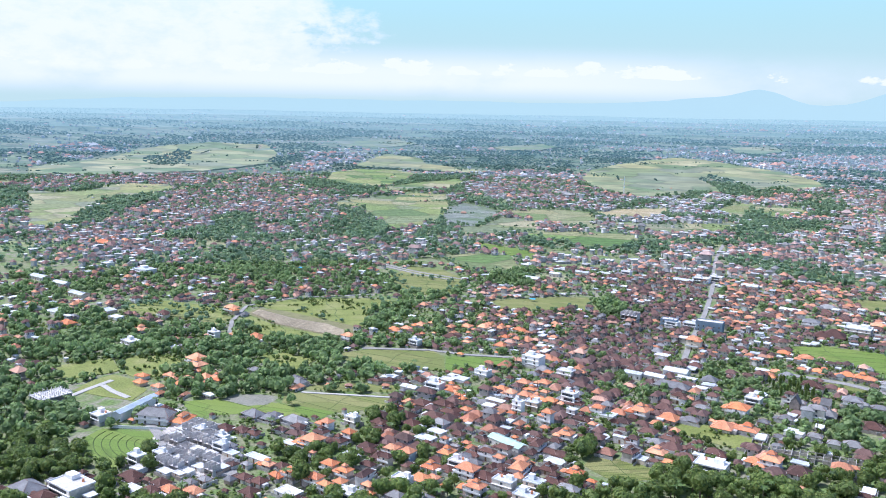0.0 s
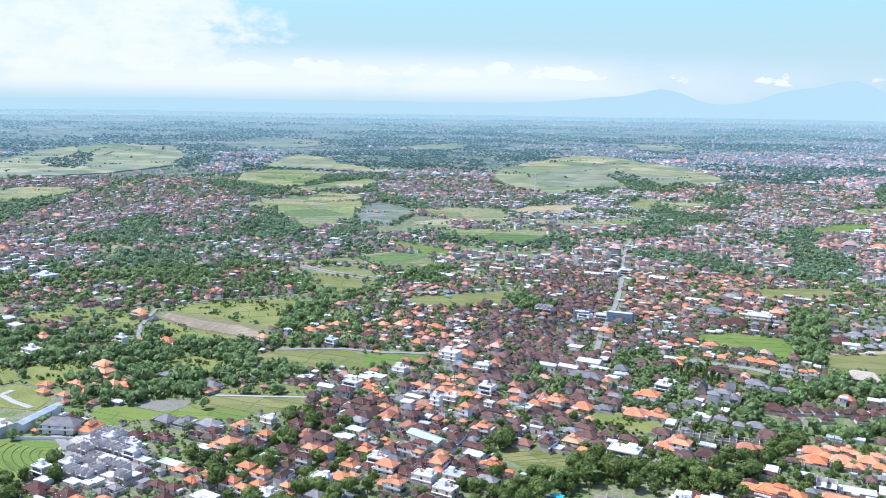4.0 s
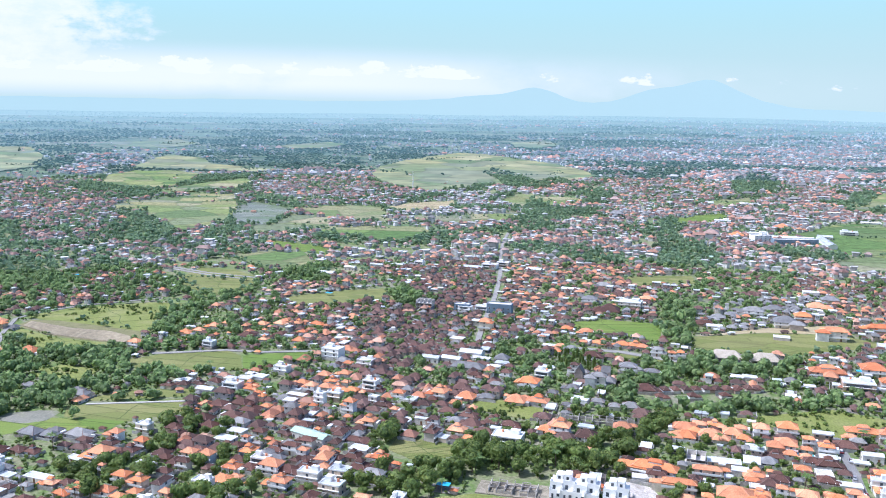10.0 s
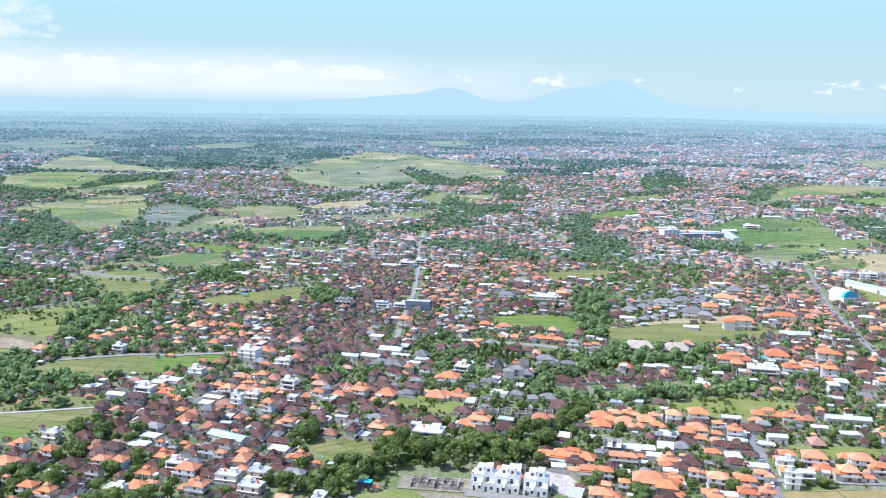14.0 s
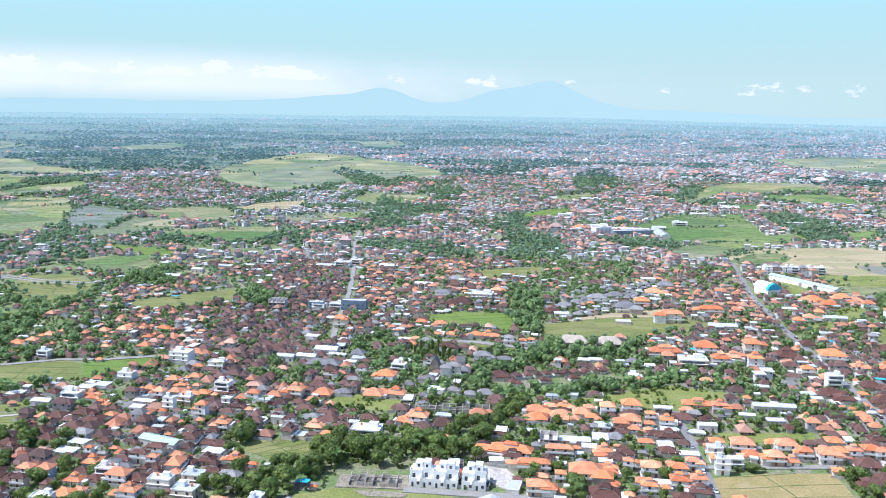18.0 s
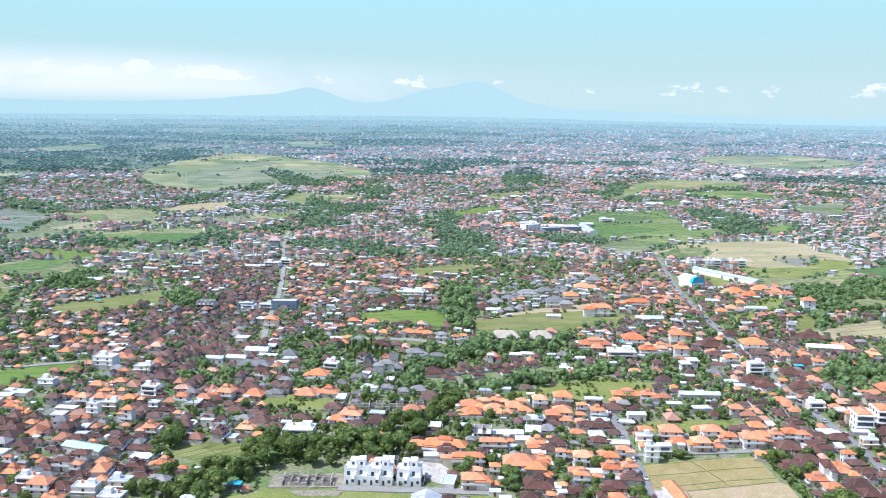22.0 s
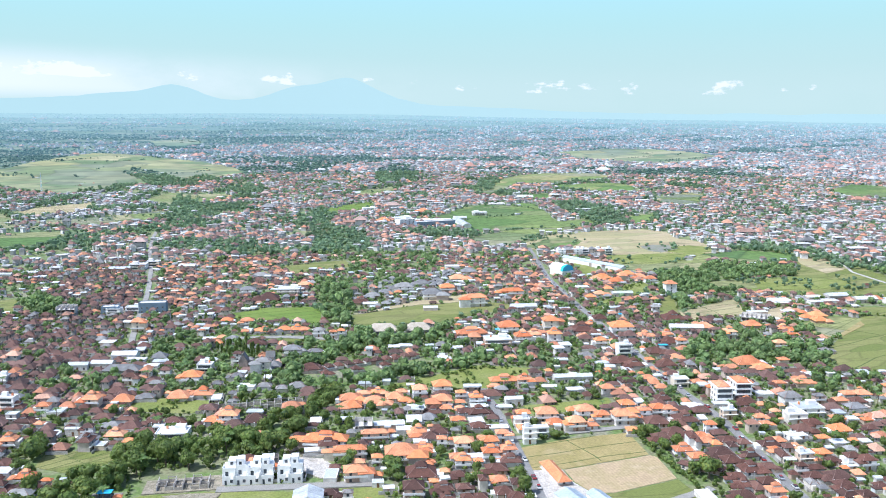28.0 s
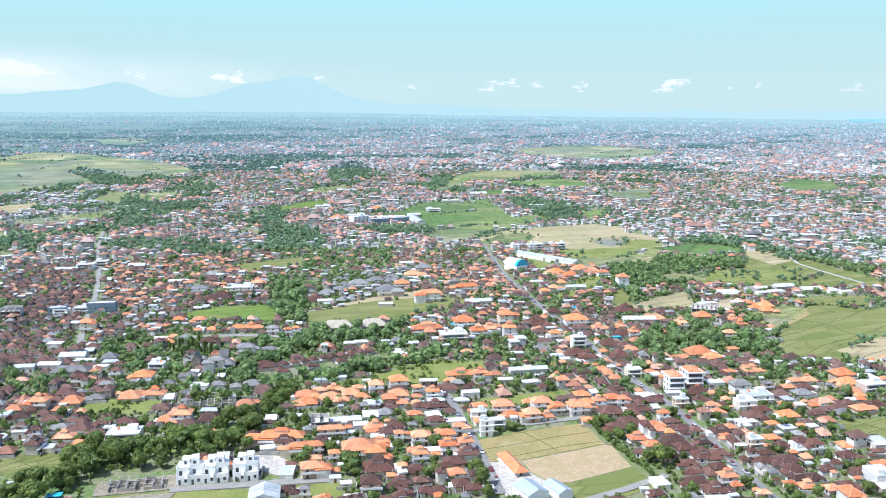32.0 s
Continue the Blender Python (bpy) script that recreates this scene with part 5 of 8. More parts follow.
quarter('houses of the middle quarter', [
    ("b1", -167, 425, 10.1, 7.8, -14),
    ("b1", -155, 451, 6.5, 5.2, -15),
    ("g1", -159, 416, 10.2, 7.1, -18),
    ("w1", -156, 403, 9.2, 6.0, -16),
    ("b1", -144, 404, 7.1, 5.5, -17),
    ("o2", -146, 389, 4.1, 3.2, -15),
    ("o1", -136, 394, 4.6, 3.7, -14),
    ("b1", -131, 404, 6.6, 6.1, -17),
    ("g1", -124, 391, 6.9, 5.1, -18),
    ("b1", -128, 382, 9.1, 7.6, -16),
    ("e1", -116, 401, 22.7, 7.9, -28),
    ("w1", -142, 463, 11.8, 4.9, -17),
    ("w3", -125, 452, 6.3, 4.0, -16),
    ("w2", -119, 462, 8.7, 5.6, -14),
])
quarter('houses of the middle quarter', [
    ("o1", -145, 485, 8.3, 6.5, -15),
    ("o2", -136, 473, 7.3, 6.4, -15),
    ("o1", -136, 503, 8.6, 6.8, -13),
    ("o1", -129, 480, 8.1, 6.7, -13),
    ("o1", -121, 478, 7.7, 5.7, -16),
    ("o1", -119, 490, 5.5, 4.4, -14),
    ("o1", -128, 492, 6.8, 5.9, -12),
    ("o1", -124, 508, 8.6, 6.7, -14),
    ("o1", -112, 476, 8.3, 6.0, -13),
    ("o3", -105, 441, 6.9, 5.6, -17),
    ("b1", -124, 416, 8.4, 6.6, -14),
    ("b1", -115, 419, 8.0, 7.3, -14),
    ("o1", -115, 411, 3.5, 2.8, -16),
    ("w3", -101, 479, 8.7, 5.8, -17),
])
quarter('houses of the middle quarter', [
    ("o1", -104, 431, 5.0, 3.9, -12),
    ("o2", -90, 421, 8.2, 7.1, -12),
    ("b1", -94, 415, 7.0, 5.7, -14),
    ("b1", -102, 412, 8.1, 6.9, -12),
    ("b1", -83, 424, 8.0, 6.6, -16),
    ("o2", -82, 468, 7.4, 5.9, -12),
    ("b1", -89, 454, 9.0, 7.6, -16),
    ("o1", -81, 447, 4.9, 4.0, -17),
    ("w1", -77, 466, 11.3, 7.6, -15),
    ("b1", -96, 477, 7.8, 7.0, -13),
    ("w2", -95, 458, 5.5, 3.9, -18),
    ("o2", -59, 474, 10.2, 8.9, -16),
    ("b1", -66, 458, 9.0, 7.3, -13),
    ("b1", -51, 448, 9.9, 7.9, -16),
])
quarter('houses of the middle quarter', [
    ("b2", -56, 428, 6.0, 4.9, -12),
    ("g1", -56, 421, 8.4, 6.3, -14),
    ("m1", -63, 431, 8.0, 3.4, -14),
    ("o2", -123, 359, 10.8, 7.9, -14),
    ("w2", -130, 365, 8.5, 5.7, -13),
    ("o1", -136, 348, 6.3, 4.8, -15),
    ("b1", -115, 359, 9.3, 8.0, -16),
    ("b1", -108, 364, 8.3, 6.9, -15),
    ("b1", -107, 374, 8.4, 7.3, -14),
    ("b1", -97, 376, 8.1, 6.5, -18),
    ("b1", -89, 379, 7.8, 7.2, -15),
    ("o1", -104, 385, 6.6, 5.4, -13),
    ("o1", -98, 382, 3.2, 2.7, -18),
    ("o2", -113, 377, 5.4, 4.4, -15),
])
quarter('houses of the middle quarter', [
    ("w1", -96, 367, 5.7, 4.1, -14),
    ("o2", -113, 342, 8.7, 7.5, -15),
    ("w1", -88, 389, 9.6, 6.6, -16),
    ("o1", -76, 380, 8.8, 6.6, -13),
    ("b1", -83, 367, 10.0, 9.1, -16),
    ("b1", -74, 369, 8.8, 8.0, -18),
    ("w2", -90, 357, 8.9, 6.1, -14),
    ("g2", -74, 355, 10.6, 7.4, -13),
    ("b1", -61, 365, 8.9, 7.6, -15),
    ("w2", -90, 342, 9.9, 6.7, -15),
])
quarter('houses beside the wooded stream', [
    ("o1", -43, 474, 11.6, 9.5, -17),
    ("o1", -48, 462, 7.9, 5.8, -13),
    ("o1", -57, 482, 7.8, 6.7, -17),
    ("g1", -31, 476, 9.1, 7.1, -13),
    ("o1", -20, 479, 3.9, 3.2, -18),
    ("o1", -14, 472, 12.1, 10.7, -12),
    ("o1", -1, 473, 11.8, 8.6, -14),
    ("o1", -9, 477, 5.4, 4.1, -13),
    ("o2", -7, 501, 12.4, 10.8, -14),
    ("g1", -27, 500, 8.6, 6.0, -14),
    ("b2", -22, 517, 6.9, 6.3, -16),
    ("w2", 1, 522, 9.1, 6.5, -17),
    ("b2", -41, 509, 8.4, 6.7, -16),
    ("g1", -48, 534, 22.9, 9.6, -14),
])
quarter('houses beside the wooded stream', [
    ("w1", -41, 555, 13.0, 5.5, -17),
    ("b1", -39, 443, 9.8, 7.6, -18),
    ("b1", -26, 435, 8.5, 7.6, -15),
    ("b1", -16, 432, 8.8, 7.0, -13),
    ("o1", -43, 421, 9.9, 7.6, -15),
    ("o1", -36, 410, 6.4, 5.1, -14),
    ("w2", -16, 410, 15.0, 10.2, -12),
    ("w1", -23, 407, 7.1, 5.2, -18),
    ("o1", 3, 428, 8.2, 6.7, -17),
    ("o2", 11, 428, 10.6, 9.2, -15),
    ("b1", 24, 422, 11.8, 10.2, -15),
])
quarter('houses beside the wooded stream', [
    ("b3", 21, 531, 5.7, 5.0, -17),
    ("g2", 27, 524, 7.0, 4.9, -17),
    ("g3", 35, 509, 10.3, 7.3, -9),
    ("g1", 19, 500, 8.6, 6.4, -13),
    ("g1", 7, 489, 6.7, 5.4, -16),
    ("w1", 23, 480, 9.7, 7.1, -18),
    ("g1", 33, 477, 8.3, 5.8, -13),
    ("g1", 51, 471, 10.2, 7.9, -7),
    ("b2", 34, 564, 11.3, 8.9, -12),
    ("g2", 56, 542, 11.9, 9.3, -7),
    ("g1", 71, 541, 9.9, 6.9, -8),
])
quarter('houses beside the wooded stream', [
    ("b1", 63, 505, 12.2, 10.0, -9),
    ("m1", 4, 405, 6.2, 3.6, -17),
    ("w1", -9, 400, 4.3, 2.9, -14),
    ("o1", 24, 404, 3.4, 2.6, -16),
    ("g1", 42, 470, 7.4, 5.7, -8),
    ("g1", 15, 468, 6.4, 4.8, -13),
])
quarter('houses of the villa quarter', [
    ("o2", 53.5, 380, 21.0, 8.0, -20),
    ("o2", 77, 381, 13.4, 4.7, -10),
    ("o2", 62, 364.5, 15.4, 5.2, -10),
    ("w1", 88, 398, 15.5, 6.5, -9),
    ("c2", 75, 398, 8.6, 6.2, -12),
    ("o2", 84, 355, 15.5, 11.3, -12),
    ("o1", 96, 358, 7.1, 5.7, -8),
    ("o1", 86, 387, 5.3, 3.8, -8),
    ("w1", 97, 371, 6.6, 5.0, -10),
    ("o2", 72, 352, 5.4, 4.2, -9),
    ("o1", 95, 346, 4.9, 3.6, -12),
    ("b1", 53, 352, 5.3, 4.4, -11),
])
quarter('houses of the villa quarter', [
    ("o2", 60, 341, 10.3, 7.7, -8),
    ("o1", 64, 355, 6.2, 4.7, -11),
    ("o1", 68, 342, 2.9, 2.2, -12),
    ("b1", 88, 336, 13.6, 11.5, -12),
    ("b2", 80, 318, 9.1, 8.4, -13),
    ("o1", 91, 326, 4.5, 3.9, -11),
    ("b1", 47, 327, 6.8, 6.0, -9),
    ("g2", 53, 320, 4.5, 3.7, -10),
    ("w1", 68, 332, 4.9, 3.5, -12),
    ("w1", 71, 325, 4.8, 3.5, -11),
    ("o1", 76, 442, 12.1, 9.1, -9),
    ("o1", 85, 448, 7.7, 5.6, -12),
    ("o1", 93, 448, 7.9, 5.8, -12),
])
quarter('houses of the villa quarter', [
    ("o1", 75, 430, 10.7, 9.4, -11),
    ("o1", 88, 433, 12.1, 9.3, -11),
    ("o1", 106, 445, 6.7, 5.1, -10),
    ("o1", 100, 437, 10.2, 8.5, -9),
    ("o1", 104, 430, 7.5, 5.7, -12),
    ("o2", 115, 440, 8.7, 7.6, -9),
    ("o2", 129, 443, 11.1, 8.8, -9),
    ("o2", 135, 427, 6.1, 4.4, -7),
    ("o2", 122, 419, 11.0, 9.3, -13),
    ("o1", 132, 419, 6.2, 4.5, -11),
    ("o1", 129, 409, 5.9, 5.2, -10),
    ("o1", 122, 412, 6.9, 5.4, -10),
    ("o2", 141, 418, 8.0, 5.9, -12),
    ("b1", 114, 408, 8.5, 7.2, -8),
])
quarter('houses of the villa quarter', [
    ("b1", 137, 402, 10.5, 8.1, -7),
    ("o1", 123, 394, 8.1, 5.9, -12),
    ("b1", 109, 380, 9.1, 7.0, -11),
    ("b1", 130, 382, 8.2, 6.9, -11),
    ("b1", 130, 404, 8.2, 6.3, -11),
    ("o2", 106, 365, 5.1, 4.4, -13),
    ("o2", 115, 359, 9.8, 7.9, -12),
    ("o1", 126, 366, 6.1, 4.9, -11),
    ("o2", 108, 339, 7.5, 5.8, -12),
    ("o1", 116, 341, 4.7, 3.8, -12),
    ("b1", 103, 329, 6.9, 6.0, -7),
    ("b1", 93, 318, 8.1, 6.5, -8),
    ("b1", 92, 309, 6.5, 5.6, -13),
    ("b1", 100, 307, 6.2, 5.4, -10),
])
quarter('houses of the villa quarter', [
    ("b1", 105, 306, 6.2, 5.4, -11),
    ("b1", 101, 317, 6.3, 5.8, -9),
    ("o1", 169, 449, 17.9, 7.5, -11),
    ("o2", 178, 440, 8.8, 6.8, -12),
    ("o1", 160, 440, 5.9, 5.0, -12),
    ("m1", 161, 413, 9.9, 5.7, -8),
    ("b1", 153, 427, 11.6, 9.0, -12),
    ("m1", 209, 441, 23.5, 7.0, -10),
    ("m1", 188, 427, 8.6, 4.7, -12),
    ("o1", 220, 425, 6.9, 5.6, -10),
    ("o2", 156, 387, 7.8, 5.7, -12),
    ("w2", 152, 379, 7.4, 4.7, -9),
    ("o2", 168, 385, 11.6, 8.9, -12),
    ("o1", 169, 376, 8.5, 6.3, -11),
])
quarter('houses of the villa quarter', [
    ("w3", 148, 359, 6.1, 4.1, -10),
    ("w2", 157, 365, 6.0, 4.3, -8),
    ("o2", 177, 369, 9.4, 7.8, -8),
    ("o2", 189, 383, 10.9, 8.8, -8),
    ("o2", 194, 374, 7.3, 6.2, -10),
    ("o1", 185, 368, 7.1, 6.2, -9),
    ("o2", 204, 371, 10.5, 8.7, -9),
    ("o1", 218, 392, 8.9, 7.6, -11),
    ("o2", 210, 373, 8.4, 6.3, -11),
    ("o2", 218, 374, 7.5, 5.6, -13),
    ("o2", 227, 375, 8.6, 7.1, -11),
    ("o2", 231, 372, 7.0, 5.1, -11),
    ("b1", 241, 394, 8.8, 7.5, -8),
    ("b1", 219, 363, 12.4, 10.3, -12),
])
quarter('houses of the villa quarter', [
    ("b1", 235, 362, 11.7, 10.9, -8),
    ("b1", 219, 346, 11.8, 9.5, -9),
    ("b1", 210, 343, 8.9, 7.4, -10),
    ("o1", 212, 327, 9.4, 6.8, -11),
    ("o1", 230, 340, 6.6, 5.6, -9),
    ("b1", 205, 310, 10.7, 4.8, -55),
    ("o1", 144.3, 320, 22.5, 6.6, 88),
    ("o2", 136, 364, 6.8, 5.1, -10),
    ("o2", 127, 357, 8.5, 6.7, -9),
    ("o2", 132, 345, 7.5, 6.4, -7),
    ("o2", 123, 344, 8.5, 6.5, -12),
    ("b1", 121, 331, 9.9, 8.3, -8),
])
quarter('houses of the villa quarter', [
    ("o1", 111, 327, 4.9, 3.8, -10),
    ("o1", 118, 320, 7.5, 6.5, -8),
    ("b1", 116, 308, 8.1, 7.5, -10),
    ("b1", 120, 303, 6.1, 5.7, -13),
    ("w1", 125, 301, 4.3, 3.1, -13),
])
quarter('houses along the main road', [
    ("o3", 276, 393, 10.5, 6.3, -10),
    ("o3", 290, 393, 12.3, 7.4, -10),
    ("w1", 300, 386, 9.8, 7.4, -10),
    ("b1", 282, 376, 10.0, 8.0, -11),
    ("b1", 274, 363, 8.7, 7.0, -11),
    ("w2", 260, 361, 7.2, 4.9, -10),
    ("o1", 274, 354, 7.2, 5.4, -8),
    ("o1", 288, 370, 6.5, 5.0, -11),
    ("o1", 287, 359, 5.1, 4.4, -7),
    ("o1", 271, 345, 5.9, 4.9, -8),
    ("o2", 239, 346, 6.1, 4.5, -11),
    ("o1", 228, 333, 8.3, 6.6, -8),
    ("b1", 239, 331, 8.9, 7.1, -13),
    ("b1", 227, 319, 10.5, 9.3, -12),
])
quarter('houses along the main road', [
    ("b1", 244, 326, 6.4, 5.3, -8),
    ("b1", 212, 306, 14.2, 5.7, -50),
    ("b1", 226, 310, 9.1, 8.3, -9),
    ("b1", 228, 299, 9.7, 8.7, -9),
    ("b1", 237, 299, 8.2, 6.3, -11),
    ("b1", 227, 286, 7.6, 6.6, -10),
    ("b1", 209, 277, 9.3, 7.8, -12),
    ("b1", 211, 268, 10.4, 8.0, -11),
    ("o2", 221, 273, 7.9, 6.2, -11),
    ("o1", 222, 269, 5.5, 4.5, -10),
    ("o1", 262, 324, 6.4, 5.6, -11),
    ("o1", 253, 315, 5.4, 4.6, -8),
    ("g2", 306, 371, 11.5, 8.9, -9),
    ("g2", 321, 367, 6.2, 4.9, -10),
])
quarter('houses along the main road', [
    ("w2", 303, 354, 14.4, 10.3, -11),
    ("w2", 290, 347, 10.1, 7.1, -9),
    ("b1", 294, 339, 9.3, 7.2, -11),
    ("o1", 311, 342, 6.2, 4.8, -12),
    ("o1", 301, 328, 10.2, 8.6, -10),
    ("b1", 283, 333, 10.3, 8.4, -9),
    ("w1", 275, 328, 9.7, 6.5, -7),
    ("o1", 285, 321, 6.3, 4.6, -9),
    ("o1", 265, 312, 5.4, 4.5, -8),
    ("o1", 272, 306, 7.3, 6.3, -7),
    ("w2", 259, 302, 6.5, 4.9, -9),
    ("b1", 261, 316, 6.2, 5.4, -9),
    ("b2", 248, 291, 4.9, 4.2, -12),
    ("b1", 260, 282, 11.3, 9.1, -8),
])
quarter('houses along the main road', [
    ("b1", 256, 274, 8.5, 7.3, -7),
    ("b1", 250, 285, 8.0, 6.1, -11),
    ("b2", 277, 293, 7.0, 5.5, -11),
    ("b2", 281, 289, 7.7, 7.0, -9),
    ("w1", 274, 290, 6.5, 4.7, -8),
    ("b1", 289, 277, 9.1, 7.2, -11),
    ("b1", 270, 269, 5.6, 4.8, -9),
    ("b1", 281, 262, 7.4, 6.2, -9),
    ("o1", 324, 335, 5.9, 4.5, -8),
    ("b1", 317, 325, 7.2, 5.8, -11),
    ("o1", 345, 372, 7.4, 6.4, -9),
    ("o1", 353, 370, 8.8, 7.3, -12),
    ("o1", 333, 364, 7.6, 5.7, -8),
    ("b1", 341, 360, 8.7, 7.5, -13),
])
quarter('houses along the main road', [
    ("g1", 333, 353, 10.9, 8.8, -8),
    ("o2", 374, 367, 12.9, 10.1, -9),
    ("o1", 370, 359, 12.5, 10.1, -10),
    ("w2", 376, 347, 13.6, 9.2, -8),
    ("o1", 359, 339, 6.2, 5.1, -11),
    ("o1", 344, 323, 10.6, 7.9, -7),
    ("b1", 354, 324, 11.7, 9.2, -13),
    ("m1", 311, 280, 7.1, 4.0, -12),
    ("b1", 258, 264, 7.2, 6.3, -9),
    ("b1", 251, 266, 8.2, 7.3, -9),
    ("o1", 249, 258, 7.7, 6.1, -13),
    ("o1", 257, 253, 7.0, 6.1, -8),
    ("o1", 244, 262, 5.4, 4.6, -11),
    ("b1", 265, 253, 7.2, 6.6, -9),
])
quarter('houses along the main road', [
    ("o1", 228, 259, 5.3, 4.4, -12),
    ("b1", 270, 297, 6.0, 5.1, -8),
    ("w1", 252, 303, 5.0, 3.3, -12),
    ("o1", 321, 399, 6.9, 5.0, -12),
    ("o1", 335, 397, 10.6, 8.7, -12),
    ("w2", 265, 415, 8.7, 6.4, -12),
    ("o1", 276, 414, 6.6, 5.6, -9),
    ("o1", 252, 429, 8.2, 6.8, -8),
    ("b1", 238, 428, 10.5, 9.8, -7),
    ("b1", 228, 441, 5.5, 5.1, -9),
])
quarter('houses round the sports field', [
    ("o3", 218, 649, 19.6, 9.8, -8),
    ("o2", 261, 676, 20.8, 8.3, -8),
    ("m1", 251, 624, 22.1, 9.3, -12),
    ("w1", 179, 645, 11.5, 7.6, -13),
    ("w2", 194, 529, 18.3, 12.7, -11),
    ("o2", 182, 549, 22.4, 10.1, -8),
    ("o2", 214, 561, 16.1, 13.5, -9),
    ("o2", 223, 534, 10.6, 8.3, -12),
    ("o2", 214, 532, 12.0, 9.4, -10),
    ("o3", 233, 522, 10.2, 8.3, -12),
    ("o3", 246, 558, 12.5, 10.4, -11),
    ("g1", 144, 704, 12.0, 9.8, -10),
    ("g1", 157, 715, 11.8, 8.1, -7),
    ("g1", 169, 727, 12.0, 9.4, -8),
])
quarter('houses round the sports field', [
    ("g2", 176, 722, 17.2, 11.9, -11),
    ("g1", 198, 744, 13.9, 10.1, -10),
    ("b1", 130, 684, 11.4, 10.5, -9),
    ("w1", 135, 673, 12.1, 8.1, -11),
    ("g2", 192, 686, 18.1, 14.1, -10),
    ("o2", 212, 709, 13.7, 11.1, -8),
    ("o1", 238, 758, 16.9, 13.6, -8),
    ("g1", 259, 790, 15.9, 11.7, -13),
    ("w1", 252, 823, 14.3, 10.3, -12),
    ("o2", 293, 538, 17.6, 13.4, -13),
    ("b1", 348, 558, 17.7, 15.0, -12),
    ("m1", 340, 527, 24.3, 9.7, -20),
    ("o1", 355, 528, 14.9, 12.0, -7),
    ("o2", 359, 502, 9.4, 8.2, -11),
])
quarter('houses round the sports field', [
    ("o1", 393, 523, 13.7, 10.6, -12),
    ("c2", 408, 538, 20.4, 7.1, -40),
    ("o2", 260, 506, 8.5, 6.1, -8),
    ("w3", 265, 482, 9.2, 6.3, -8),
    ("b1", 255, 466, 12.2, 9.8, -13),
    ("b1", 286, 478, 12.1, 10.1, -10),
    ("b1", 309, 497, 12.8, 9.9, -10),
    ("o1", 318, 517, 8.5, 7.4, -12),
    ("o1", 301, 518, 9.9, 7.9, -10),
    ("o1", 329, 440, 17.4, 13.3, -12),
    ("o1", 332, 429, 10.9, 9.1, -7),
    ("o1", 355, 439, 7.3, 5.4, -10),
    ("b1", 278, 451, 11.3, 10.1, -11),
    ("b1", 258, 456, 11.5, 10.0, -10),
])
quarter('houses round the sports field', [
    ("o1", 273, 463, 5.8, 4.8, -8),
    ("w1", 283, 483, 8.4, 5.3, -9),
    ("b1", 294, 574, 10.9, 9.8, -13),
    ("b1", 265, 545, 15.3, 14.0, -11),
    ("o1", 279, 559, 6.9, 6.0, -8),
    ("o2", 313, 491, 7.4, 6.5, -11),
    ("o1", 461, 535, 13.5, 11.7, -8),
    ("o1", 457, 546, 7.0, 5.9, -12),
    ("w1", 470, 590, 16.8, 12.9, -10),
    ("w1", 507, 593, 13.5, 8.9, -7),
    ("m1", 526, 588, 18.5, 10.6, -10),
    ("m1", 539, 570, 19.0, 10.9, -10),
    ("o1", 408, 507, 10.1, 7.4, -9),
    ("o1", 403, 492, 8.4, 6.6, -12),
])
quarter('houses round the sports field', [
    ("o2", 373, 466, 8.0, 6.2, -13),
    ("g1", 400, 465, 9.1, 7.3, -8),
    ("g1", 396, 450, 8.1, 5.5, -12),
    ("o1", 409, 718, 13.1, 11.5, -8),
    ("o2", 407, 694, 11.5, 8.5, -9),
    ("o2", 398, 721, 13.5, 11.7, -12),
    ("o1", 372, 723, 16.5, 11.9, -7),
    ("o1", 377, 704, 13.5, 10.7, -12),
    ("o1", 336, 656, 10.8, 9.1, -11),
    ("o1", 353, 674, 8.5, 7.2, -11),
    ("w1", 334, 687, 11.3, 7.9, -12),
    ("o1", 322, 646, 9.5, 7.9, -7),
    ("m1", 353, 648, 18.4, 7.7, -12),
    ("w1", 321, 604, 14.7, 6.2, -9),
])
quarter('houses beside the paddies', [
    ("o2", -285, 550, 9.7, 7.8, -16),
    ("b1", -270, 559, 7.6, 7.1, -15),
    ("w2", -234, 558, 8.4, 5.9, -17),
    ("o1", -266, 591, 8.5, 6.9, -16),
    ("o1", -258, 597, 8.8, 6.5, -14),
    ("o1", -252, 612, 8.6, 7.2, -15),
    ("o1", -245, 622, 7.6, 6.4, -18),
    ("g1", -237, 632, 8.8, 6.6, -15),
    ("o1", -217, 623, 9.3, 7.9, -14),
    ("o1", -204, 627, 9.5, 7.6, -18),
    ("o1", -190, 630, 9.6, 7.5, -18),
    ("o1", -176, 631, 9.5, 6.9, -16),
    ("b1", -217, 588, 11.8, 9.9, -16),
    ("o1", -201, 579, 7.0, 6.1, -14),
])
quarter('houses beside the paddies', [
    ("b1", -194, 596, 7.2, 6.2, -16),
    ("o1", -175, 580, 9.6, 8.3, -14),
    ("o1", -179, 604, 6.6, 5.8, -12),
    ("b1", -223, 469, 7.2, 5.7, -16),
    ("b1", -215, 472, 7.2, 5.6, -12),
    ("b1", -207, 475, 6.9, 6.1, -15),
    ("b1", -199, 481, 7.1, 5.9, -15),
    ("m1", -197, 462, 11.2, 6.5, -12),
    ("w1", -191, 487, 8.1, 5.5, -17),
    ("w1", -182, 498, 6.9, 4.8, -17),
    ("w2", -165, 508, 9.6, 6.3, -16),
    ("o1", -173, 470, 7.2, 5.5, -12),
    ("o1", -165, 464, 5.7, 4.8, -16),
    ("w2", -115, 530, 10.5, 7.0, -14),
])
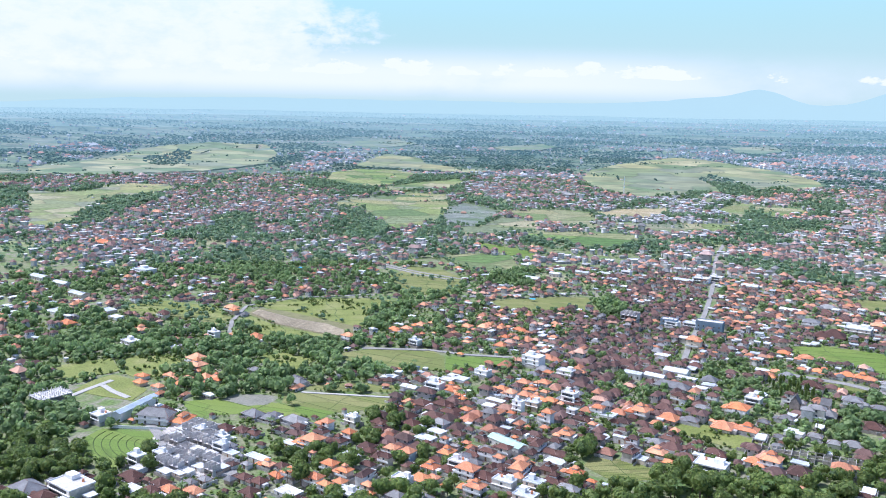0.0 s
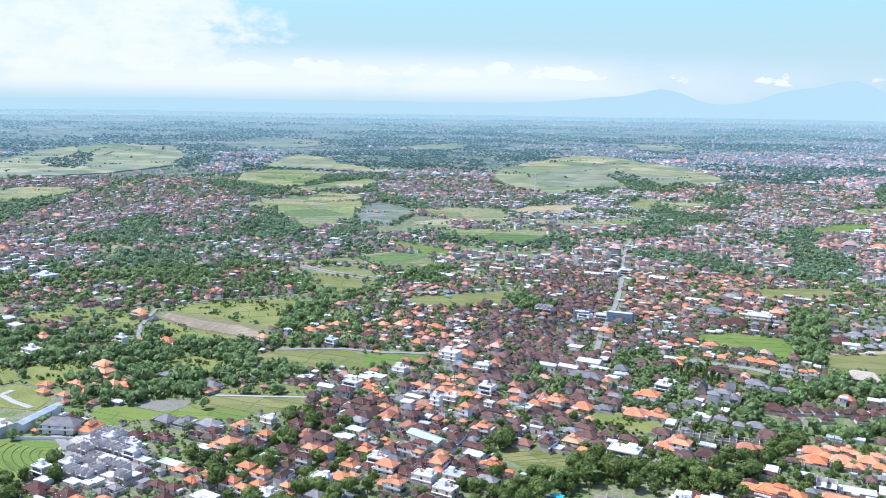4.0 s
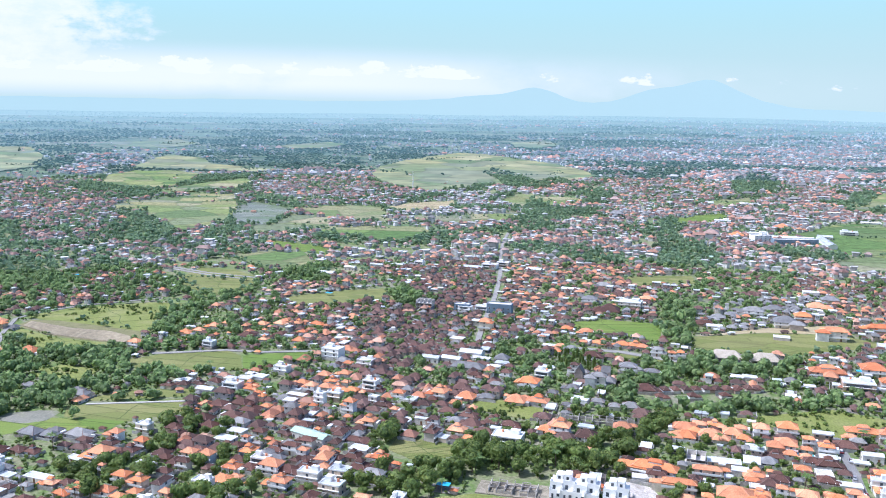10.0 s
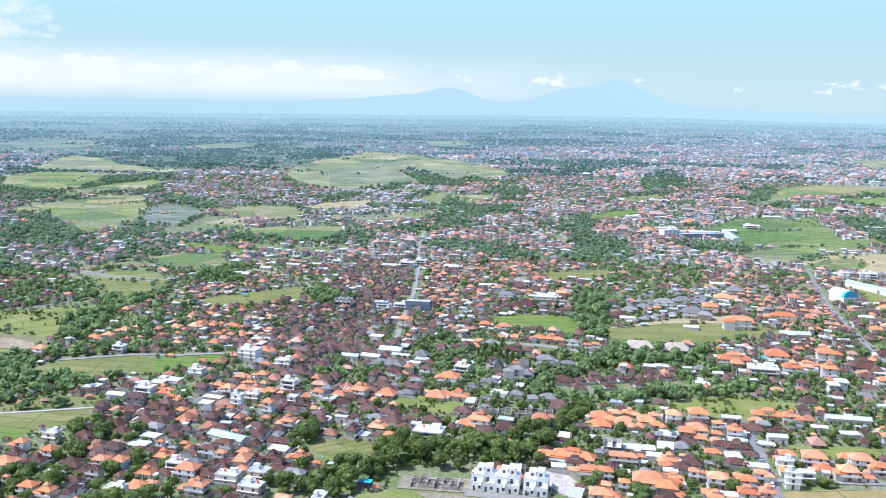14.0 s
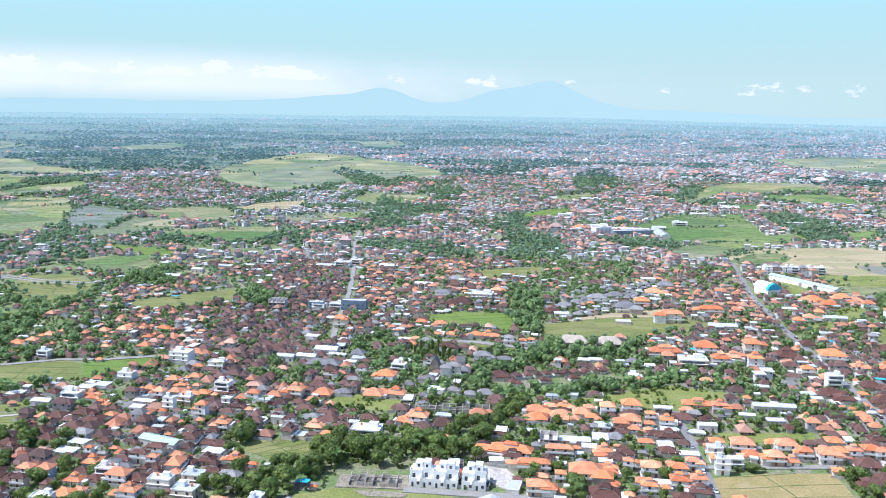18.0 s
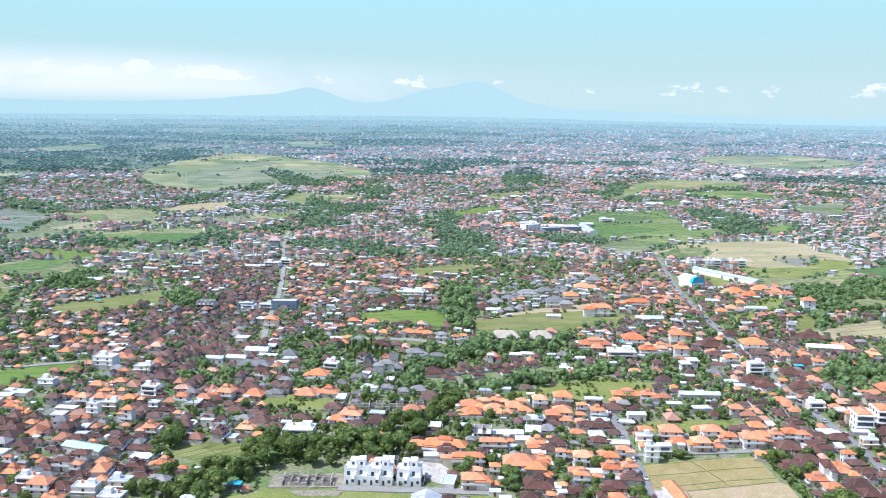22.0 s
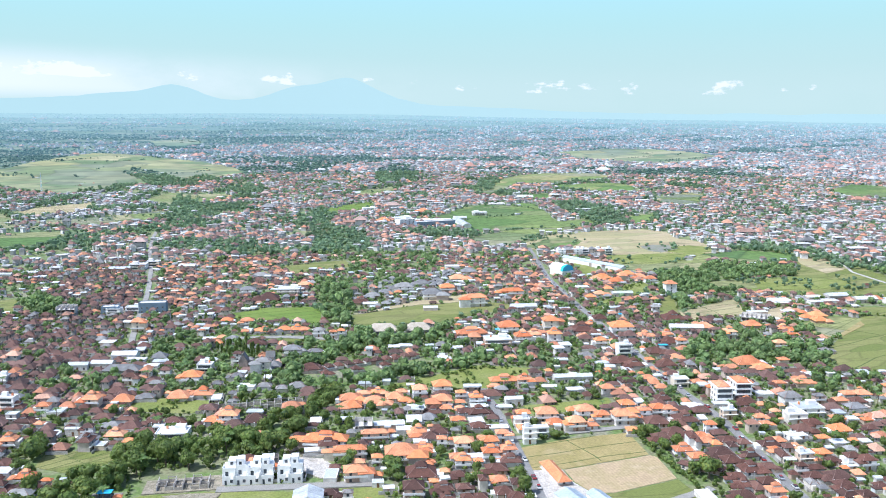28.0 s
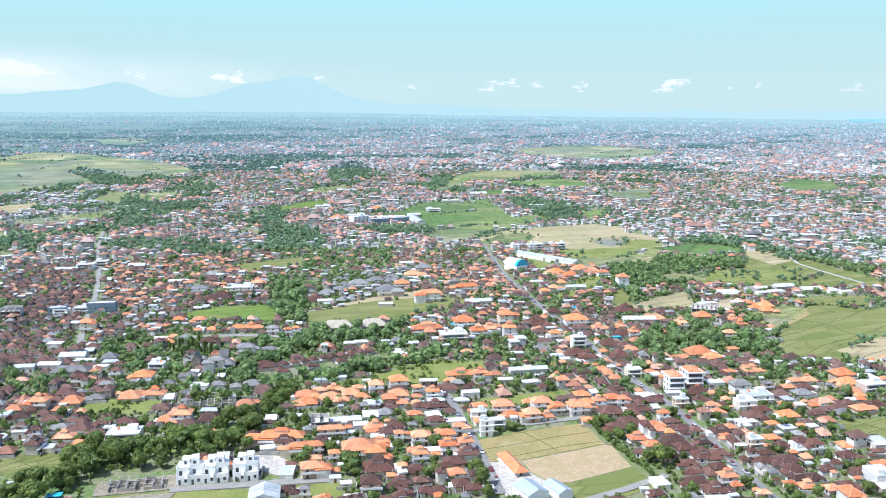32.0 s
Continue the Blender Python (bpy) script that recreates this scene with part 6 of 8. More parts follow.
quarter('houses beside the paddies', [
    ("o1", -127, 530, 6.6, 5.4, -13),
    ("w1", -62, 604, 10.1, 7.2, -16),
    ("m1", -48, 565, 16.3, 9.7, -13),
    ("m1", -74, 548, 12.5, 7.0, -13),
    ("m1", -60, 548, 13.8, 7.6, -17),
    ("o1", 8, 584, 8.8, 7.1, -14),
    ("o1", 14, 594, 8.8, 6.4, -18),
    ("o1", 19, 646, 9.4, 7.5, -13),
    ("o2", 33, 629, 10.2, 7.4, -8),
    ("o1", 30, 608, 6.0, 4.4, -9),
    ("o1", 40, 607, 7.5, 6.1, -9),
    ("o1", 58, 605, 9.8, 7.4, -9),
    ("o1", 67, 604, 10.9, 8.0, -7),
])
quarter('houses beside the paddies', [
    ("g2", 80, 586, 8.9, 6.9, -13),
    ("o2", 89, 578, 5.4, 3.9, -12),
    ("o2", 95, 580, 5.5, 4.6, -10),
    ("b1", 56, 715, 18.7, 16.6, -8),
    ("w2", 76, 740, 19.4, 14.0, -13),
    ("o1", 93, 769, 11.7, 8.7, -8),
    ("g2", 41, 746, 13.8, 9.8, -8),
    ("g1", 58, 823, 14.9, 10.1, -11),
    ("m1", 26, 794, 17.7, 7.4, -13),
    ("w2", -51, 700, 11.0, 7.7, -13),
    ("w2", -65, 698, 10.9, 7.2, -17),
])
quarter('villas in the open fields', [
    ("w1", 465, 580, 13.6, 5.7, -11),
    ("g1", 489, 585, 9.7, 6.7, -12),
    ("w1", 495, 577, 11.0, 7.1, -11),
    ("w1", 510, 577, 12.4, 8.9, -10),
    ("b1", 524, 575, 9.2, 7.3, -9),
    ("o1", 551, 571, 11.6, 9.2, -9),
    ("w1", 558, 563, 11.3, 8.6, -10),
    ("w1", 565, 556, 10.9, 7.3, -12),
    ("o1", 452, 521, 11.7, 9.4, -10),
    ("o1", 449, 532, 9.1, 7.3, -8),
    ("w1", 449, 553, 9.4, 6.5, -9),
    ("w1", 424, 558, 15.3, 6.4, -8),
    ("w1", 420, 534, 10.0, 6.5, -11),
])
quarter('houses on the wooded slopes', [
    ("o2", -341, 444, 12.2, 9.5, -16),
    ("g1", -382, 485, 8.2, 5.9, -13),
    ("w1", -390, 480, 7.9, 5.7, -14),
    ("g1", -372, 491, 9.0, 6.2, -12),
    ("g1", -266, 446, 10.3, 7.9, -17),
    ("w1", -488, 533, 10.8, 7.7, -13),
    ("o1", -442, 509, 10.3, 9.0, -18),
    ("b1", -425, 520, 10.2, 8.9, -16),
    ("g1", -411, 522, 9.6, 6.8, -14),
    ("w2", -381, 517, 8.5, 5.7, -16),
    ("o2", -416, 590, 12.1, 8.8, -17),
    ("o1", -366, 528, 9.6, 7.5, -14),
    ("o1", -349, 525, 13.9, 10.1, -13),
    ("w2", -420, 472, 12.4, 8.2, -16),
])
quarter('houses on the wooded slopes', [
    ("o1", -318, 433, 8.5, 6.8, -13),
    ("o1", -340, 419, 6.5, 5.1, -17),
    ("o1", -316, 422, 7.8, 5.6, -17),
    ("o1", -355, 406, 8.2, 6.3, -15),
    ("w1", -511, 549, 13.4, 9.4, -17),
    ("w1", -547, 529, 15.0, 11.5, -12),
    ("g1", -573, 530, 13.3, 9.2, -15),
    ("o1", -507, 501, 13.1, 9.7, -13),
    ("b2", -513, 585, 8.3, 6.4, -15),
    ("b2", -455, 551, 8.6, 7.4, -12),
    ("w2", -600, 699, 22.0, 14.7, -15),
    ("w2", -658, 710, 11.8, 9.0, -15),
    ("m1", -669, 629, 24.2, 10.2, -15),
    ("m1", -626, 614, 21.3, 9.0, -15),
])
quarter('houses on the wooded slopes', [
    ("m1", -576, 584, 22.7, 9.5, -16),
    ("o1", -775, 833, 29.6, 12.4, -12),
    ("o1", -762, 854, 15.2, 12.2, -13),
    ("w1", -699, 791, 22.2, 9.3, -17),
    ("w1", -651, 813, 23.8, 10.0, -12),
    ("w1", -602, 791, 22.2, 9.3, -15),
])
quarter('larger buildings of the far quarter', [
    ("w3", 293, 1202, 24.6, 17.2, -10),
    ("m1", 329, 1176, 57.1, 24.0, -11),
    ("m1", 384, 1212, 20.1, 12.0, -11),
    ("w2", 278, 1369, 24.2, 17.3, -8),
    ("w1", 323, 1537, 47.5, 20.0, -12),
    ("w1", 384, 1546, 31.2, 22.8, -9),
    ("w2", 202, 2549, 53.0, 40.8, -12),
    ("w2", 302, 2517, 48.6, 31.7, -12),
    ("m1", 304, 1662, 29.5, 17.5, -12),
    ("w2", 373, 1640, 26.7, 20.0, -9),
    ("o2", 350, 1299, 20.7, 17.2, -12),
    ("o2", 263, 1197, 19.6, 15.9, -12),
    ("g2", 236, 1226, 18.1, 13.2, -11),
    ("w2", 432, 1261, 22.5, 16.5, -13),
])
quarter('larger buildings of the far quarter', [
    ("w1", 514, 1407, 28.7, 21.1, -12),
    ("m1", 603, 1495, 30.6, 18.7, -11),
    ("w2", 674, 1508, 26.0, 18.1, -9),
    ("w1", 522, 1708, 29.1, 22.1, -8),
])
quarter('larger buildings of the middle quarter', [
    ("w2", -246, 902, 10.2, 6.9, -16),
    ("m1", -221, 836, 17.1, 9.5, -13),
    ("m1", -180, 892, 15.9, 6.7, -15),
    ("w1", -159, 905, 13.9, 9.0, -12),
    ("w2", -136, 909, 10.4, 7.7, -14),
    ("m1", -205, 872, 12.7, 6.9, -14),
    ("w2", -58, 907, 16.6, 11.2, -12),
    ("w2", -44, 921, 13.3, 9.6, -13),
    ("m1", -75, 895, 21.5, 9.0, -15),
    ("m1", -10, 893, 16.9, 9.8, -14),
])

# ---- landmarks ----
def arched_hall(x, y, turn):
    thing = tagged(new("market_hall"), "sports hall with a white and turquoise barrel roof", "hall")
    thing.location, thing.rotation_euler = (x, y, 0), (0, 0, radians(turn))
    w, n = 13.0, 20.0
    part("wall", Geo().box(-w / 2, w / 2, -n / 2, n / 2, 0, 5.5).mesh("wall", "white"), thing)
    steps = 10
    arc = [(-math.cos(math.pi * i / steps) * (w / 2 + .4), 5.4 + math.sin(math.pi * i / steps) * 6.0) for i in range(steps + 1)]
    k = len(arc)
    for name, b0, b1, mat in (("roof_stripe", -n / 2 - .4, -n * .34, "teal"), ("roof", -n * .34, n / 2 + .4, "white")):
        v = [(a, b, c) for b in (b0, b1) for a, c in arc]
        part(name, Geo().add(v, [(i, i + 1, k + i + 1, k + i) for i in range(k - 1)]).mesh(name, mat), thing)
    for end in (-1, 1):
        v = [(a, end * (n / 2 + .2), c) for a, c in arc]
        f = tuple(range(len(v)))
        part("gable_end", Geo().add(v, [f if end < 0 else f[::-1]]).mesh("gable_end", "blue" if end < 0 else "white"), thing, "blue painted end wall" if end < 0 else "")
    for i in range(4):
        part("window", WINDOW, thing, at=(-6.0 + i * 4.0, -n / 2, 3))
    HOUSES.append((x, y, w, n, turn))


def villa_row(x0, y0, x1, y1, n):
    """A terrace of small villas with steep brown roofs."""
    turn = -math.degrees(math.atan2(x1 - x0, y1 - y0)) + 90
    for i in range(n):
        q = (i + .5) / n
        house("b1", x0 + (x1 - x0) * q, y0 + (y1 - y0) * q, 5.2, 7.0, turn, "row of small brown-roofed villas")
        house("b1", x0 + (x1 - x0) * q + 2.0, y0 + (y1 - y0) * q - 12, 6.0, 5.4, turn, "row of small brown-roofed villas") if i % 3 == 0 and i < n * .6 else None


def thatched_hall(x, y, w, d, turn):
    thing = tagged(new("thatched_hall"), "open hall with a pale thatched roof", "pavilion")
    thing.location, thing.rotation_euler = (x, y, 0), (0, 0, radians(turn))
    part("roof", Geo().hip(w, d, 3.2, min(w, d) * .42, .5).mesh("roof", "thatch"), thing, "shaggy pale thatch")
    part("floor_slab", Geo().box(-w * .46, w * .46, -d * .46, d * .46, 0, .35).mesh("floor_slab", "concrete"), thing)
    for i in range(5):
        for s in (-1, 1):
            part("pillar", PILLAR, thing, at=((i / 4 - .5) * w * .88, s * d * .42, .3))
    HOUSES.append((x, y, w, d, turn))


def pool(x, y, w, d, turn):
    thing = tagged(new("swimming_pool"), "small turquoise swimming pool with a pale stone rim", "pool")
    thing.location, thing.rotation_euler = (x, y, 0), (0, 0, radians(turn))
    part("rim", Geo().box(-w / 2 - .5, w / 2 + .5, -d / 2 - .5, d / 2 + .5, 0, .4).mesh("rim", "white"), thing)
    part("water", Geo().box(-w / 2, w / 2, -d / 2, d / 2, .38, .42).mesh("water", "teal"), thing)
    HOUSES.append((x, y, w + 1, d + 1, turn))


def white_terrace(x, y, turn):
    """Two white stepped blocks of flats: terraces set back floor by floor, parapets of uneven height, flat dark panels
    for shaded openings.
    """
    rng = random.Random(8)
    for ox, units in ((-6.0, 4), (11.5, 2)):
        thing = tagged(new("apartment_block"), "brilliant white stepped apartment block with roof terraces", "apartment block", "new white apartment blocks")
        thing.location, thing.rotation_euler = (x + ox, y - ox * .19, 0), (0, 0, radians(turn))
        u = 5.3
        w = u * units
        part("ground_floor", Geo().box(-w / 2, w / 2, -5.2, 5.0, 0, 3.2).mesh("ground_floor", "white"), thing)
        for i in range(units):
            a = -w / 2 + i * u
            back = (-3.6, -2.2)[i % 2]
            part("upper_floor", Geo().box(a + .02, a + u - .03, back, 5.0, 3.2, 6.3).mesh("upper_floor", "white"), thing)
            part("roof_room", Geo().box(a + (.2 if i % 2 else 1.9), a + (3.4 if i % 2 else 5.1), .2, 4.9, 6.3, 8.9 + .5 * (i % 2)).mesh("roof_room", "white"), thing)
            part("parapet", Geo().box(a, a + u, -5.2, -5.02, 3.2, 4.1).box(a, a + .2, -5.0, back - .02, 3.2, 4.6 + 1.2 * (i % 2)).mesh("parapet", "white"), thing)
            part("roof_parapet", Geo().box(a + .05, a + u - .06, back, back + .18, 6.3, 7.1 + .6 * (i % 2)).box(a + .05, a + .22, back + .2, .18, 6.3, 7.4).mesh("roof_parapet", "white"), thing)
            part("stair_wall", Geo().add(*wedge(1.0, 2.6, 3.2, 1.0, .4, 5.2)).mesh("stair_wall", "white"), thing, at=(a + u - 1.0, back - 1.4, 0))
            # dark panels on the solid front stand for the shade inside openings
            part("garage_opening", Geo().box(a + 1.0, a + 1.9, -5.26, -5.18, .1, 2.2).mesh("garage_opening", "pane"), thing, "flat dark panel standing for a shaded opening")
            part("terrace_opening", Geo().box(a + 1.2, a + 2.5, back - .06, back + .02, 3.5, 5.5).mesh("terrace_opening", "pane"), thing, "flat dark panel standing for a shaded opening")
            part("window", WINDOW, thing, at=(a + 3.9, -5.2, 1.8))
            part("window", WINDOW, thing, at=(a + (1.8 if i % 2 else 3.4), .2, 7.6))
        for e in (-1, 1):
            for z in (1.7, 4.8):
                for q in (-.5, 2.5):
                    part("window", WINDOW, thing, at=(e * w / 2, q, z), turn=e * math.pi / 2)
        HOUSES.append((x + ox, y, w, 10.4, turn))


def bare_rooms(x, y, w, d, turn, n, rows, label):
    """Roofless rooms of a building site: uneven low walls, columns and tie beams."""
    thing = tagged(new("roofless_rooms"), label, "building site", "half-built rooms without roofs")
    thing.location, thing.rotation_euler = (x, y, 0), (0, 0, radians(turn))
    rng = random.Random(int(w * 7 + n))
    for j in range(rows + 1):
        py = -d / 2 + d * j / rows
        for i in range(n):
            a, b = -w / 2 + w * i / n, -w / 2 + w * (i + 1) / n
            if rng.random() < .86:
                part("wall", Geo().box(a + .15, b - .15, py - .1, py + .1, 0, rng.uniform(.8, 2.5)).mesh("wall", "block_wall"), thing)
            if rng.random() < .5:
                part("tie_beam", Geo().box(a, b, py - .13, py + .13, 2.75, 3.0).mesh("tie_beam", "block_wall"), thing)
    for i in range(n + 1):
        px = -w / 2 + w * i / n
        for j in range(rows + 1):
            py = -d / 2 + d * j / rows
            part("column", Geo().box(px - .14, px + .14, py - .14, py + .14, 0, rng.uniform(2.75, 3.3)).mesh("column", "concrete"), thing)
            if j < rows and rng.random() < .9:
                part("cross_wall", Geo().box(px - .1, px + .1, py + .15, py + d / rows - .15, 0, rng.uniform(1.0, 2.6)).mesh("cross_wall", "block_wall"), thing)
            if j < rows and rng.random() < .6:
                part("tie_beam", Geo().box(px - .13, px + .13, py + .14, py + d / rows - .14, 2.75, 3.0).mesh("tie_beam", "block_wall"), thing)
    HOUSES.append((x, y, w, d, turn))


def car(x, y, turn):
    """A small car: body, glazed cabin and four wheels."""
    thing = tagged(new("car"), "small car on the road", "car", "cars on the roads")
    thing.location, thing.rotation_euler = (x, y, .48), (0, 0, radians(turn))
    part("body", CAR_BODY, thing)
    part("cabin", CAR_CABIN, thing, "dark glass with a painted roof")
    for i in (-1, 1):
        for j in (-1, 1):
            part("wheel", CAR_WHEEL, thing, at=(i * .78, j * 1.3, .32))


def wedge(w0, l0, z0, w1, l1, z1, shift=0.0):
    v = [(i * w / 2, j * l / 2 + s, z) for w, l, z, s in ((w0, l0, z0, 0), (w1, l1, z1, shift)) for i, j in ((-1, -1), (1, -1), (1, 1), (-1, 1))]
    return v, [(3, 2, 1, 0), (4, 5, 6, 7), (0, 1, 5, 4), (1, 2, 6, 5), (2, 3, 7, 6), (3, 0, 4, 7)]


CAR_BODY = Geo().add(*wedge(1.7, 4.1, .3, 1.75, 4.2, .65)).add(*wedge(1.75, 4.2, .65, 1.6, 3.9, .92)).mesh("body", "car")
CAR_CABIN = Geo().add(*wedge(1.55, 2.5, .92, 1.25, 1.7, 1.46, -.1)).add(*wedge(1.25, 1.7, 1.46, 1.15, 1.5, 1.52, -.1)).mesh("cabin", "pane", "car")
for k in range(6, 12):
    CAR_CABIN.polygons[k].material_index = 1
CAR_WHEEL = Geo().add([(s * .1, .32 * math.cos(i * math.pi / 5), .32 * math.sin(i * math.pi / 5)) for s in (-1, 1) for i in range(10)],
                      [tuple(range(9, -1, -1)), tuple(range(10, 20))] + [(i, (i + 1) % 10, 10 + (i + 1) % 10, 10 + i) for i in range(10)]).mesh("wheel", "tyre")


def hedge_room(x, y, w, d, turn):
    """Open ground that neither trees nor houses take."""
    HOUSES.append((x, y, w, d, turn))


def terrace_beds(n):
    """Narrow raised beds of pale soil, side by side and slanting down a slope."""
    thing = tagged(new("terrace_beds"), "row of narrow pale raised soil beds on a terraced slope", "garden beds")
    for i in range(n):
        q = i / (n - 1)
        a = np.array([np.interp(q, [0, .4, .75, 1], v) for v in ([-401, -359, -325, -305], [609, 594, 589, 578])])
        b = np.array([np.interp(.03 + .97 * q, [0, .4, .75, 1], v) for v in ([-402, -361, -320, -295], [596, 573, 563, 561])])
        mid, (dx_, dy_) = (a + b) / 2, b - a
        long = math.hypot(dx_, dy_)
        bed = Geo().add(*wedge(long, 2.1, 0, long - .5, 1.5, .3)).mesh("bed", "dry_bed")
        part("bed", bed, thing, at=(float(mid[0]), float(mid[1]), .3), turn=math.atan2(dy_, dx_))


def raw_block(x, y, w, d, high, turn):
    """A dark concrete shell with rows of bare columns standing on its roof."""
    thing = tagged(new("building_frame"), "dark concrete building shell with pale bare columns on its roof", "building site", "half-built blocks")
    thing.location, thing.rotation_euler = (x, y, 0), (0, 0, radians(turn))
    for s_ in range(2):
        z = s_ * high / 2
        part("slab", Geo().box(-w / 2, w / 2, -d / 2, d / 2, z + high / 2 - .35, z + high / 2).mesh("slab", "concrete"), thing)
        part("wall", Geo().box(-w / 2 + .5, w / 2 - .5, -d / 2 + .5, d / 2 - .5, z, z + high / 2 - .35).mesh("wall", "grey"), thing, "dark unplastered wall")
        for i in range(5):
            part("column", Geo().box(-w / 2 + i * (w - .4) / 4, -w / 2 + .4 + i * (w - .4) / 4, -d / 2 + .02, -d / 2 + .42, z, z + high / 2 - .36).mesh("column", "concrete"), thing)
    q = random.Random(8)
    for i in range(6):
        for j in range(8):
            cx, cy, t_ = -w / 2 + .6 + i * (w - 1.2) / 5, -d / 2 + .6 + j * (d - 1.2) / 7, q.uniform(.9, 2.3)
            part("roof_column", Geo().box(cx - .18, cx + .18, cy - .18, cy + .18, high, high + t_).mesh("roof_column", "concrete"), thing)
            if q.random() < .45:
                part("formwork", Geo().box(cx, cx + (w - 1.2) / 5, cy - .12, cy + .12, high + t_ * .6, high + t_ * .6 + .25).mesh("formwork", "concrete"), thing)
    HOUSES.append((x, y, w, d, turn))


def lean_to(x, y, turn):
    thing = tagged(new("lean_to"), "open lean-to under a bright blue sheet roof", "shelter", "blue-roofed shelters")
    thing.location, thing.rotation_euler = (x, y, 0), (0, 0, radians(turn))
    part("roof", Geo().add(*wedge(6.0, 3.8, 2.5, 6.0, 3.7, 2.65)).mesh("roof", "blue"), thing)
    for i in (-1, 1):
        for j in (-1, 1):
            part("post", Geo().box(i * 2.8 - .08, i * 2.8 + .08, j * 1.7 - .08, j * 1.7 + .08, 0, 2.5).mesh("post", "wood"), thing)
    HOUSES.append((x, y, 9, 6, turn))


def hut(x, y, turn):
    thing = tagged(new("field_hut"), "small open field hut with a faded tiled roof", "hut", "huts among the paddies")
    thing.location, thing.rotation_euler = (x, y, .15), (0, 0, radians(turn))
    part("roof", Geo().hip(5.2, 3.6, 2.0, 1.1).mesh("roof", "muted_orange"), thing)
    part("floor_slab", Geo().box(-2.1, 2.1, -1.3, 1.3, -.1, .4).mesh("floor_slab", "concrete"), thing)
    part("back_wall", Geo().box(-2.0, 2.0, 1.0, 1.15, .4, 2.0).mesh("back_wall", "wall"), thing)
    for i in (-1, 1):
        part("pillar", Geo().box(i * 1.9 - .08, i * 1.9 + .08, -1.2, -1.04, .4, 2.0).mesh("pillar", "wood"), thing)


def mast(x, y, h):
    """A slim lattice mast on three legs."""
    thing = tagged(new("radio_mast"), "slender pale and blue lattice radio mast", "mast")
    thing.location = (x, y, 0)
    legs = [(math.cos(a), math.sin(a)) for a in (.3, 2.4, 4.5)]
    for a, b in legs:
        part("leg", Geo().bar((a * 2.2, b * 2.2, 0), (a * .35, b * .35, h), .16).mesh("leg", "white"), thing)
    n = 9
    for i in range(n):
        z, q = h * i / n, 2.2 - 1.85 * i / n
        p = 2.2 - 1.85 * (i + 1) / n
        ring_ = Geo()
        for (a, b), (c, d) in zip(legs, legs[1:] + legs[:1]):
            ring_.bar((a * q, b * q, z), (c * p, d * p, h * (i + 1) / n), .09)
        part("brace", ring_.mesh("brace", "blue" if i % 2 else "white"), thing)


def shop_block(x, y, turn, w=9.0, d=13.0):
    """A white three-storey shop house with banded floors under a low orange roof."""
    thing = tagged(new("shop_house"), "white three-storey shop house under a low orange tiled roof", "shop house", "twin shop houses beside the main road")
    thing.location, thing.rotation_euler = (x, y, 0), (0, 0, radians(turn))
    part("wall", Geo().box(-w / 2, w / 2, -d / 2, d / 2, 0, 9.0).mesh("wall", "white"), thing)
    for s_ in range(3):
        part("ledge", Geo().box(-w / 2 - .4, w / 2 + .4, -d / 2 - .9, d / 2 + .4, 2.9 + 3 * s_, 3.1 + 3 * s_).mesh("ledge", "white"), thing)
        part("glazing", Geo().box(-w * .42, w * .42, -d / 2 - .05, -d / 2 + .02, .6 + 3 * s_, 2.3 + 3 * s_).mesh("glazing", "pane"), thing, "wide dark strip of glazing")
        for q in (-.3, 0, .3):
            part("window", WINDOW, thing, at=(-w / 2, d * q, 1.6 + 3 * s_), turn=-math.pi / 2)
    part("roof", Geo().hip(w * .86, d * .9, 9.5, 1.6).mesh("roof", "orange"), thing, "orange clay-tiled hipped roof")
    HOUSES.append((x, y, w, d, turn))


def warehouse(x, y, w, d, turn, sheet, label, group="warehouses beside the stubble field"):
    thing = tagged(new("warehouse"), label, "warehouse", group)
    thing.location, thing.rotation_euler = (x, y, 0), (0, 0, radians(turn))
    part("wall", Geo().box(-w * .48, w * .48, -d * .47, d * .47, 0, 4.6).mesh("wall", "white"), thing)
    part("roof", Geo().gable(w, d, 4.7, d * .2).mesh("roof", sheet), thing, "ribbed metal roof")
    for e in (-1, 1):
        part("gable_end", Geo().add([(e * w * .48, -d * .47, 4.6), (e * w * .48, d * .47, 4.6), (e * w * .48, 0, 4.5 + d * .19)], [(0, 1, 2) if e > 0 else (1, 0, 2)]).mesh("gable_end", "white"), thing)
    gap = 1.5 if w < 30 else 6.0
    for i in range(int(w / gap)):
        q = (i + .5) * gap - w / 2
        for s_ in (-1, 1):
            part("roof_rib", Geo().bar((q, s_ * d * .5, 4.74), (q, s_ * .1, 4.74 + d * .2), .05).mesh("roof_rib", sheet), thing)
    part("door", Geo().box(-1.8, 1.8, -d * .47 - .08, -d * .47 + .02, 0, 3.6).mesh("door", "frame"), thing, "wide grey roller door")
    HOUSES.append((x, y, w, d, turn))


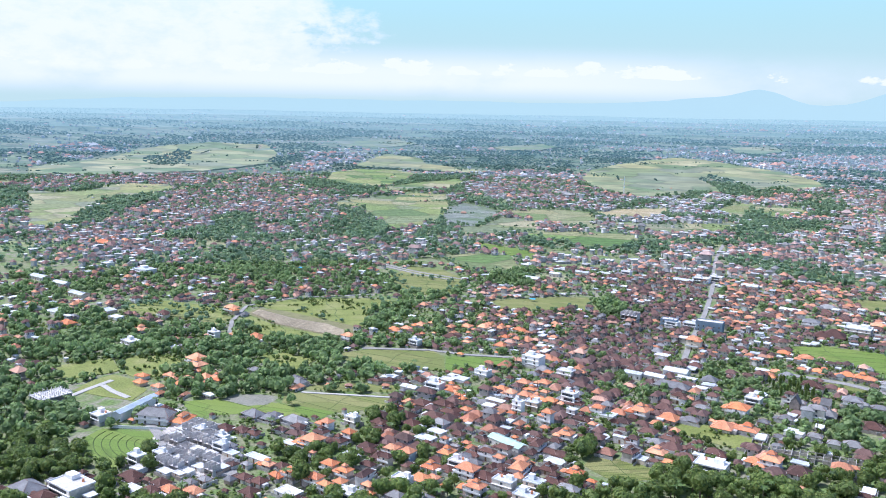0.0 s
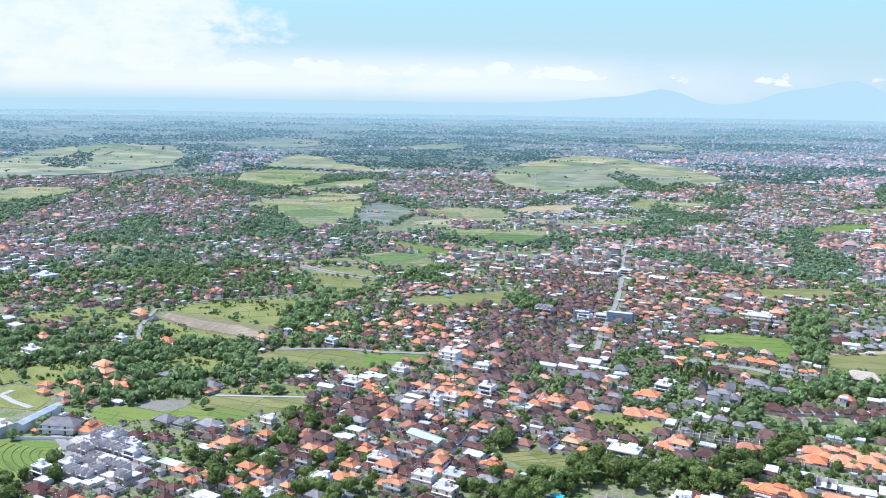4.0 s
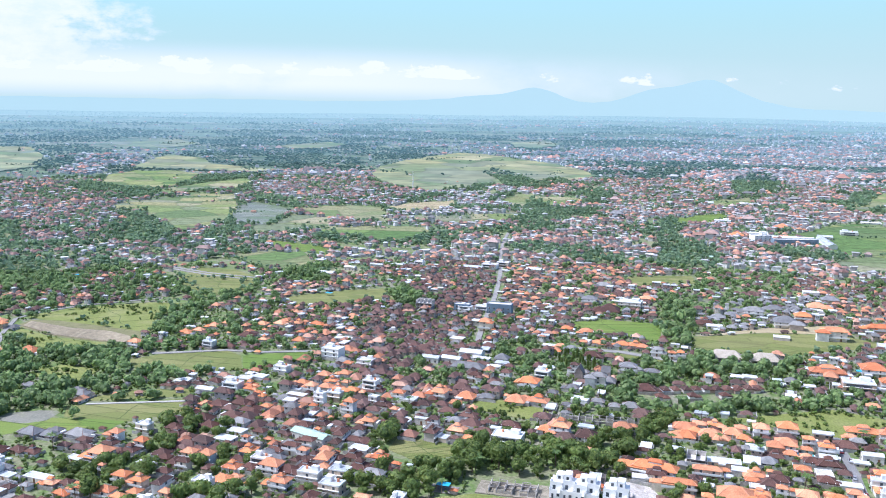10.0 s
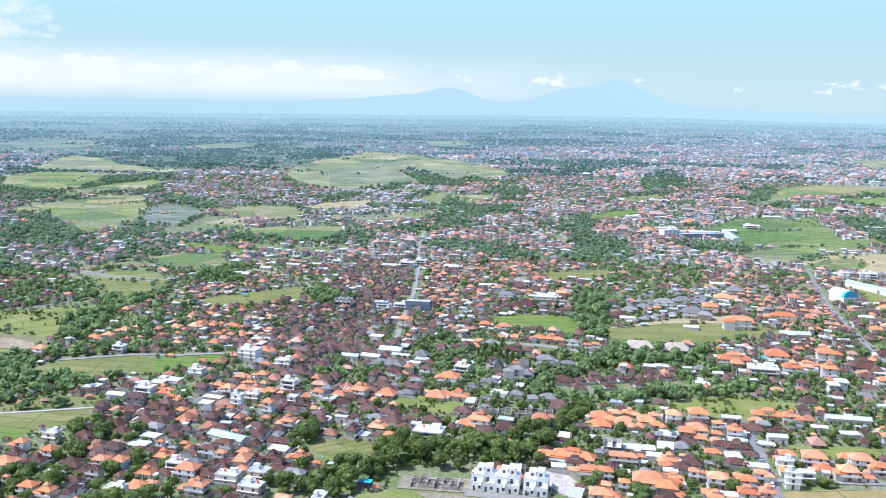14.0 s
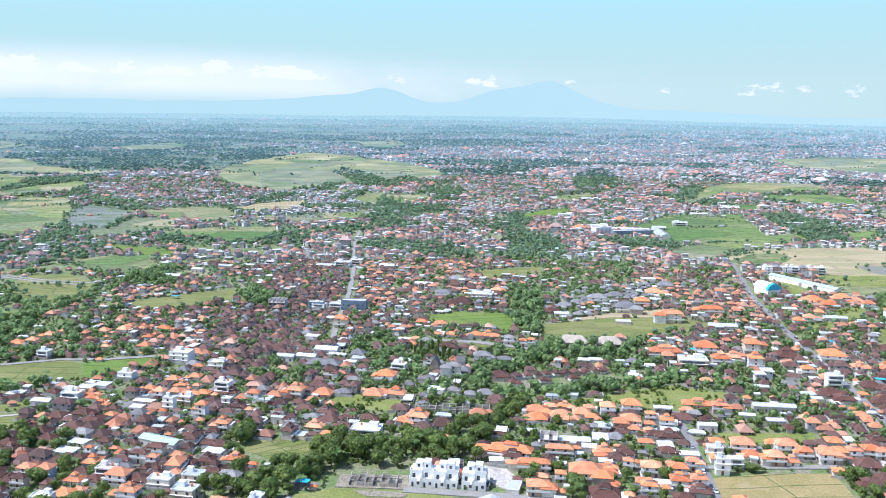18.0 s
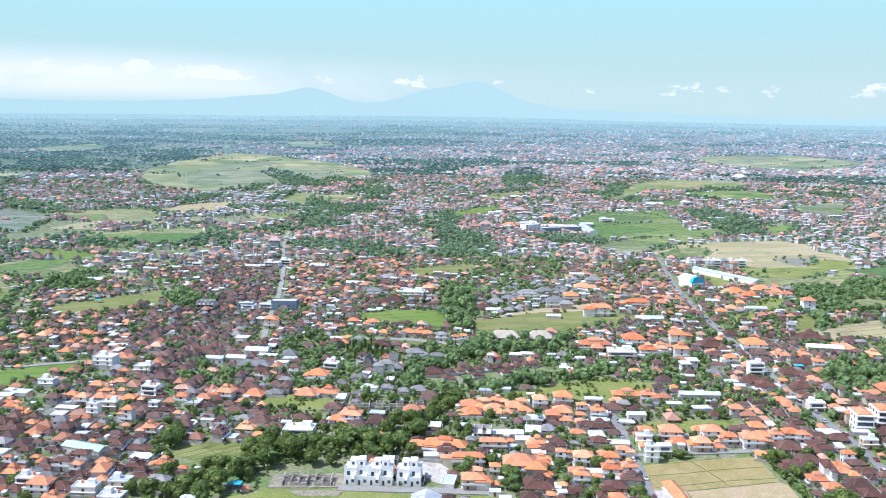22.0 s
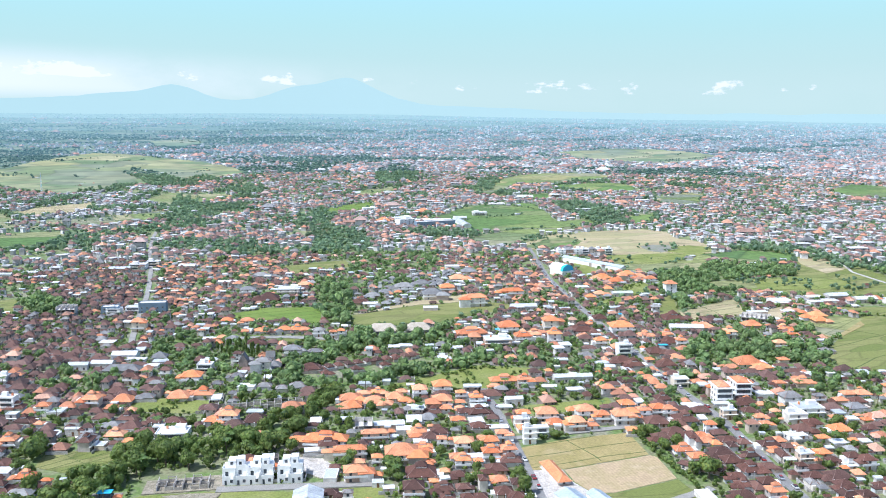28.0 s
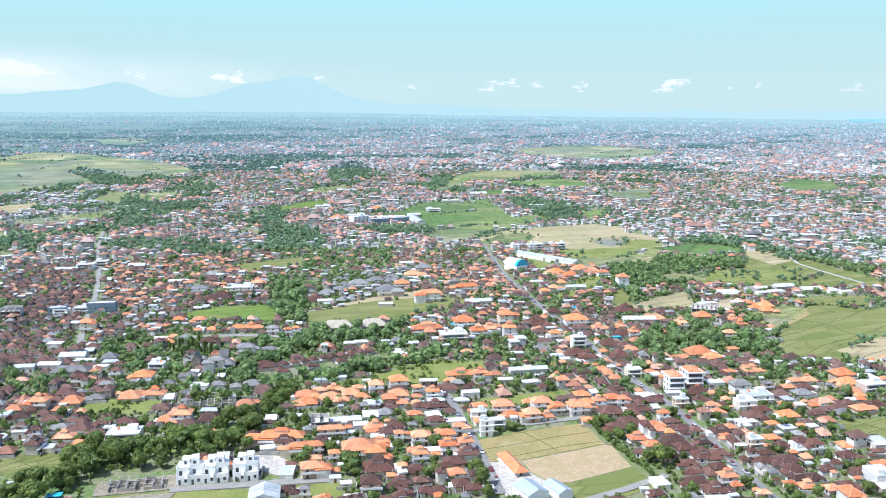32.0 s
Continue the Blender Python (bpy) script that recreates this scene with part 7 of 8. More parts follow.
def block_house(name, label, x, y, w, d, high, turn, mat):
    """A plain flat-roofed block with a parapet and rows of windows."""
    thing = tagged(new(name), label, "building", "plain blocks of the town")
    thing.location, thing.rotation_euler = (x, y, 0), (0, 0, radians(turn))
    part("wall", Geo().box(-w / 2, w / 2, -d / 2, d / 2, 0, high).mesh("wall", mat), thing)
    part("roof_deck", Geo().box(-w / 2 + .2, w / 2 - .2, -d / 2 + .2, d / 2 - .2, high, high + .1).mesh("roof_deck", "concrete"), thing)
    rim = Geo().box(-w / 2, w / 2, -d / 2, -d / 2 + .18, high, high + .7).box(-w / 2, w / 2, d / 2 - .18, d / 2, high, high + .7)
    part("parapet", rim.box(-w / 2, -w / 2 + .18, -d / 2 + .19, d / 2 - .19, high, high + .7).box(w / 2 - .18, w / 2, -d / 2 + .19, d / 2 - .19, high, high + .7).mesh("parapet", mat), thing)
    for s_ in range(int(high / 3)):
        for i in range(int(w / 4)):
            part("window", WINDOW, thing, at=((i + .5) * 4 - int(w / 4) * 2, -d / 2, 1.7 + 3 * s_))
    HOUSES.append((x, y, w, d, turn))


def steep_hall(x, y, w, d, high, turn):
    thing = tagged(new("steep_hall"), "tall grey hall with a steep dark gabled roof", "hall", "grey halls with steep gables")
    thing.location, thing.rotation_euler = (x, y, 0), (0, 0, radians(turn))
    part("wall", Geo().box(-w * .45, w * .45, -d * .44, d * .44, 0, high).mesh("wall", "yard_wall"), thing)
    part("roof", Geo().gable(w, d, high + .1, d * .75).mesh("roof", "grey"), thing, "steep dark grey roof")
    for e in (-1, 1):
        part("gable_end", Geo().add([(e * w * .45, -d * .44, high), (e * w * .45, d * .44, high), (e * w * .45, 0, high + d * .65)], [(0, 1, 2) if e > 0 else (1, 0, 2)]).mesh("gable_end", "yard_wall"), thing)
        part("window", WINDOW, thing, at=(e * w * .2, -d * .44, high * .55))
    part("ridge_cap", Geo().bar((-w / 2, 0, high + .2 + d * .75), (w / 2, 0, high + .2 + d * .75), .14).mesh("ridge_cap", "ridge_dark"), thing)
    part("door", DOOR, thing, at=(0, -d * .44, 0))
    HOUSES.append((x, y, w, d, turn))


steep_hall(24, 522, 7, 6, 5.5, 78)
steep_hall(34, 515, 7, 5, 4.6, 78)
steep_hall(41, 529, 6, 5, 4.2, -12)
arched_hall(345, 757, 14)
shop_block(273, 387, -14)
shop_block(288, 391, -14)
warehouse(149.5, 287, 12, 7, 97, "blue_sheet", "narrow warehouse under a grey-blue ribbed metal roof")
warehouse(138.6, 290, 13, 10, 97, "blue_sheet", "warehouse under a grey-blue ribbed metal roof")
warehouse(37, 321, 12, 12.5, 79, "white_roof", "white hall under a pale metal roof beside a lane")
site_edge = [(-283, 337), (-282, 356), (-264, 364), (-247, 348), (-226, 320), (-234, 310), (-258, 300), (-268, 316)]
site_rng = random.Random(5)
for i in range(-5, 6):
    for j in range(-6, 7):
        c_, s_ = math.cos(radians(-14)), math.sin(radians(-14))
        px_, py_ = -256 + i * 8.2 * c_ - j * 6.8 * s_ + site_rng.uniform(-.8, .8), 333 + i * 8.2 * s_ + j * 6.8 * c_ + site_rng.uniform(-.6, .6)
        if within(site_edge, np.array([px_]), np.array([py_]))[0] and site_rng.random() < .86:
            house(site_rng.choice(("c1", "c2", "c2", "w1", "w2", "c1")), px_, py_, site_rng.uniform(5.4, 7.4), site_rng.uniform(4.0, 5.6), -14 + site_rng.uniform(-4, 4), "half-built rooms of a building site")
villa_row(65, 503, 135, 517, 11)
house("o4", 397, 643, 11.5, 9.5, -10, "tall houses of the town")
house("w4", 286, 1160, 26, 13, 20, "tall houses of the town")
house("w3", -141, 545, 13, 9.5, -15, "tall houses of the town")
house("o3", -44, 638, 9.5, 9.5, -8, "tall houses of the town")
warehouse(397, 792, 84, 9, -69, "blue_sheet", "very long low shed under a grey-blue metal roof", "long sheds beside fields")
warehouse(369, 1156, 82, 12, 84, "white_roof", "very long hall under a white metal roof", "long sheds beside fields")
for i in range(7):
    q = i / 6
    house(("w3", "g3", "w3", "w3", "g3", "w3", "w3")[i], 391 + 54 * q, 860 - 7 * q, 8.4, 9.5, -7, "row of grey and white apartments")
block_house("hotel_block", "long plain blue-grey building with a flat roof", 324, 1140, 58, 12, 8.5, 7, "slate_blue")
block_house("blue_block", "blue-painted flat-roofed shop block", -36, 698, 21, 9, 8.0, -8, "slate_blue")
block_house("blue_block", "low blue-painted flat-roofed shop block", -68, 701, 13, 8, 6.0, -8, "slate_blue")
house("c3", -100, 702, 14, 9, -10, "tall houses of the town")
house("e1", 192, 1008, 9, 8, -10, "tall houses of the town")
thatched_hall(125, 581, 23, 11, -12)
thatched_hall(150, 577, 20, 11, -6)
white_terrace(22, 353, -11)
bare_rooms(-11, 355, 21, 8.5, -8, 6, 2, "roofless grey rooms of a building site on bare ground")
bare_rooms(30, 446, 48, 9, -6, 13, 2, "long row of roofless grey concrete rooms with columns")
hedge_room(-57, 381, 30, 7, -18)
hedge_room(-10, 358, 36, 26, -8)
hedge_room(10, 332, 84, 22, -8)
hedge_room(42, 362, 24, 18, -10)
hut(-234.6, 453, 20)
hut(-246, 449, 10)
hut(-213.5, 462, 15)
pool(130, 415, 9, 4.5, -12)
pool(174, 449, 8, 4.2, -10)
hedge_room(170, 322, 56, 74, 4)
hedge_room(99, 498, 80, 22, 11)
terrace_beds(46)
mast(-291, 1848, 42)
hedge_room(-362, 396, 56, 40, 0)
hedge_room(-354, 370, 44, 18, -12)
hedge_room(-327, 332, 9, 24, 0)
hedge_room(-302, 346, 30, 12, 17)
raw_block(-380, 360, 14.5, 19, 5.4, -17)
warehouse(-325, 367, 33, 6.2, 92, "blue_sheet", "long narrow concrete hall under a grey-blue metal roof", "long sheds beside fields")
garden_wall = tagged(new("garden_wall"), "low white plastered wall along a rice paddy", "wall")
garden_wall.location, garden_wall.rotation_euler = (-305.5, 346.8, 0), (0, 0, radians(17))
part("wall", Geo().box(-15, 15, -.12, .12, 0, 1.5).mesh("wall", "white"), garden_wall)
part("coping", Geo().box(-15.1, 15.1, -.2, .2, 1.5, 1.62).mesh("coping", "concrete"), garden_wall)
hedge_room(-352, 592, 115, 24, -17)
hedge_room(-330, 570, 60, 20, -17)
lean_to(316, 579, -12)
lean_to(-465, 788, -12)
lean_to(-42, 353, -12)
lean_to(299, 490, -12)
lean_to(207, 561, -12)
lean_to(-195, 743, -12)


for width, line in ROADS:
    if width not in (3.5, 4.6, 4.9):
        continue
    way = random.Random(int(line[0][0]))
    for (ax, ay), (bx, by) in zip(line, line[1:]):
        l = math.hypot(bx - ax, by - ay)
        s = way.uniform(5, 20)
        while s < l:
            px_, py_ = ax + (bx - ax) * s / l, ay + (by - ay) * s / l
            if math.hypot(px_, py_) < 870 and abs(math.degrees(math.atan2(px_, py_))) < 52:
                e = way.choice((-1, 1))
                car(px_ + (by - ay) / l * width * .22 * e, py_ - (bx - ax) / l * width * .22 * e, -math.degrees(math.atan2(bx - ax, by - ay)) + (180 if e < 0 else 0))
            s += way.uniform(9, 26) if width < 5 else way.uniform(18, 50)

# ---- the rest of the town, block by block ----
rs = np.random.RandomState(11)


def in_any(kind, x, y):
    hit = np.zeros(len(x), dtype=bool)
    for k, poly in ZONES:
        if k == kind:
            hit |= within(poly, x, y)
    return hit


def field_hit(x, y):
    hit = np.zeros(len(x), dtype=bool)
    for poly in FIELDS:
        hit |= within(poly, x, y)
    return hit


def road_hit(x, y, room):
    hit = np.zeros(len(x), dtype=bool)
    for width, line in ROADS:
        for (ax, ay), (bx, by) in zip(line, line[1:]):
            l2 = (bx - ax) ** 2 + (by - ay) ** 2
            q = np.clip(((x - ax) * (bx - ax) + (y - ay) * (by - ay)) / l2, 0, 1)
            hit |= np.hypot(x - ax - q * (bx - ax), y - ay - q * (by - ay)) < width / 2 + room
    return hit


def house_hit(x, y, room):
    hit = np.zeros(len(x), dtype=bool)
    for hx, hy, w, d, turn in HOUSES:
        c, s = math.cos(radians(turn)), math.sin(radians(turn))
        u, v = (x - hx) * c + (y - hy) * s, -(x - hx) * s + (y - hy) * c
        hit |= (np.abs(u) < w / 2 + room) & (np.abs(v) < d / 2 + room)
    return hit


def cells(step, r0, r1, jitter=.28, half=54):
    """Points on a jittered grid, turned with the streets, inside a sector of the plain."""
    n = int(r1 / step) + 2
    u, v = np.meshgrid(np.arange(-n, n + 1) * step, np.arange(-n, n + 1) * step)
    u = u.ravel() + rs.uniform(-jitter, jitter, u.size) * step
    v = v.ravel() + rs.uniform(-jitter, jitter, v.size) * step
    a = radians(-12)
    x, y = u * math.cos(a) - v * math.sin(a), u * math.sin(a) + v * math.cos(a)
    r = np.hypot(x, y)
    ok = (r > r0) & (r <= r1) & (np.abs(np.degrees(np.arctan2(x, y))) < half)
    return x[ok], y[ok]


def slow_noise(x, y, size, seed):
    return np.array([noise.noise((a / size, b / size, seed)) for a, b in zip(x, y)])


def block_houses(name, label, x, y, w, d, h, turn, pick, mats, wall_mat, kind="stuff", windows=False, wings=0.0):
    """Many small houses as one thing: their walls, and their roofs by colour. pick: 0 orange, 1 brown, 2 grey, 3 flat white."""
    if wings:
        # a lower wing pushed into one side of some of them
        m = rs.uniform(size=len(x)) < wings
        q, side = int(m.sum()), rs.choice((-1, 1), int(m.sum()))
        ox, oy = side * w[m] * rs.uniform(.3, .5, q), d[m] * rs.uniform(-.5, .5, q)
        c, s = np.cos(turn[m]), np.sin(turn[m])
        more = (x[m] + ox * c - oy * s, y[m] + ox * s + oy * c, w[m] * rs.uniform(.45, .75, q), d[m] * rs.uniform(.5, .9, q), np.maximum(1.6, h[m] - rs.uniform(.3, 1.0, q)), turn[m], np.where(rs.uniform(size=q) < .85, pick[m], rs.choice(4, q)))
        x, y, w, d, h, turn, pick = (np.concatenate(k) for k in zip((x, y, w, d, h, turn, pick), more))
    thing = tagged(new(name), label, "houses", "", kind)
    z = terrain(x, y)
    c, s = np.cos(turn), np.sin(turn)

    def place(lx, ly, lz):
        return np.stack([x[:, None] + lx * c[:, None] - ly * s[:, None], y[:, None] + lx * s[:, None] + ly * c[:, None], z[:, None] + lz], -1)

    sx, sy = np.array([-1, 1, 1, -1]) * .5, np.array([-1, -1, 1, 1]) * .5
    lx, ly = np.tile(sx, 2) * w[:, None] * .74, np.tile(sy, 2) * d[:, None] * .74
    lz = np.concatenate([np.zeros((len(x), 4)) - .5, np.repeat(h[:, None], 4, 1)], 1)
    v = place(lx, ly, lz).reshape(-1, 3)
    f = (np.array([(i, (i + 1) % 4, 4 + (i + 1) % 4, 4 + i) for i in range(4)])[None] + np.arange(len(x))[:, None, None] * 8).reshape(-1, 4)
    part("walls", fast_mesh("walls", v, f, wall_mat), thing)
    if windows:
        # two dark openings in each front and side wall
        lx, ly, lz = [], [], []
        low = np.maximum(h - 1.6, .3)
        for side in range(4):
            for q in (-.22, .24):
                for a, b in ((-.07, 0), (.07, 0), (.07, 1), (-.07, 1)):
                    along, out = q + a, .374
                    u = along if side % 2 == 0 else (out if side == 1 else -out)
                    v = (-out if side == 0 else out) if side % 2 == 0 else along
                    lx.append(u * w)
                    ly.append(v * d)
                    lz.append(low + b * .95)
        v = place(np.stack(lx, 1), np.stack(ly, 1), np.stack(lz, 1)).reshape(-1, 3)
        f = np.arange(len(v)).reshape(-1, 4)
        tagged(part("windows", fast_mesh("windows", v, f, "pane"), thing), kind="stuff")
    for k, mat in enumerate(mats):
        m = pick == k
        if not m.any():
            continue
        q = int(m.sum())
        if k < 3:
            r = np.maximum(0, w - d)[m] / 2 + .2
            rise = np.minimum(w, d)[m] * .36
            lx = np.concatenate([sx * w[m][:, None], -r[:, None], r[:, None]], 1)
            ly = np.concatenate([sy * d[m][:, None], np.zeros((q, 2))], 1)
            lz = np.concatenate([np.repeat(h[m][:, None], 4, 1), np.repeat((h[m] + rise)[:, None], 2, 1)], 1)
            tris = np.array([(0, 1, 5), (0, 5, 4), (1, 2, 5), (2, 3, 4), (2, 4, 5), (3, 0, 4)])
            size = 6
        else:
            lx = np.tile(sx, 2) * w[m][:, None] * .94
            ly = np.tile(sy, 2) * d[m][:, None] * .94
            lz = np.concatenate([np.repeat(h[m][:, None], 4, 1) - .3, np.repeat(h[m][:, None], 4, 1) + .35], 1)
            tris = np.array([(4, 5, 6), (4, 6, 7)] + [t for i in range(4) for t in ((i, (i + 1) % 4, 4 + (i + 1) % 4), (i, 4 + (i + 1) % 4, 4 + i))])
            size = 8
        xs, ys, zs, cs, ss = x[m], y[m], z[m], c[m], s[m]
        v = np.stack([xs[:, None] + lx * cs[:, None] - ly * ss[:, None], ys[:, None] + lx * ss[:, None] + ly * cs[:, None], zs[:, None] + lz], -1).reshape(-1, 3)
        f = (tris[None] + np.arange(q)[:, None, None] * size).reshape(-1, 3)
        part("roofs", fast_mesh("roofs", v, f, mat), thing)
    return thing


def crown_shape(seed, clumps, cards, size, core=2):
    """A crown of radius about 1 round (0, 0, 1): a few dark lumps with many small tilted leaf sprays on them. Returns corners and triangles."""
    q = np.random.RandomState(seed)
    verts, tris = [], []
    lumps = []
    for i in range(clumps):
        a = q.uniform(0, 2 * math.pi)
        rad = q.uniform(0, .55) if i else 0
        lumps.append((math.cos(a) * rad, math.sin(a) * rad, q.uniform(.75, 1.25), q.uniform(.36, .58)))
    bm = bmesh.new()
    bmesh.ops.create_icosphere(bm, subdivisions=core, radius=1)
    base = np.array([v.co[:] for v in bm.verts])
    bt = np.array([[v.index for v in f.verts] for f in bm.faces])
    bm.free()
    for x, y, z, r in lumps:
        k = sum(len(v) for v in verts)
        wob = 1 + q.uniform(-.22, .16, (len(base), 1))
        verts.append(base * wob * r * np.array([1, 1, .8]) * .92 + np.array([x, y, z]))
        tris.append(bt + k)
    for i in range(cards):
        x, y, z, r = lumps[q.randint(len(lumps))]
        n = q.normal(size=3)
        n[2] = n[2] * .8 + .25
        n /= np.linalg.norm(n)
        c = np.array([x, y, z]) + n * r * np.array([1, 1, .82]) * q.uniform(.85, 1.12)
        u = np.cross(n, q.normal(size=3))
        u /= np.linalg.norm(u)
        w = np.cross(n, u)
        s = size * q.uniform(.6, 1.3)
        k = sum(len(v) for v in verts)
        verts.append(np.array([c - u * s, c - w * s * .6 + n * s * .25, c + u * s + n * s * .1, c + w * s * .7 - n * s * .2]))
        tris.append(np.array([(0, 1, 2), (0, 2, 3)]) + k)
    return np.concatenate(verts), np.concatenate(tris)


def grove(name, label, x, y, radius, mat, shapes, kind="stuff", tall_by=1.0):
    """Many trees as one thing."""
    thing = tagged(new(name), label, "trees", "", kind)
    z = terrain(x, y)
    which = rs.randint(len(shapes), size=len(x))
    for k, (sv, st) in enumerate(shapes):
        m = which == k
        q = int(m.sum())
        if not q:
            continue
        a, r = rs.uniform(0, 2 * math.pi, q), radius[m]
        tall = r * rs.uniform(.85, 1.25, q) * tall_by
        c, s = np.cos(a), np.sin(a)
        v = np.stack([x[m][:, None] + (sv[:, 0] * c[:, None] - sv[:, 1] * s[:, None]) * r[:, None],
                      y[m][:, None] + (sv[:, 0] * s[:, None] + sv[:, 1] * c[:, None]) * r[:, None],
                      z[m][:, None] + (sv[:, 2] - .25) * tall[:, None]], -1).reshape(-1, 3)
        f = (st[None] + np.arange(q)[:, None, None] * len(sv)).reshape(-1, 3)
        part("crowns", fast_mesh("crowns", v, f, mat), thing)
    return thing


# middle distance
x, y = (np.concatenate(q) for q in zip(cells(8.3, 305, 590), cells(7.1, 590, 950, .34)))
free = ~(field_hit(x, y) | road_hit(x, y, 1.8) | house_hit(x, y, 2.4))
x, y = x[free], y[free]
r = np.hypot(x, y)
tree_zone, mixed, brown = in_any("t", x, y) | in_any("c", x, y), in_any("m", x, y), in_any("b", x, y)
chance = np.where(r < 460, .66, np.where(r < 610, .72, .74))
chance = np.where(brown, .86, chance)
chance = np.where(mixed, .3, chance)
west_side = np.degrees(np.arctan2(x, y))
chance = np.where((west_side < -18) & ~brown, np.where(r < 650, .30, .42), chance)
chance = np.where((west_side < -29) & (r < 760), .18, chance)
clump = slow_noise(x, y, 30, 5.5)
chance = np.where((clump > .16) & ~brown & ~in_any("o", x, y), chance * .25, chance)
chance = np.where(in_any("n", x, y), .30, chance)
chance = np.where(tree_zone, .0, chance)
built = rs.uniform(size=len(x)) < chance
hx, hy = x[built], y[built]
n = len(hx)
w = rs.uniform(5.4, 10.4, n) * np.where(np.hypot(hx, hy) > 590, .76, 1.0)
d = w * rs.uniform(.52, .9, n)
h = np.where(rs.uniform(size=n) < .16, 4.4, 1.6) + rs.uniform(0, .5, n)
turn = np.radians(-12 + rs.uniform(-6, 6, n)) + (rs.uniform(size=n) < .4) * math.pi / 2
u = rs.uniform(size=n)
bz = brown[built]
oz = in_any("o", hx, hy)
west = hx < -40
distant = np.hypot(hx, hy) > 590
orange = np.where(oz, np.where(distant, .56, .74), np.where(bz, .10, np.where((hx > 60) & (np.degrees(np.arctan2(hx, hy)) > 27), .31, np.where(distant, .20, .25))))
dark = np.where(oz, np.where(distant, .30, .16), np.where(bz, .79, np.where(distant, .55, np.where(hx > 60, .46, .52))))
greys = in_any("g", hx, hy)
orange, dark = np.where(greys, .08, orange), np.where(greys, .12, dark)
pick = np.where(u < orange, 0, np.where(u < orange + dark, 1, np.where(u < orange + dark + np.where(greys, .5, .07), 2, 3)))
MID = (hx, hy, np.maximum(w, d))
# the nearest of them are built one by one
nearest = np.argsort(np.hypot(hx, hy))[:190]
for i in nearest:
    house("obgw"[pick[i]] + ("2" if h[i] > 4 else "1"), float(hx[i]), float(hy[i]), float(w[i]), float(d[i]), float(np.degrees(turn[i])), "houses packed between the lanes", True)
far = np.ones(n, dtype=bool)
far[nearest] = False
# paved yards and their walls
yv, yf, wv, wf = [], [], [], []
dirs = np.array([(-1, -1), (1, -1), (1, 1), (-1, 1)])
spots = [(a, b, c, e, float(np.degrees(q))) for a, b, c, e, q in zip(hx, hy, w, d, turn)] + [q for q in HOUSES if q[3] < 14 and q[2] < 14]
gx, gy = np.array([q[0] for q in spots]), np.array([q[1] for q in spots])
clear = ~(field_hit(gx, gy) | road_hit(gx, gy, 6))
for (a, b, c, e, q), free in zip(spots, clear):
    if not free or math.hypot(a, b) > 850:
        continue
    k, s = math.cos(radians(q)), math.sin(radians(q))
    u, v = c / 2 + rs.uniform(.4, 2.0), e / 2 + rs.uniform(.4, 2.0)
    ring_ = [(a + i * u * k - j * v * s, b + i * u * s + j * v * k) for i, j in dirs]
    z = .05 + rs.uniform(0, .06)
    m = len(yv)
    yv += [(*p, z) for p in ring_]
    yf.append((m, m + 1, m + 2, m + 3))
    if math.hypot(a, b) < 640 and rs.uniform() < .55:
        for side in range(rs.randint(1, 4)):
            (x0, y0), (x1, y1) = ring_[side], ring_[(side + 1) % 4]
            l = math.hypot(x1 - x0, y1 - y0)
            ox, oy = (y1 - y0) / l * .09, -(x1 - x0) / l * .09
            m = len(wv)
            top = rs.uniform(1.3, 2.1)
            wv += [(x0 - ox, y0 - oy, 0), (x0 + ox, y0 + oy, 0), (x1 + ox, y1 + oy, 0), (x1 - ox, y1 - oy, 0)]
            wv += [(x, y, top) for x, y, _ in wv[-4:]]
            wf += [(m + i, m + (i + 1) % 4, m + 4 + (i + 1) % 4, m + 4 + i) for i in range(4)] + [(m + 4, m + 5, m + 6, m + 7)]
tagged(new("paved_yards", fast_mesh("paved_yards", yv, yf, "yard")), "small paved and bare yards round the houses", "yard", "", "structure")
tagged(new("yard_walls", fast_mesh("yard_walls", wv, wf, "yard_wall")), "low grey and pale walls between the yards", "wall", "", "structure")
hx, hy, w, d, h, turn, pick = (q[far] for q in (hx, hy, w, d, h, turn, pick))
block_houses("town_houses", "dense low houses with orange, brown and pale roofs", hx, hy, w, d, h, turn, pick, ["muted_orange", "hazed_brown", "grey", "white_roof"], "town_wall", windows=True, wings=.55)

# small outbuildings squeezed between the nearer houses
x, y = cells(7.2, 305, 640, .4)
ok = ~(field_hit(x, y) | road_hit(x, y, 1.6) | house_hit(x, y, 1.2) | in_any("t", x, y) | in_any("c", x, y) | in_any("n", x, y))
for a, b, c in zip(*MID):
    ok &= (np.abs(x - a) > c * .5 + 2.2) | (np.abs(y - b) > c * .5 + 2.2)
ok &= rs.uniform(size=len(x)) < np.where(np.degrees(np.arctan2(x, y)) < -24, .12, .5)
x, y = x[ok], y[ok]
n = len(x)
w = rs.uniform(2.8, 5.6, n)
block_houses("outbuildings", "small outbuildings and lean-tos between the houses", x, y, w, w * rs.uniform(.6, 1, n), rs.uniform(1.7, 2.6, n), np.radians(-12 + rs.uniform(-8, 8, n)), rs.choice(4, n, p=[.24, .40, .12, .24]), ["orange", "brown", "grey", "white_roof"], "town_wall")
MID = tuple(np.concatenate(q) for q in zip(MID, (x, y, w)))

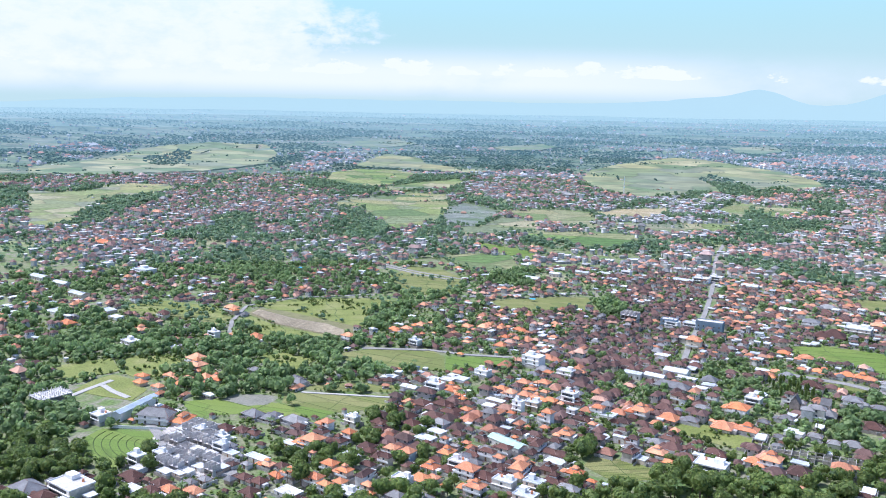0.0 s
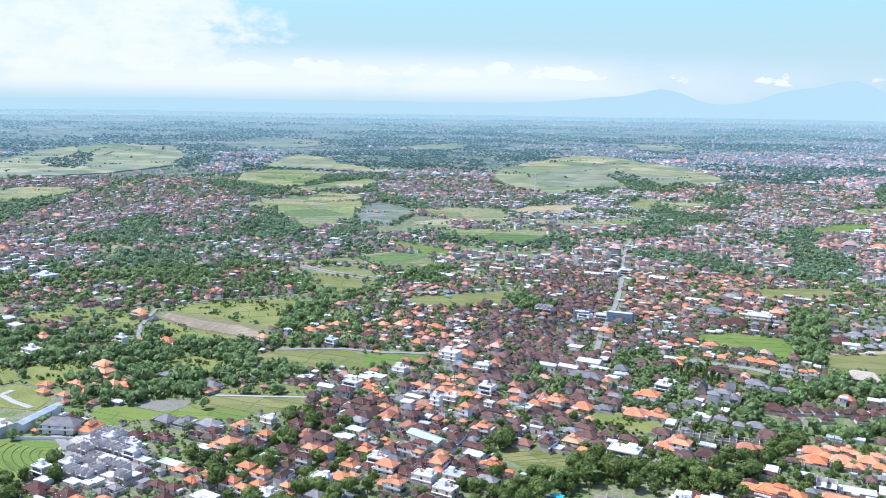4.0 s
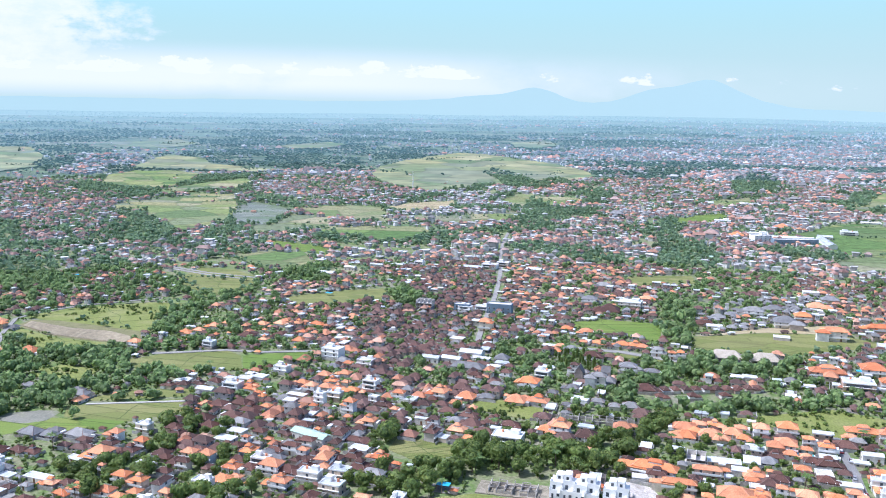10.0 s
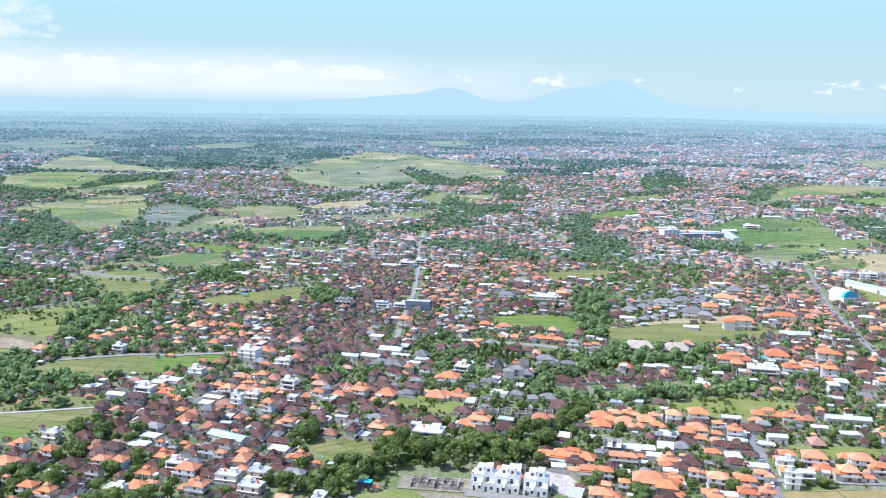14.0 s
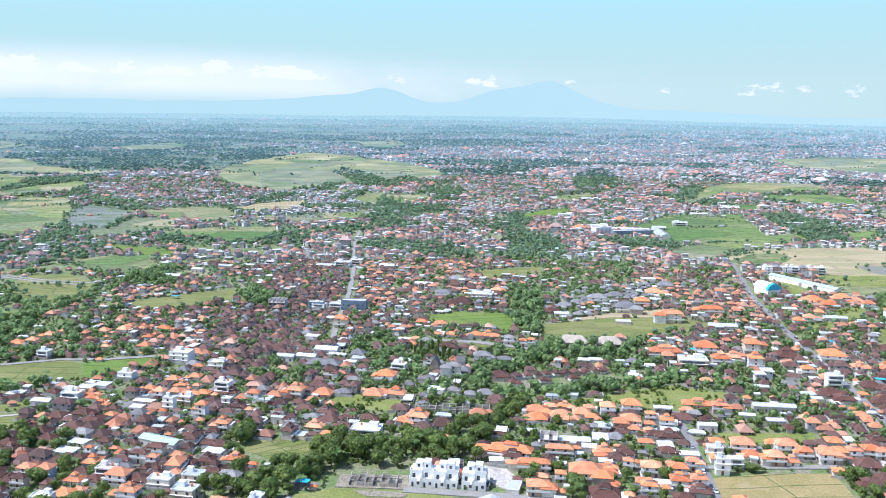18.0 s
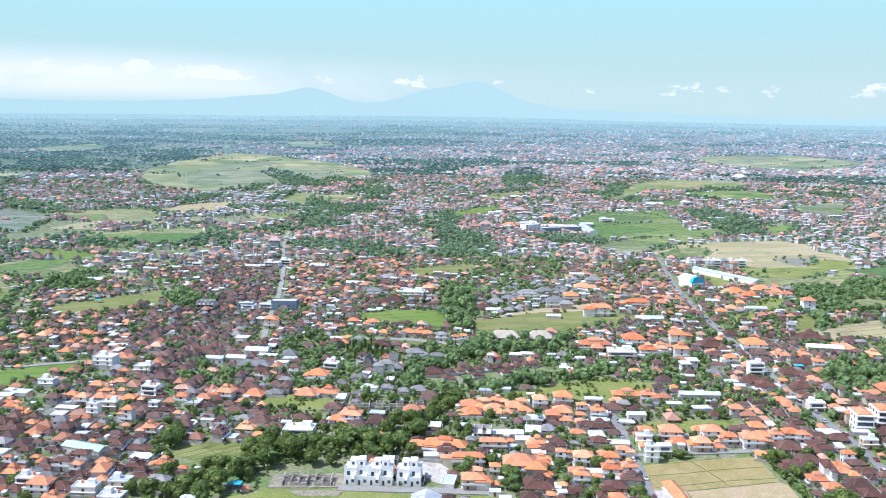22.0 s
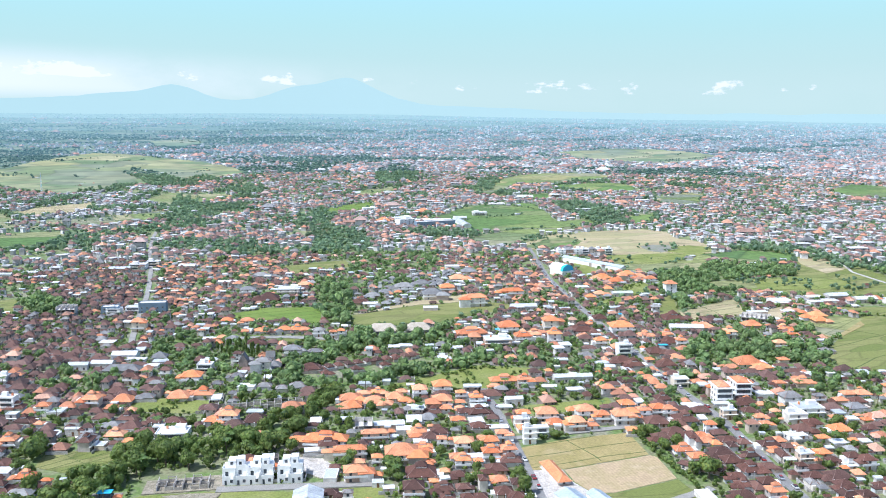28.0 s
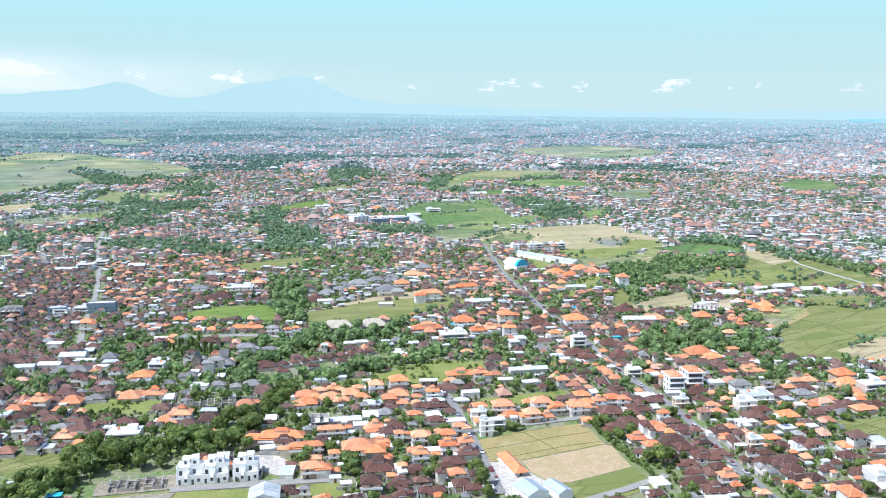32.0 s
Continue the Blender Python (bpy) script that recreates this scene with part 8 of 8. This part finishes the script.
# ---- trees ----
NEAR = [crown_shape(40 + i, 8, 350, .125, 1) for i in range(4)]
MIDDLE = [crown_shape(60 + i, 3, 30, .30, 1) for i in range(4)]
FAR = [crown_shape(80 + i, 1, 4, .5, 1) for i in range(3)]
SHRUB = [crown_shape(70 + i, 2, 17, .38, 1) for i in range(4)]
TINY = [crown_shape(90 + i, 1, 2, .5, 1) for i in range(3)]
CROWNS = [fast_mesh("crown", v, f, "leaf") for v, f in NEAR]


def trunk_mesh():
    g = Geo()
    for i in range(6):
        a, b = i * math.pi / 3, (i + 1) * math.pi / 3
        g.add([(math.cos(a) * .07, math.sin(a) * .07, -.05), (math.cos(b) * .07, math.sin(b) * .07, -.05), (math.cos(b) * .045, math.sin(b) * .045, .8), (math.cos(a) * .045, math.sin(a) * .045, .8)], [(0, 1, 2, 3)])
    for a in (.4, 2.3, 4.4):
        g.bar((0, 0, .45), (math.cos(a) * .4, math.sin(a) * .4, .95), .022)
    return g.mesh("trunk", "bark")


TRUNK = trunk_mesh()
tx, ty = cells(7.0, 305, 950, .42)
ok = ~(field_hit(tx, ty) | road_hit(tx, ty, 2.5) | house_hit(tx, ty, 1.6))
tx, ty = tx[ok], ty[ok]
near_house = np.zeros(len(tx), dtype=bool)
for a, b, c in zip(*MID):
    near_house |= (np.abs(tx - a) < c * .5 + 1.0) & (np.abs(ty - b) < c * .5 + 1.0)
zone_t, zone_m = in_any("t", tx, ty), in_any("m", tx, ty)
west_t = np.degrees(np.arctan2(tx, ty)) < -20
zone_n = in_any("n", tx, ty) | zone_m
lumpy = slow_noise(tx, ty, 42, 2.2)
thick = zone_t | np.where(west_t, lumpy > -.04, lumpy > .10)
keep = np.where(zone_t, .96, np.where(zone_n, .9, np.where(west_t, np.where(thick, .97, .14), np.where(thick, .95, .78))))
ok = (rs.uniform(size=len(tx)) < keep) & ~near_house
tx, ty, zone_t, zone_n, thick, west_t = (q[ok] for q in (tx, ty, zone_t, zone_n, thick, west_t))
tr = np.where(zone_t, rs.uniform(3.0, 6.6, len(tx)), np.where(thick & west_t, rs.uniform(2.8, 6.2, len(tx)), np.where(zone_n | thick, rs.uniform(2.0, 4.8, len(tx)), rs.uniform(1.4, 3.5, len(tx)))))
order = np.argsort(np.hypot(tx, ty))
single = order[:290]
for i in single:
    rad = float(tr[i])
    tree = tagged(new("tree"), "leafy green tree with a dense uneven crown" if rad > 2.6 else "small bushy green garden tree", "tree", "trees between the houses")
    tree.location, tree.rotation_euler = (tx[i], ty[i], 0), (0, 0, rs.uniform(0, 6.28))
    tree.scale = (rad, rad, rad * rs.uniform(.9, 1.25))
    part("trunk", TRUNK, tree)
    part("crown", CROWNS[i % 4], tree)
rest = order[290:]
close = rest[np.hypot(tx[rest], ty[rest]) < 465]
away = rest[np.hypot(tx[rest], ty[rest]) >= 465]
grove("grove", "dense leafy trees and shrubs between the houses", tx[close], ty[close], tr[close], "leaf", NEAR[:3])
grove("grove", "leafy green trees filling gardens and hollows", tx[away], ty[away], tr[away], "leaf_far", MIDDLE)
# shrubs, bananas and hedges that fill the yards
sx, sy = cells(4.2, 305, 740, .45)
ok = ~(field_hit(sx, sy) | road_hit(sx, sy, .9) | house_hit(sx, sy, .3))
sx, sy = sx[ok], sy[ok]
inside = np.zeros(len(sx), dtype=bool)
for a, b, c in zip(*MID):
    inside |= (np.abs(sx - a) < c * .42) & (np.abs(sy - b) < c * .42)
ok = ~inside & (rs.uniform(size=len(sx)) < .84)
grove("shrubs", "green shrubs and banana plants filling yards and verges", sx[ok], sy[ok], rs.uniform(.8, 2.1, int(ok.sum())), "leaf", SHRUB)
hedge_u = np.linspace(0, 1, 46)
hedge_x = np.interp(hedge_u, [0, .35, .6, 1], [204, 200, 199, 197]) + rs.uniform(-.8, .8, 46)
grove("hedge", "uneven green hedge along a stubble field", hedge_x, np.interp(hedge_u, [0, .35, .6, 1], [360, 332, 316, 288]), rs.uniform(.9, 2.2, 46), "leaf", SHRUB, "")
# bushes in clumps over the rough meadows
bx, by = [], []
for poly, (crop, text) in zip(FIELDS, CROPS):
    px, py = np.array(poly, dtype=float).T
    if crop != "meadow" or "mown" in text or math.hypot(px.mean(), py.mean()) > 800:
        continue
    n = int(np.ptp(px) * np.ptp(py) / 14)
    qx, qy = rs.uniform(px.min(), px.max(), n), rs.uniform(py.min(), py.max(), n)
    m = within(poly, qx, qy) & (slow_noise(qx, qy, 16, 7.7) > (.02 if "lush" in text else .20))
    bx += list(qx[m])
    by += list(qy[m])
bx, by = np.array(bx), np.array(by)
ok = ~(road_hit(bx, by, 1) | house_hit(bx, by, 1))
grove("bushes", "low green bushes in clumps over rough meadows", bx[ok], by[ok], rs.uniform(.6, 2.0, int(ok.sum())), "leaf", SHRUB)
# coconut palms
def frond_crown():
    g = Geo()
    q = random.Random(3)
    for i in range(13):
        a, droop = i * 2.4, q.uniform(.5, 1.3)
        c, s_ = math.cos(a), math.sin(a)
        for k in range(3):
            r0, r1 = .9 * k, .9 * (k + 1)
            z0, z1 = .45 * k - droop * .16 * k * k, .45 * (k + 1) - droop * .16 * (k + 1) ** 2
            w0, w1 = (.16, .42, .34, .06)[k], (.16, .42, .34, .06)[k + 1]
            for e in (-1, 1):
                g.add([(c * r0, s_ * r0, z0), (c * r1, s_ * r1, z1), (c * r1 - s_ * w1 * e, s_ * r1 + c * w1 * e, z1 - w1 * .5), (c * r0 - s_ * w0 * e, s_ * r0 + c * w0 * e, z0 - w0 * .5)], [(0, 1, 2, 3)])
    return g.mesh("fronds", "palm")


FRONDS = frond_crown()
STEM = Geo()
for k in range(4):
    STEM.bar((.12 * k * k * .3, 0, 1.6 * k), (.12 * (k + 1) ** 2 * .3, 0, 1.6 * (k + 1)), .15 - .015 * k)
STEM = STEM.mesh("trunk", "bark")
px, py = cells(22, 305, 570, .45)
ok = ~(field_hit(px, py) | road_hit(px, py, 2) | house_hit(px, py, 1.2))
for a, b in list(zip(px[ok], py[ok]))[::2][:110]:
    t = tagged(new("palm_tree"), "slender coconut palm with drooping fronds", "tree", "palms between the houses")
    t.location, t.rotation_euler = (a, b, 0), (0, 0, rs.uniform(0, 6.28))
    k = rs.uniform(.8, 1.25)
    t.scale = (k, k, k)
    part("trunk", STEM, t)
    part("fronds", FRONDS, t, at=(.58, 0, 6.3))
# hedgerows along the edges of the farther fields
ex, ey, inner_x, inner_y = [], [], [], []
for poly in FIELDS:
    for (ax, ay), (bx, by) in zip(poly, poly[1:] + poly[:1]):
        l = math.hypot(bx - ax, by - ay)
        for i in range(int(l / 6)):
            q = (i + rs.uniform(0, 1)) * 6 / l
            ex.append(ax + (bx - ax) * q + rs.normal() * 3.5)
            ey.append(ay + (by - ay) * q + rs.normal() * 3.5)
# lines of trees across the broad fields, and single ones
for poly, crop in zip(FIELDS, CROPS):
    px, py = np.array(poly, dtype=float).T
    if crop[0] in ("dry", "site", "tilled") or math.hypot(px.mean(), py.mean()) < 850:
        continue
    for k in range(int(np.ptp(px) * np.ptp(py) / 22000) + 1):
        ax, ay = rs.uniform(px.min(), px.max()), rs.uniform(py.min(), py.max())
        a, l = radians(24) + rs.choice((0, 0, math.pi / 2)) + rs.uniform(-.25, .25), rs.choice((14, 30, 70, 120))
        q = np.arange(0, l, 5.5)
        lx, ly = ax + q * math.cos(a) + rs.normal(size=len(q)) * 1.5, ay + q * math.sin(a) + rs.normal(size=len(q)) * 1.5
        m = within(poly, lx, ly) & (rs.uniform(size=len(q)) < .7)
        inner_x += list(lx[m])
        inner_y += list(ly[m])
ex, ey = np.array(ex), np.array(ey)
er = np.hypot(ex, ey)
ok = (er > 600) & (er < 2240) & (slow_noise(ex, ey, 45, 4.4) > .06) & ~road_hit(ex, ey, 3) & ~house_hit(ex, ey, 1.5)
for a, b in zip(*MID[:2]):
    ok &= (np.abs(ex - a) > 4) | (np.abs(ey - b) > 4)
inner_x, inner_y = np.array(inner_x), np.array(inner_y)
ir = np.hypot(inner_x, inner_y)
grove("field_trees", "lone trees and thin tree lines across paddies", inner_x[ir < 2240], inner_y[ir < 2240], rs.uniform(1.4, 3.6, int((ir < 2240).sum())), "leaf_hazed", FAR)
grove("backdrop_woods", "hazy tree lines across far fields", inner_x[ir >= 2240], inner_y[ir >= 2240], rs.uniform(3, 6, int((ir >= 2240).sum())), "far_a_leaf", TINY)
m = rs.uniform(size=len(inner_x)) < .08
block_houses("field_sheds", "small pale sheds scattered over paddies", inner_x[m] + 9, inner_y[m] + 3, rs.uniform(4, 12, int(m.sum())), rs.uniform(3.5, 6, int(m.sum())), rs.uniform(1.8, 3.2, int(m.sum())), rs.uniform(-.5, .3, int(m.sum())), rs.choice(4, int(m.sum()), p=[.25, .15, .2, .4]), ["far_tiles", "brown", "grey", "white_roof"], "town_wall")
grove("hedgerows", "uneven rows of green trees along field edges", ex[ok], ey[ok], rs.uniform(1.6, 4.6, int(ok.sum())), "leaf_hazed", FAR)
# slender dark conifers in a row
cx, cy = cells(6.0, 305, 950, .3)
m = in_any("c", cx, cy)
for a, b in zip(cx[m], cy[m]):
    t = tagged(new("cypress"), "tall slender dark green cypress", "tree", "stand of cypresses")
    t.location, t.scale = (a, b, 0), (1.1, 1.1, rs.uniform(4.0, 6.2))
    part("trunk", TRUNK, t)
    part("crown", CROWNS[0], t)

# ---- farther town ----
for step, r0, r1, wide, where in ((9.4, 950, 1600, (5.0, 10.2), "farther villages of small orange, brown and white roofs"), (11.5, 1600, 2250, (5.6, 12.0), "distant villages as a sprawl of small roofs")):
    x, y = cells(step, r0, r1, .42)
    free = ~(field_hit(x, y) | road_hit(x, y, 2.5)) | in_any("t", x, y)
    x, y = x[free], y[free]
    az = np.degrees(np.arctan2(x, y))
    lump = slow_noise(x, y, 110, 3.1)
    woods, village = in_any("t", x, y), in_any("v", x, y) | in_any("b", x, y)
    settled = np.clip((lump + .10 + .004 * az) * 6, 0, 1)
    chance = .10 + .70 * settled
    chance = np.where(village, np.clip(.58 + .7 * lump, .30, .80), np.where(in_any("m", x, y), .34, chance))
    chance = np.where(woods, .02, chance)
    built = rs.uniform(size=len(x)) < chance
    n = int(built.sum())
    w = rs.uniform(*wide, n)
    d = w * rs.uniform(.6, 1.0, n)
    h = np.where(rs.uniform(size=n) < .34, 5.0, 2.1) + rs.uniform(0, 1.6, n)
    turn = np.radians(-10 + rs.uniform(-40, 40, n)) + (rs.uniform(size=n) < .45) * math.pi / 2
    u2 = rs.uniform(size=n)
    o = np.where(slow_noise(x[built], y[built], 90, 8.2) > 0, .33, .17)
    pale = .68 - .0025 * np.clip(az[built], -30, 45) - .22 * (slow_noise(x[built], y[built], 120, 1.9) > .15)
    o = np.where(az[built] < -9, o * .6, o)
    o, pale = (np.where(in_any("g", x[built], y[built]), q, v) for q, v in ((.05, o), (.18, pale)))
    pick = np.where(u2 < o, 0, np.where(u2 < pale, 1, np.where(u2 < pale + .1, 2, 3)))
    block_houses("town_houses", where, x[built], y[built], w, d, h, turn, pick, ["far_tiles", "far_brown", "grey", "far_wall"], "far_wall", wings=.4)
    open_land = slow_noise(x * .6, y * 1.4, 120, 9.4)
    # a few larger pale blocks
    m = rs.uniform(size=len(x)) < np.where(village, .006, .0015) * np.where(az > 0, 1.5, .7)
    n = int(m.sum())
    block_houses("large_buildings", "larger pale flat-roofed blocks above the small roofs", x[m], y[m], rs.uniform(12, 26, n), rs.uniform(9, 14, n), rs.uniform(5, 11, n), np.radians(-12 + rs.uniform(-9, 9, n)), rs.choice(4, n, p=[.25, .05, .15, .55]), ["far_tiles", "far_brown", "grey", "far_wall"], "far_wall", windows=True)
    massed = woods | (~village & (settled < .38) & (open_land < .12))
    treed = ~built & (rs.uniform(size=len(x)) < np.where(massed, 1.0, np.where(village, .85, np.where(open_land < .12, .62, .22))))
    ex, ey = x[treed], y[treed]
    size = np.where(massed[treed], 1.0, .74)
    gx = np.concatenate([ex + rs.uniform(-.5, .5, len(ex)) * step for _ in range(2)])
    gy = np.concatenate([ey + rs.uniform(-.5, .5, len(ey)) * step for _ in range(2)])
    size = np.concatenate([size, size])
    ok = ~field_hit(gx, gy) | (slow_noise(gx, gy * 1.6, 55, 6.6) > .22) | in_any("t", gx, gy)
    grove("grove", "belts of dark green trees across the plain", gx[ok], gy[ok], rs.uniform(.25, .72, int(ok.sum())) * step * size[ok], "leaf_hazed", FAR)

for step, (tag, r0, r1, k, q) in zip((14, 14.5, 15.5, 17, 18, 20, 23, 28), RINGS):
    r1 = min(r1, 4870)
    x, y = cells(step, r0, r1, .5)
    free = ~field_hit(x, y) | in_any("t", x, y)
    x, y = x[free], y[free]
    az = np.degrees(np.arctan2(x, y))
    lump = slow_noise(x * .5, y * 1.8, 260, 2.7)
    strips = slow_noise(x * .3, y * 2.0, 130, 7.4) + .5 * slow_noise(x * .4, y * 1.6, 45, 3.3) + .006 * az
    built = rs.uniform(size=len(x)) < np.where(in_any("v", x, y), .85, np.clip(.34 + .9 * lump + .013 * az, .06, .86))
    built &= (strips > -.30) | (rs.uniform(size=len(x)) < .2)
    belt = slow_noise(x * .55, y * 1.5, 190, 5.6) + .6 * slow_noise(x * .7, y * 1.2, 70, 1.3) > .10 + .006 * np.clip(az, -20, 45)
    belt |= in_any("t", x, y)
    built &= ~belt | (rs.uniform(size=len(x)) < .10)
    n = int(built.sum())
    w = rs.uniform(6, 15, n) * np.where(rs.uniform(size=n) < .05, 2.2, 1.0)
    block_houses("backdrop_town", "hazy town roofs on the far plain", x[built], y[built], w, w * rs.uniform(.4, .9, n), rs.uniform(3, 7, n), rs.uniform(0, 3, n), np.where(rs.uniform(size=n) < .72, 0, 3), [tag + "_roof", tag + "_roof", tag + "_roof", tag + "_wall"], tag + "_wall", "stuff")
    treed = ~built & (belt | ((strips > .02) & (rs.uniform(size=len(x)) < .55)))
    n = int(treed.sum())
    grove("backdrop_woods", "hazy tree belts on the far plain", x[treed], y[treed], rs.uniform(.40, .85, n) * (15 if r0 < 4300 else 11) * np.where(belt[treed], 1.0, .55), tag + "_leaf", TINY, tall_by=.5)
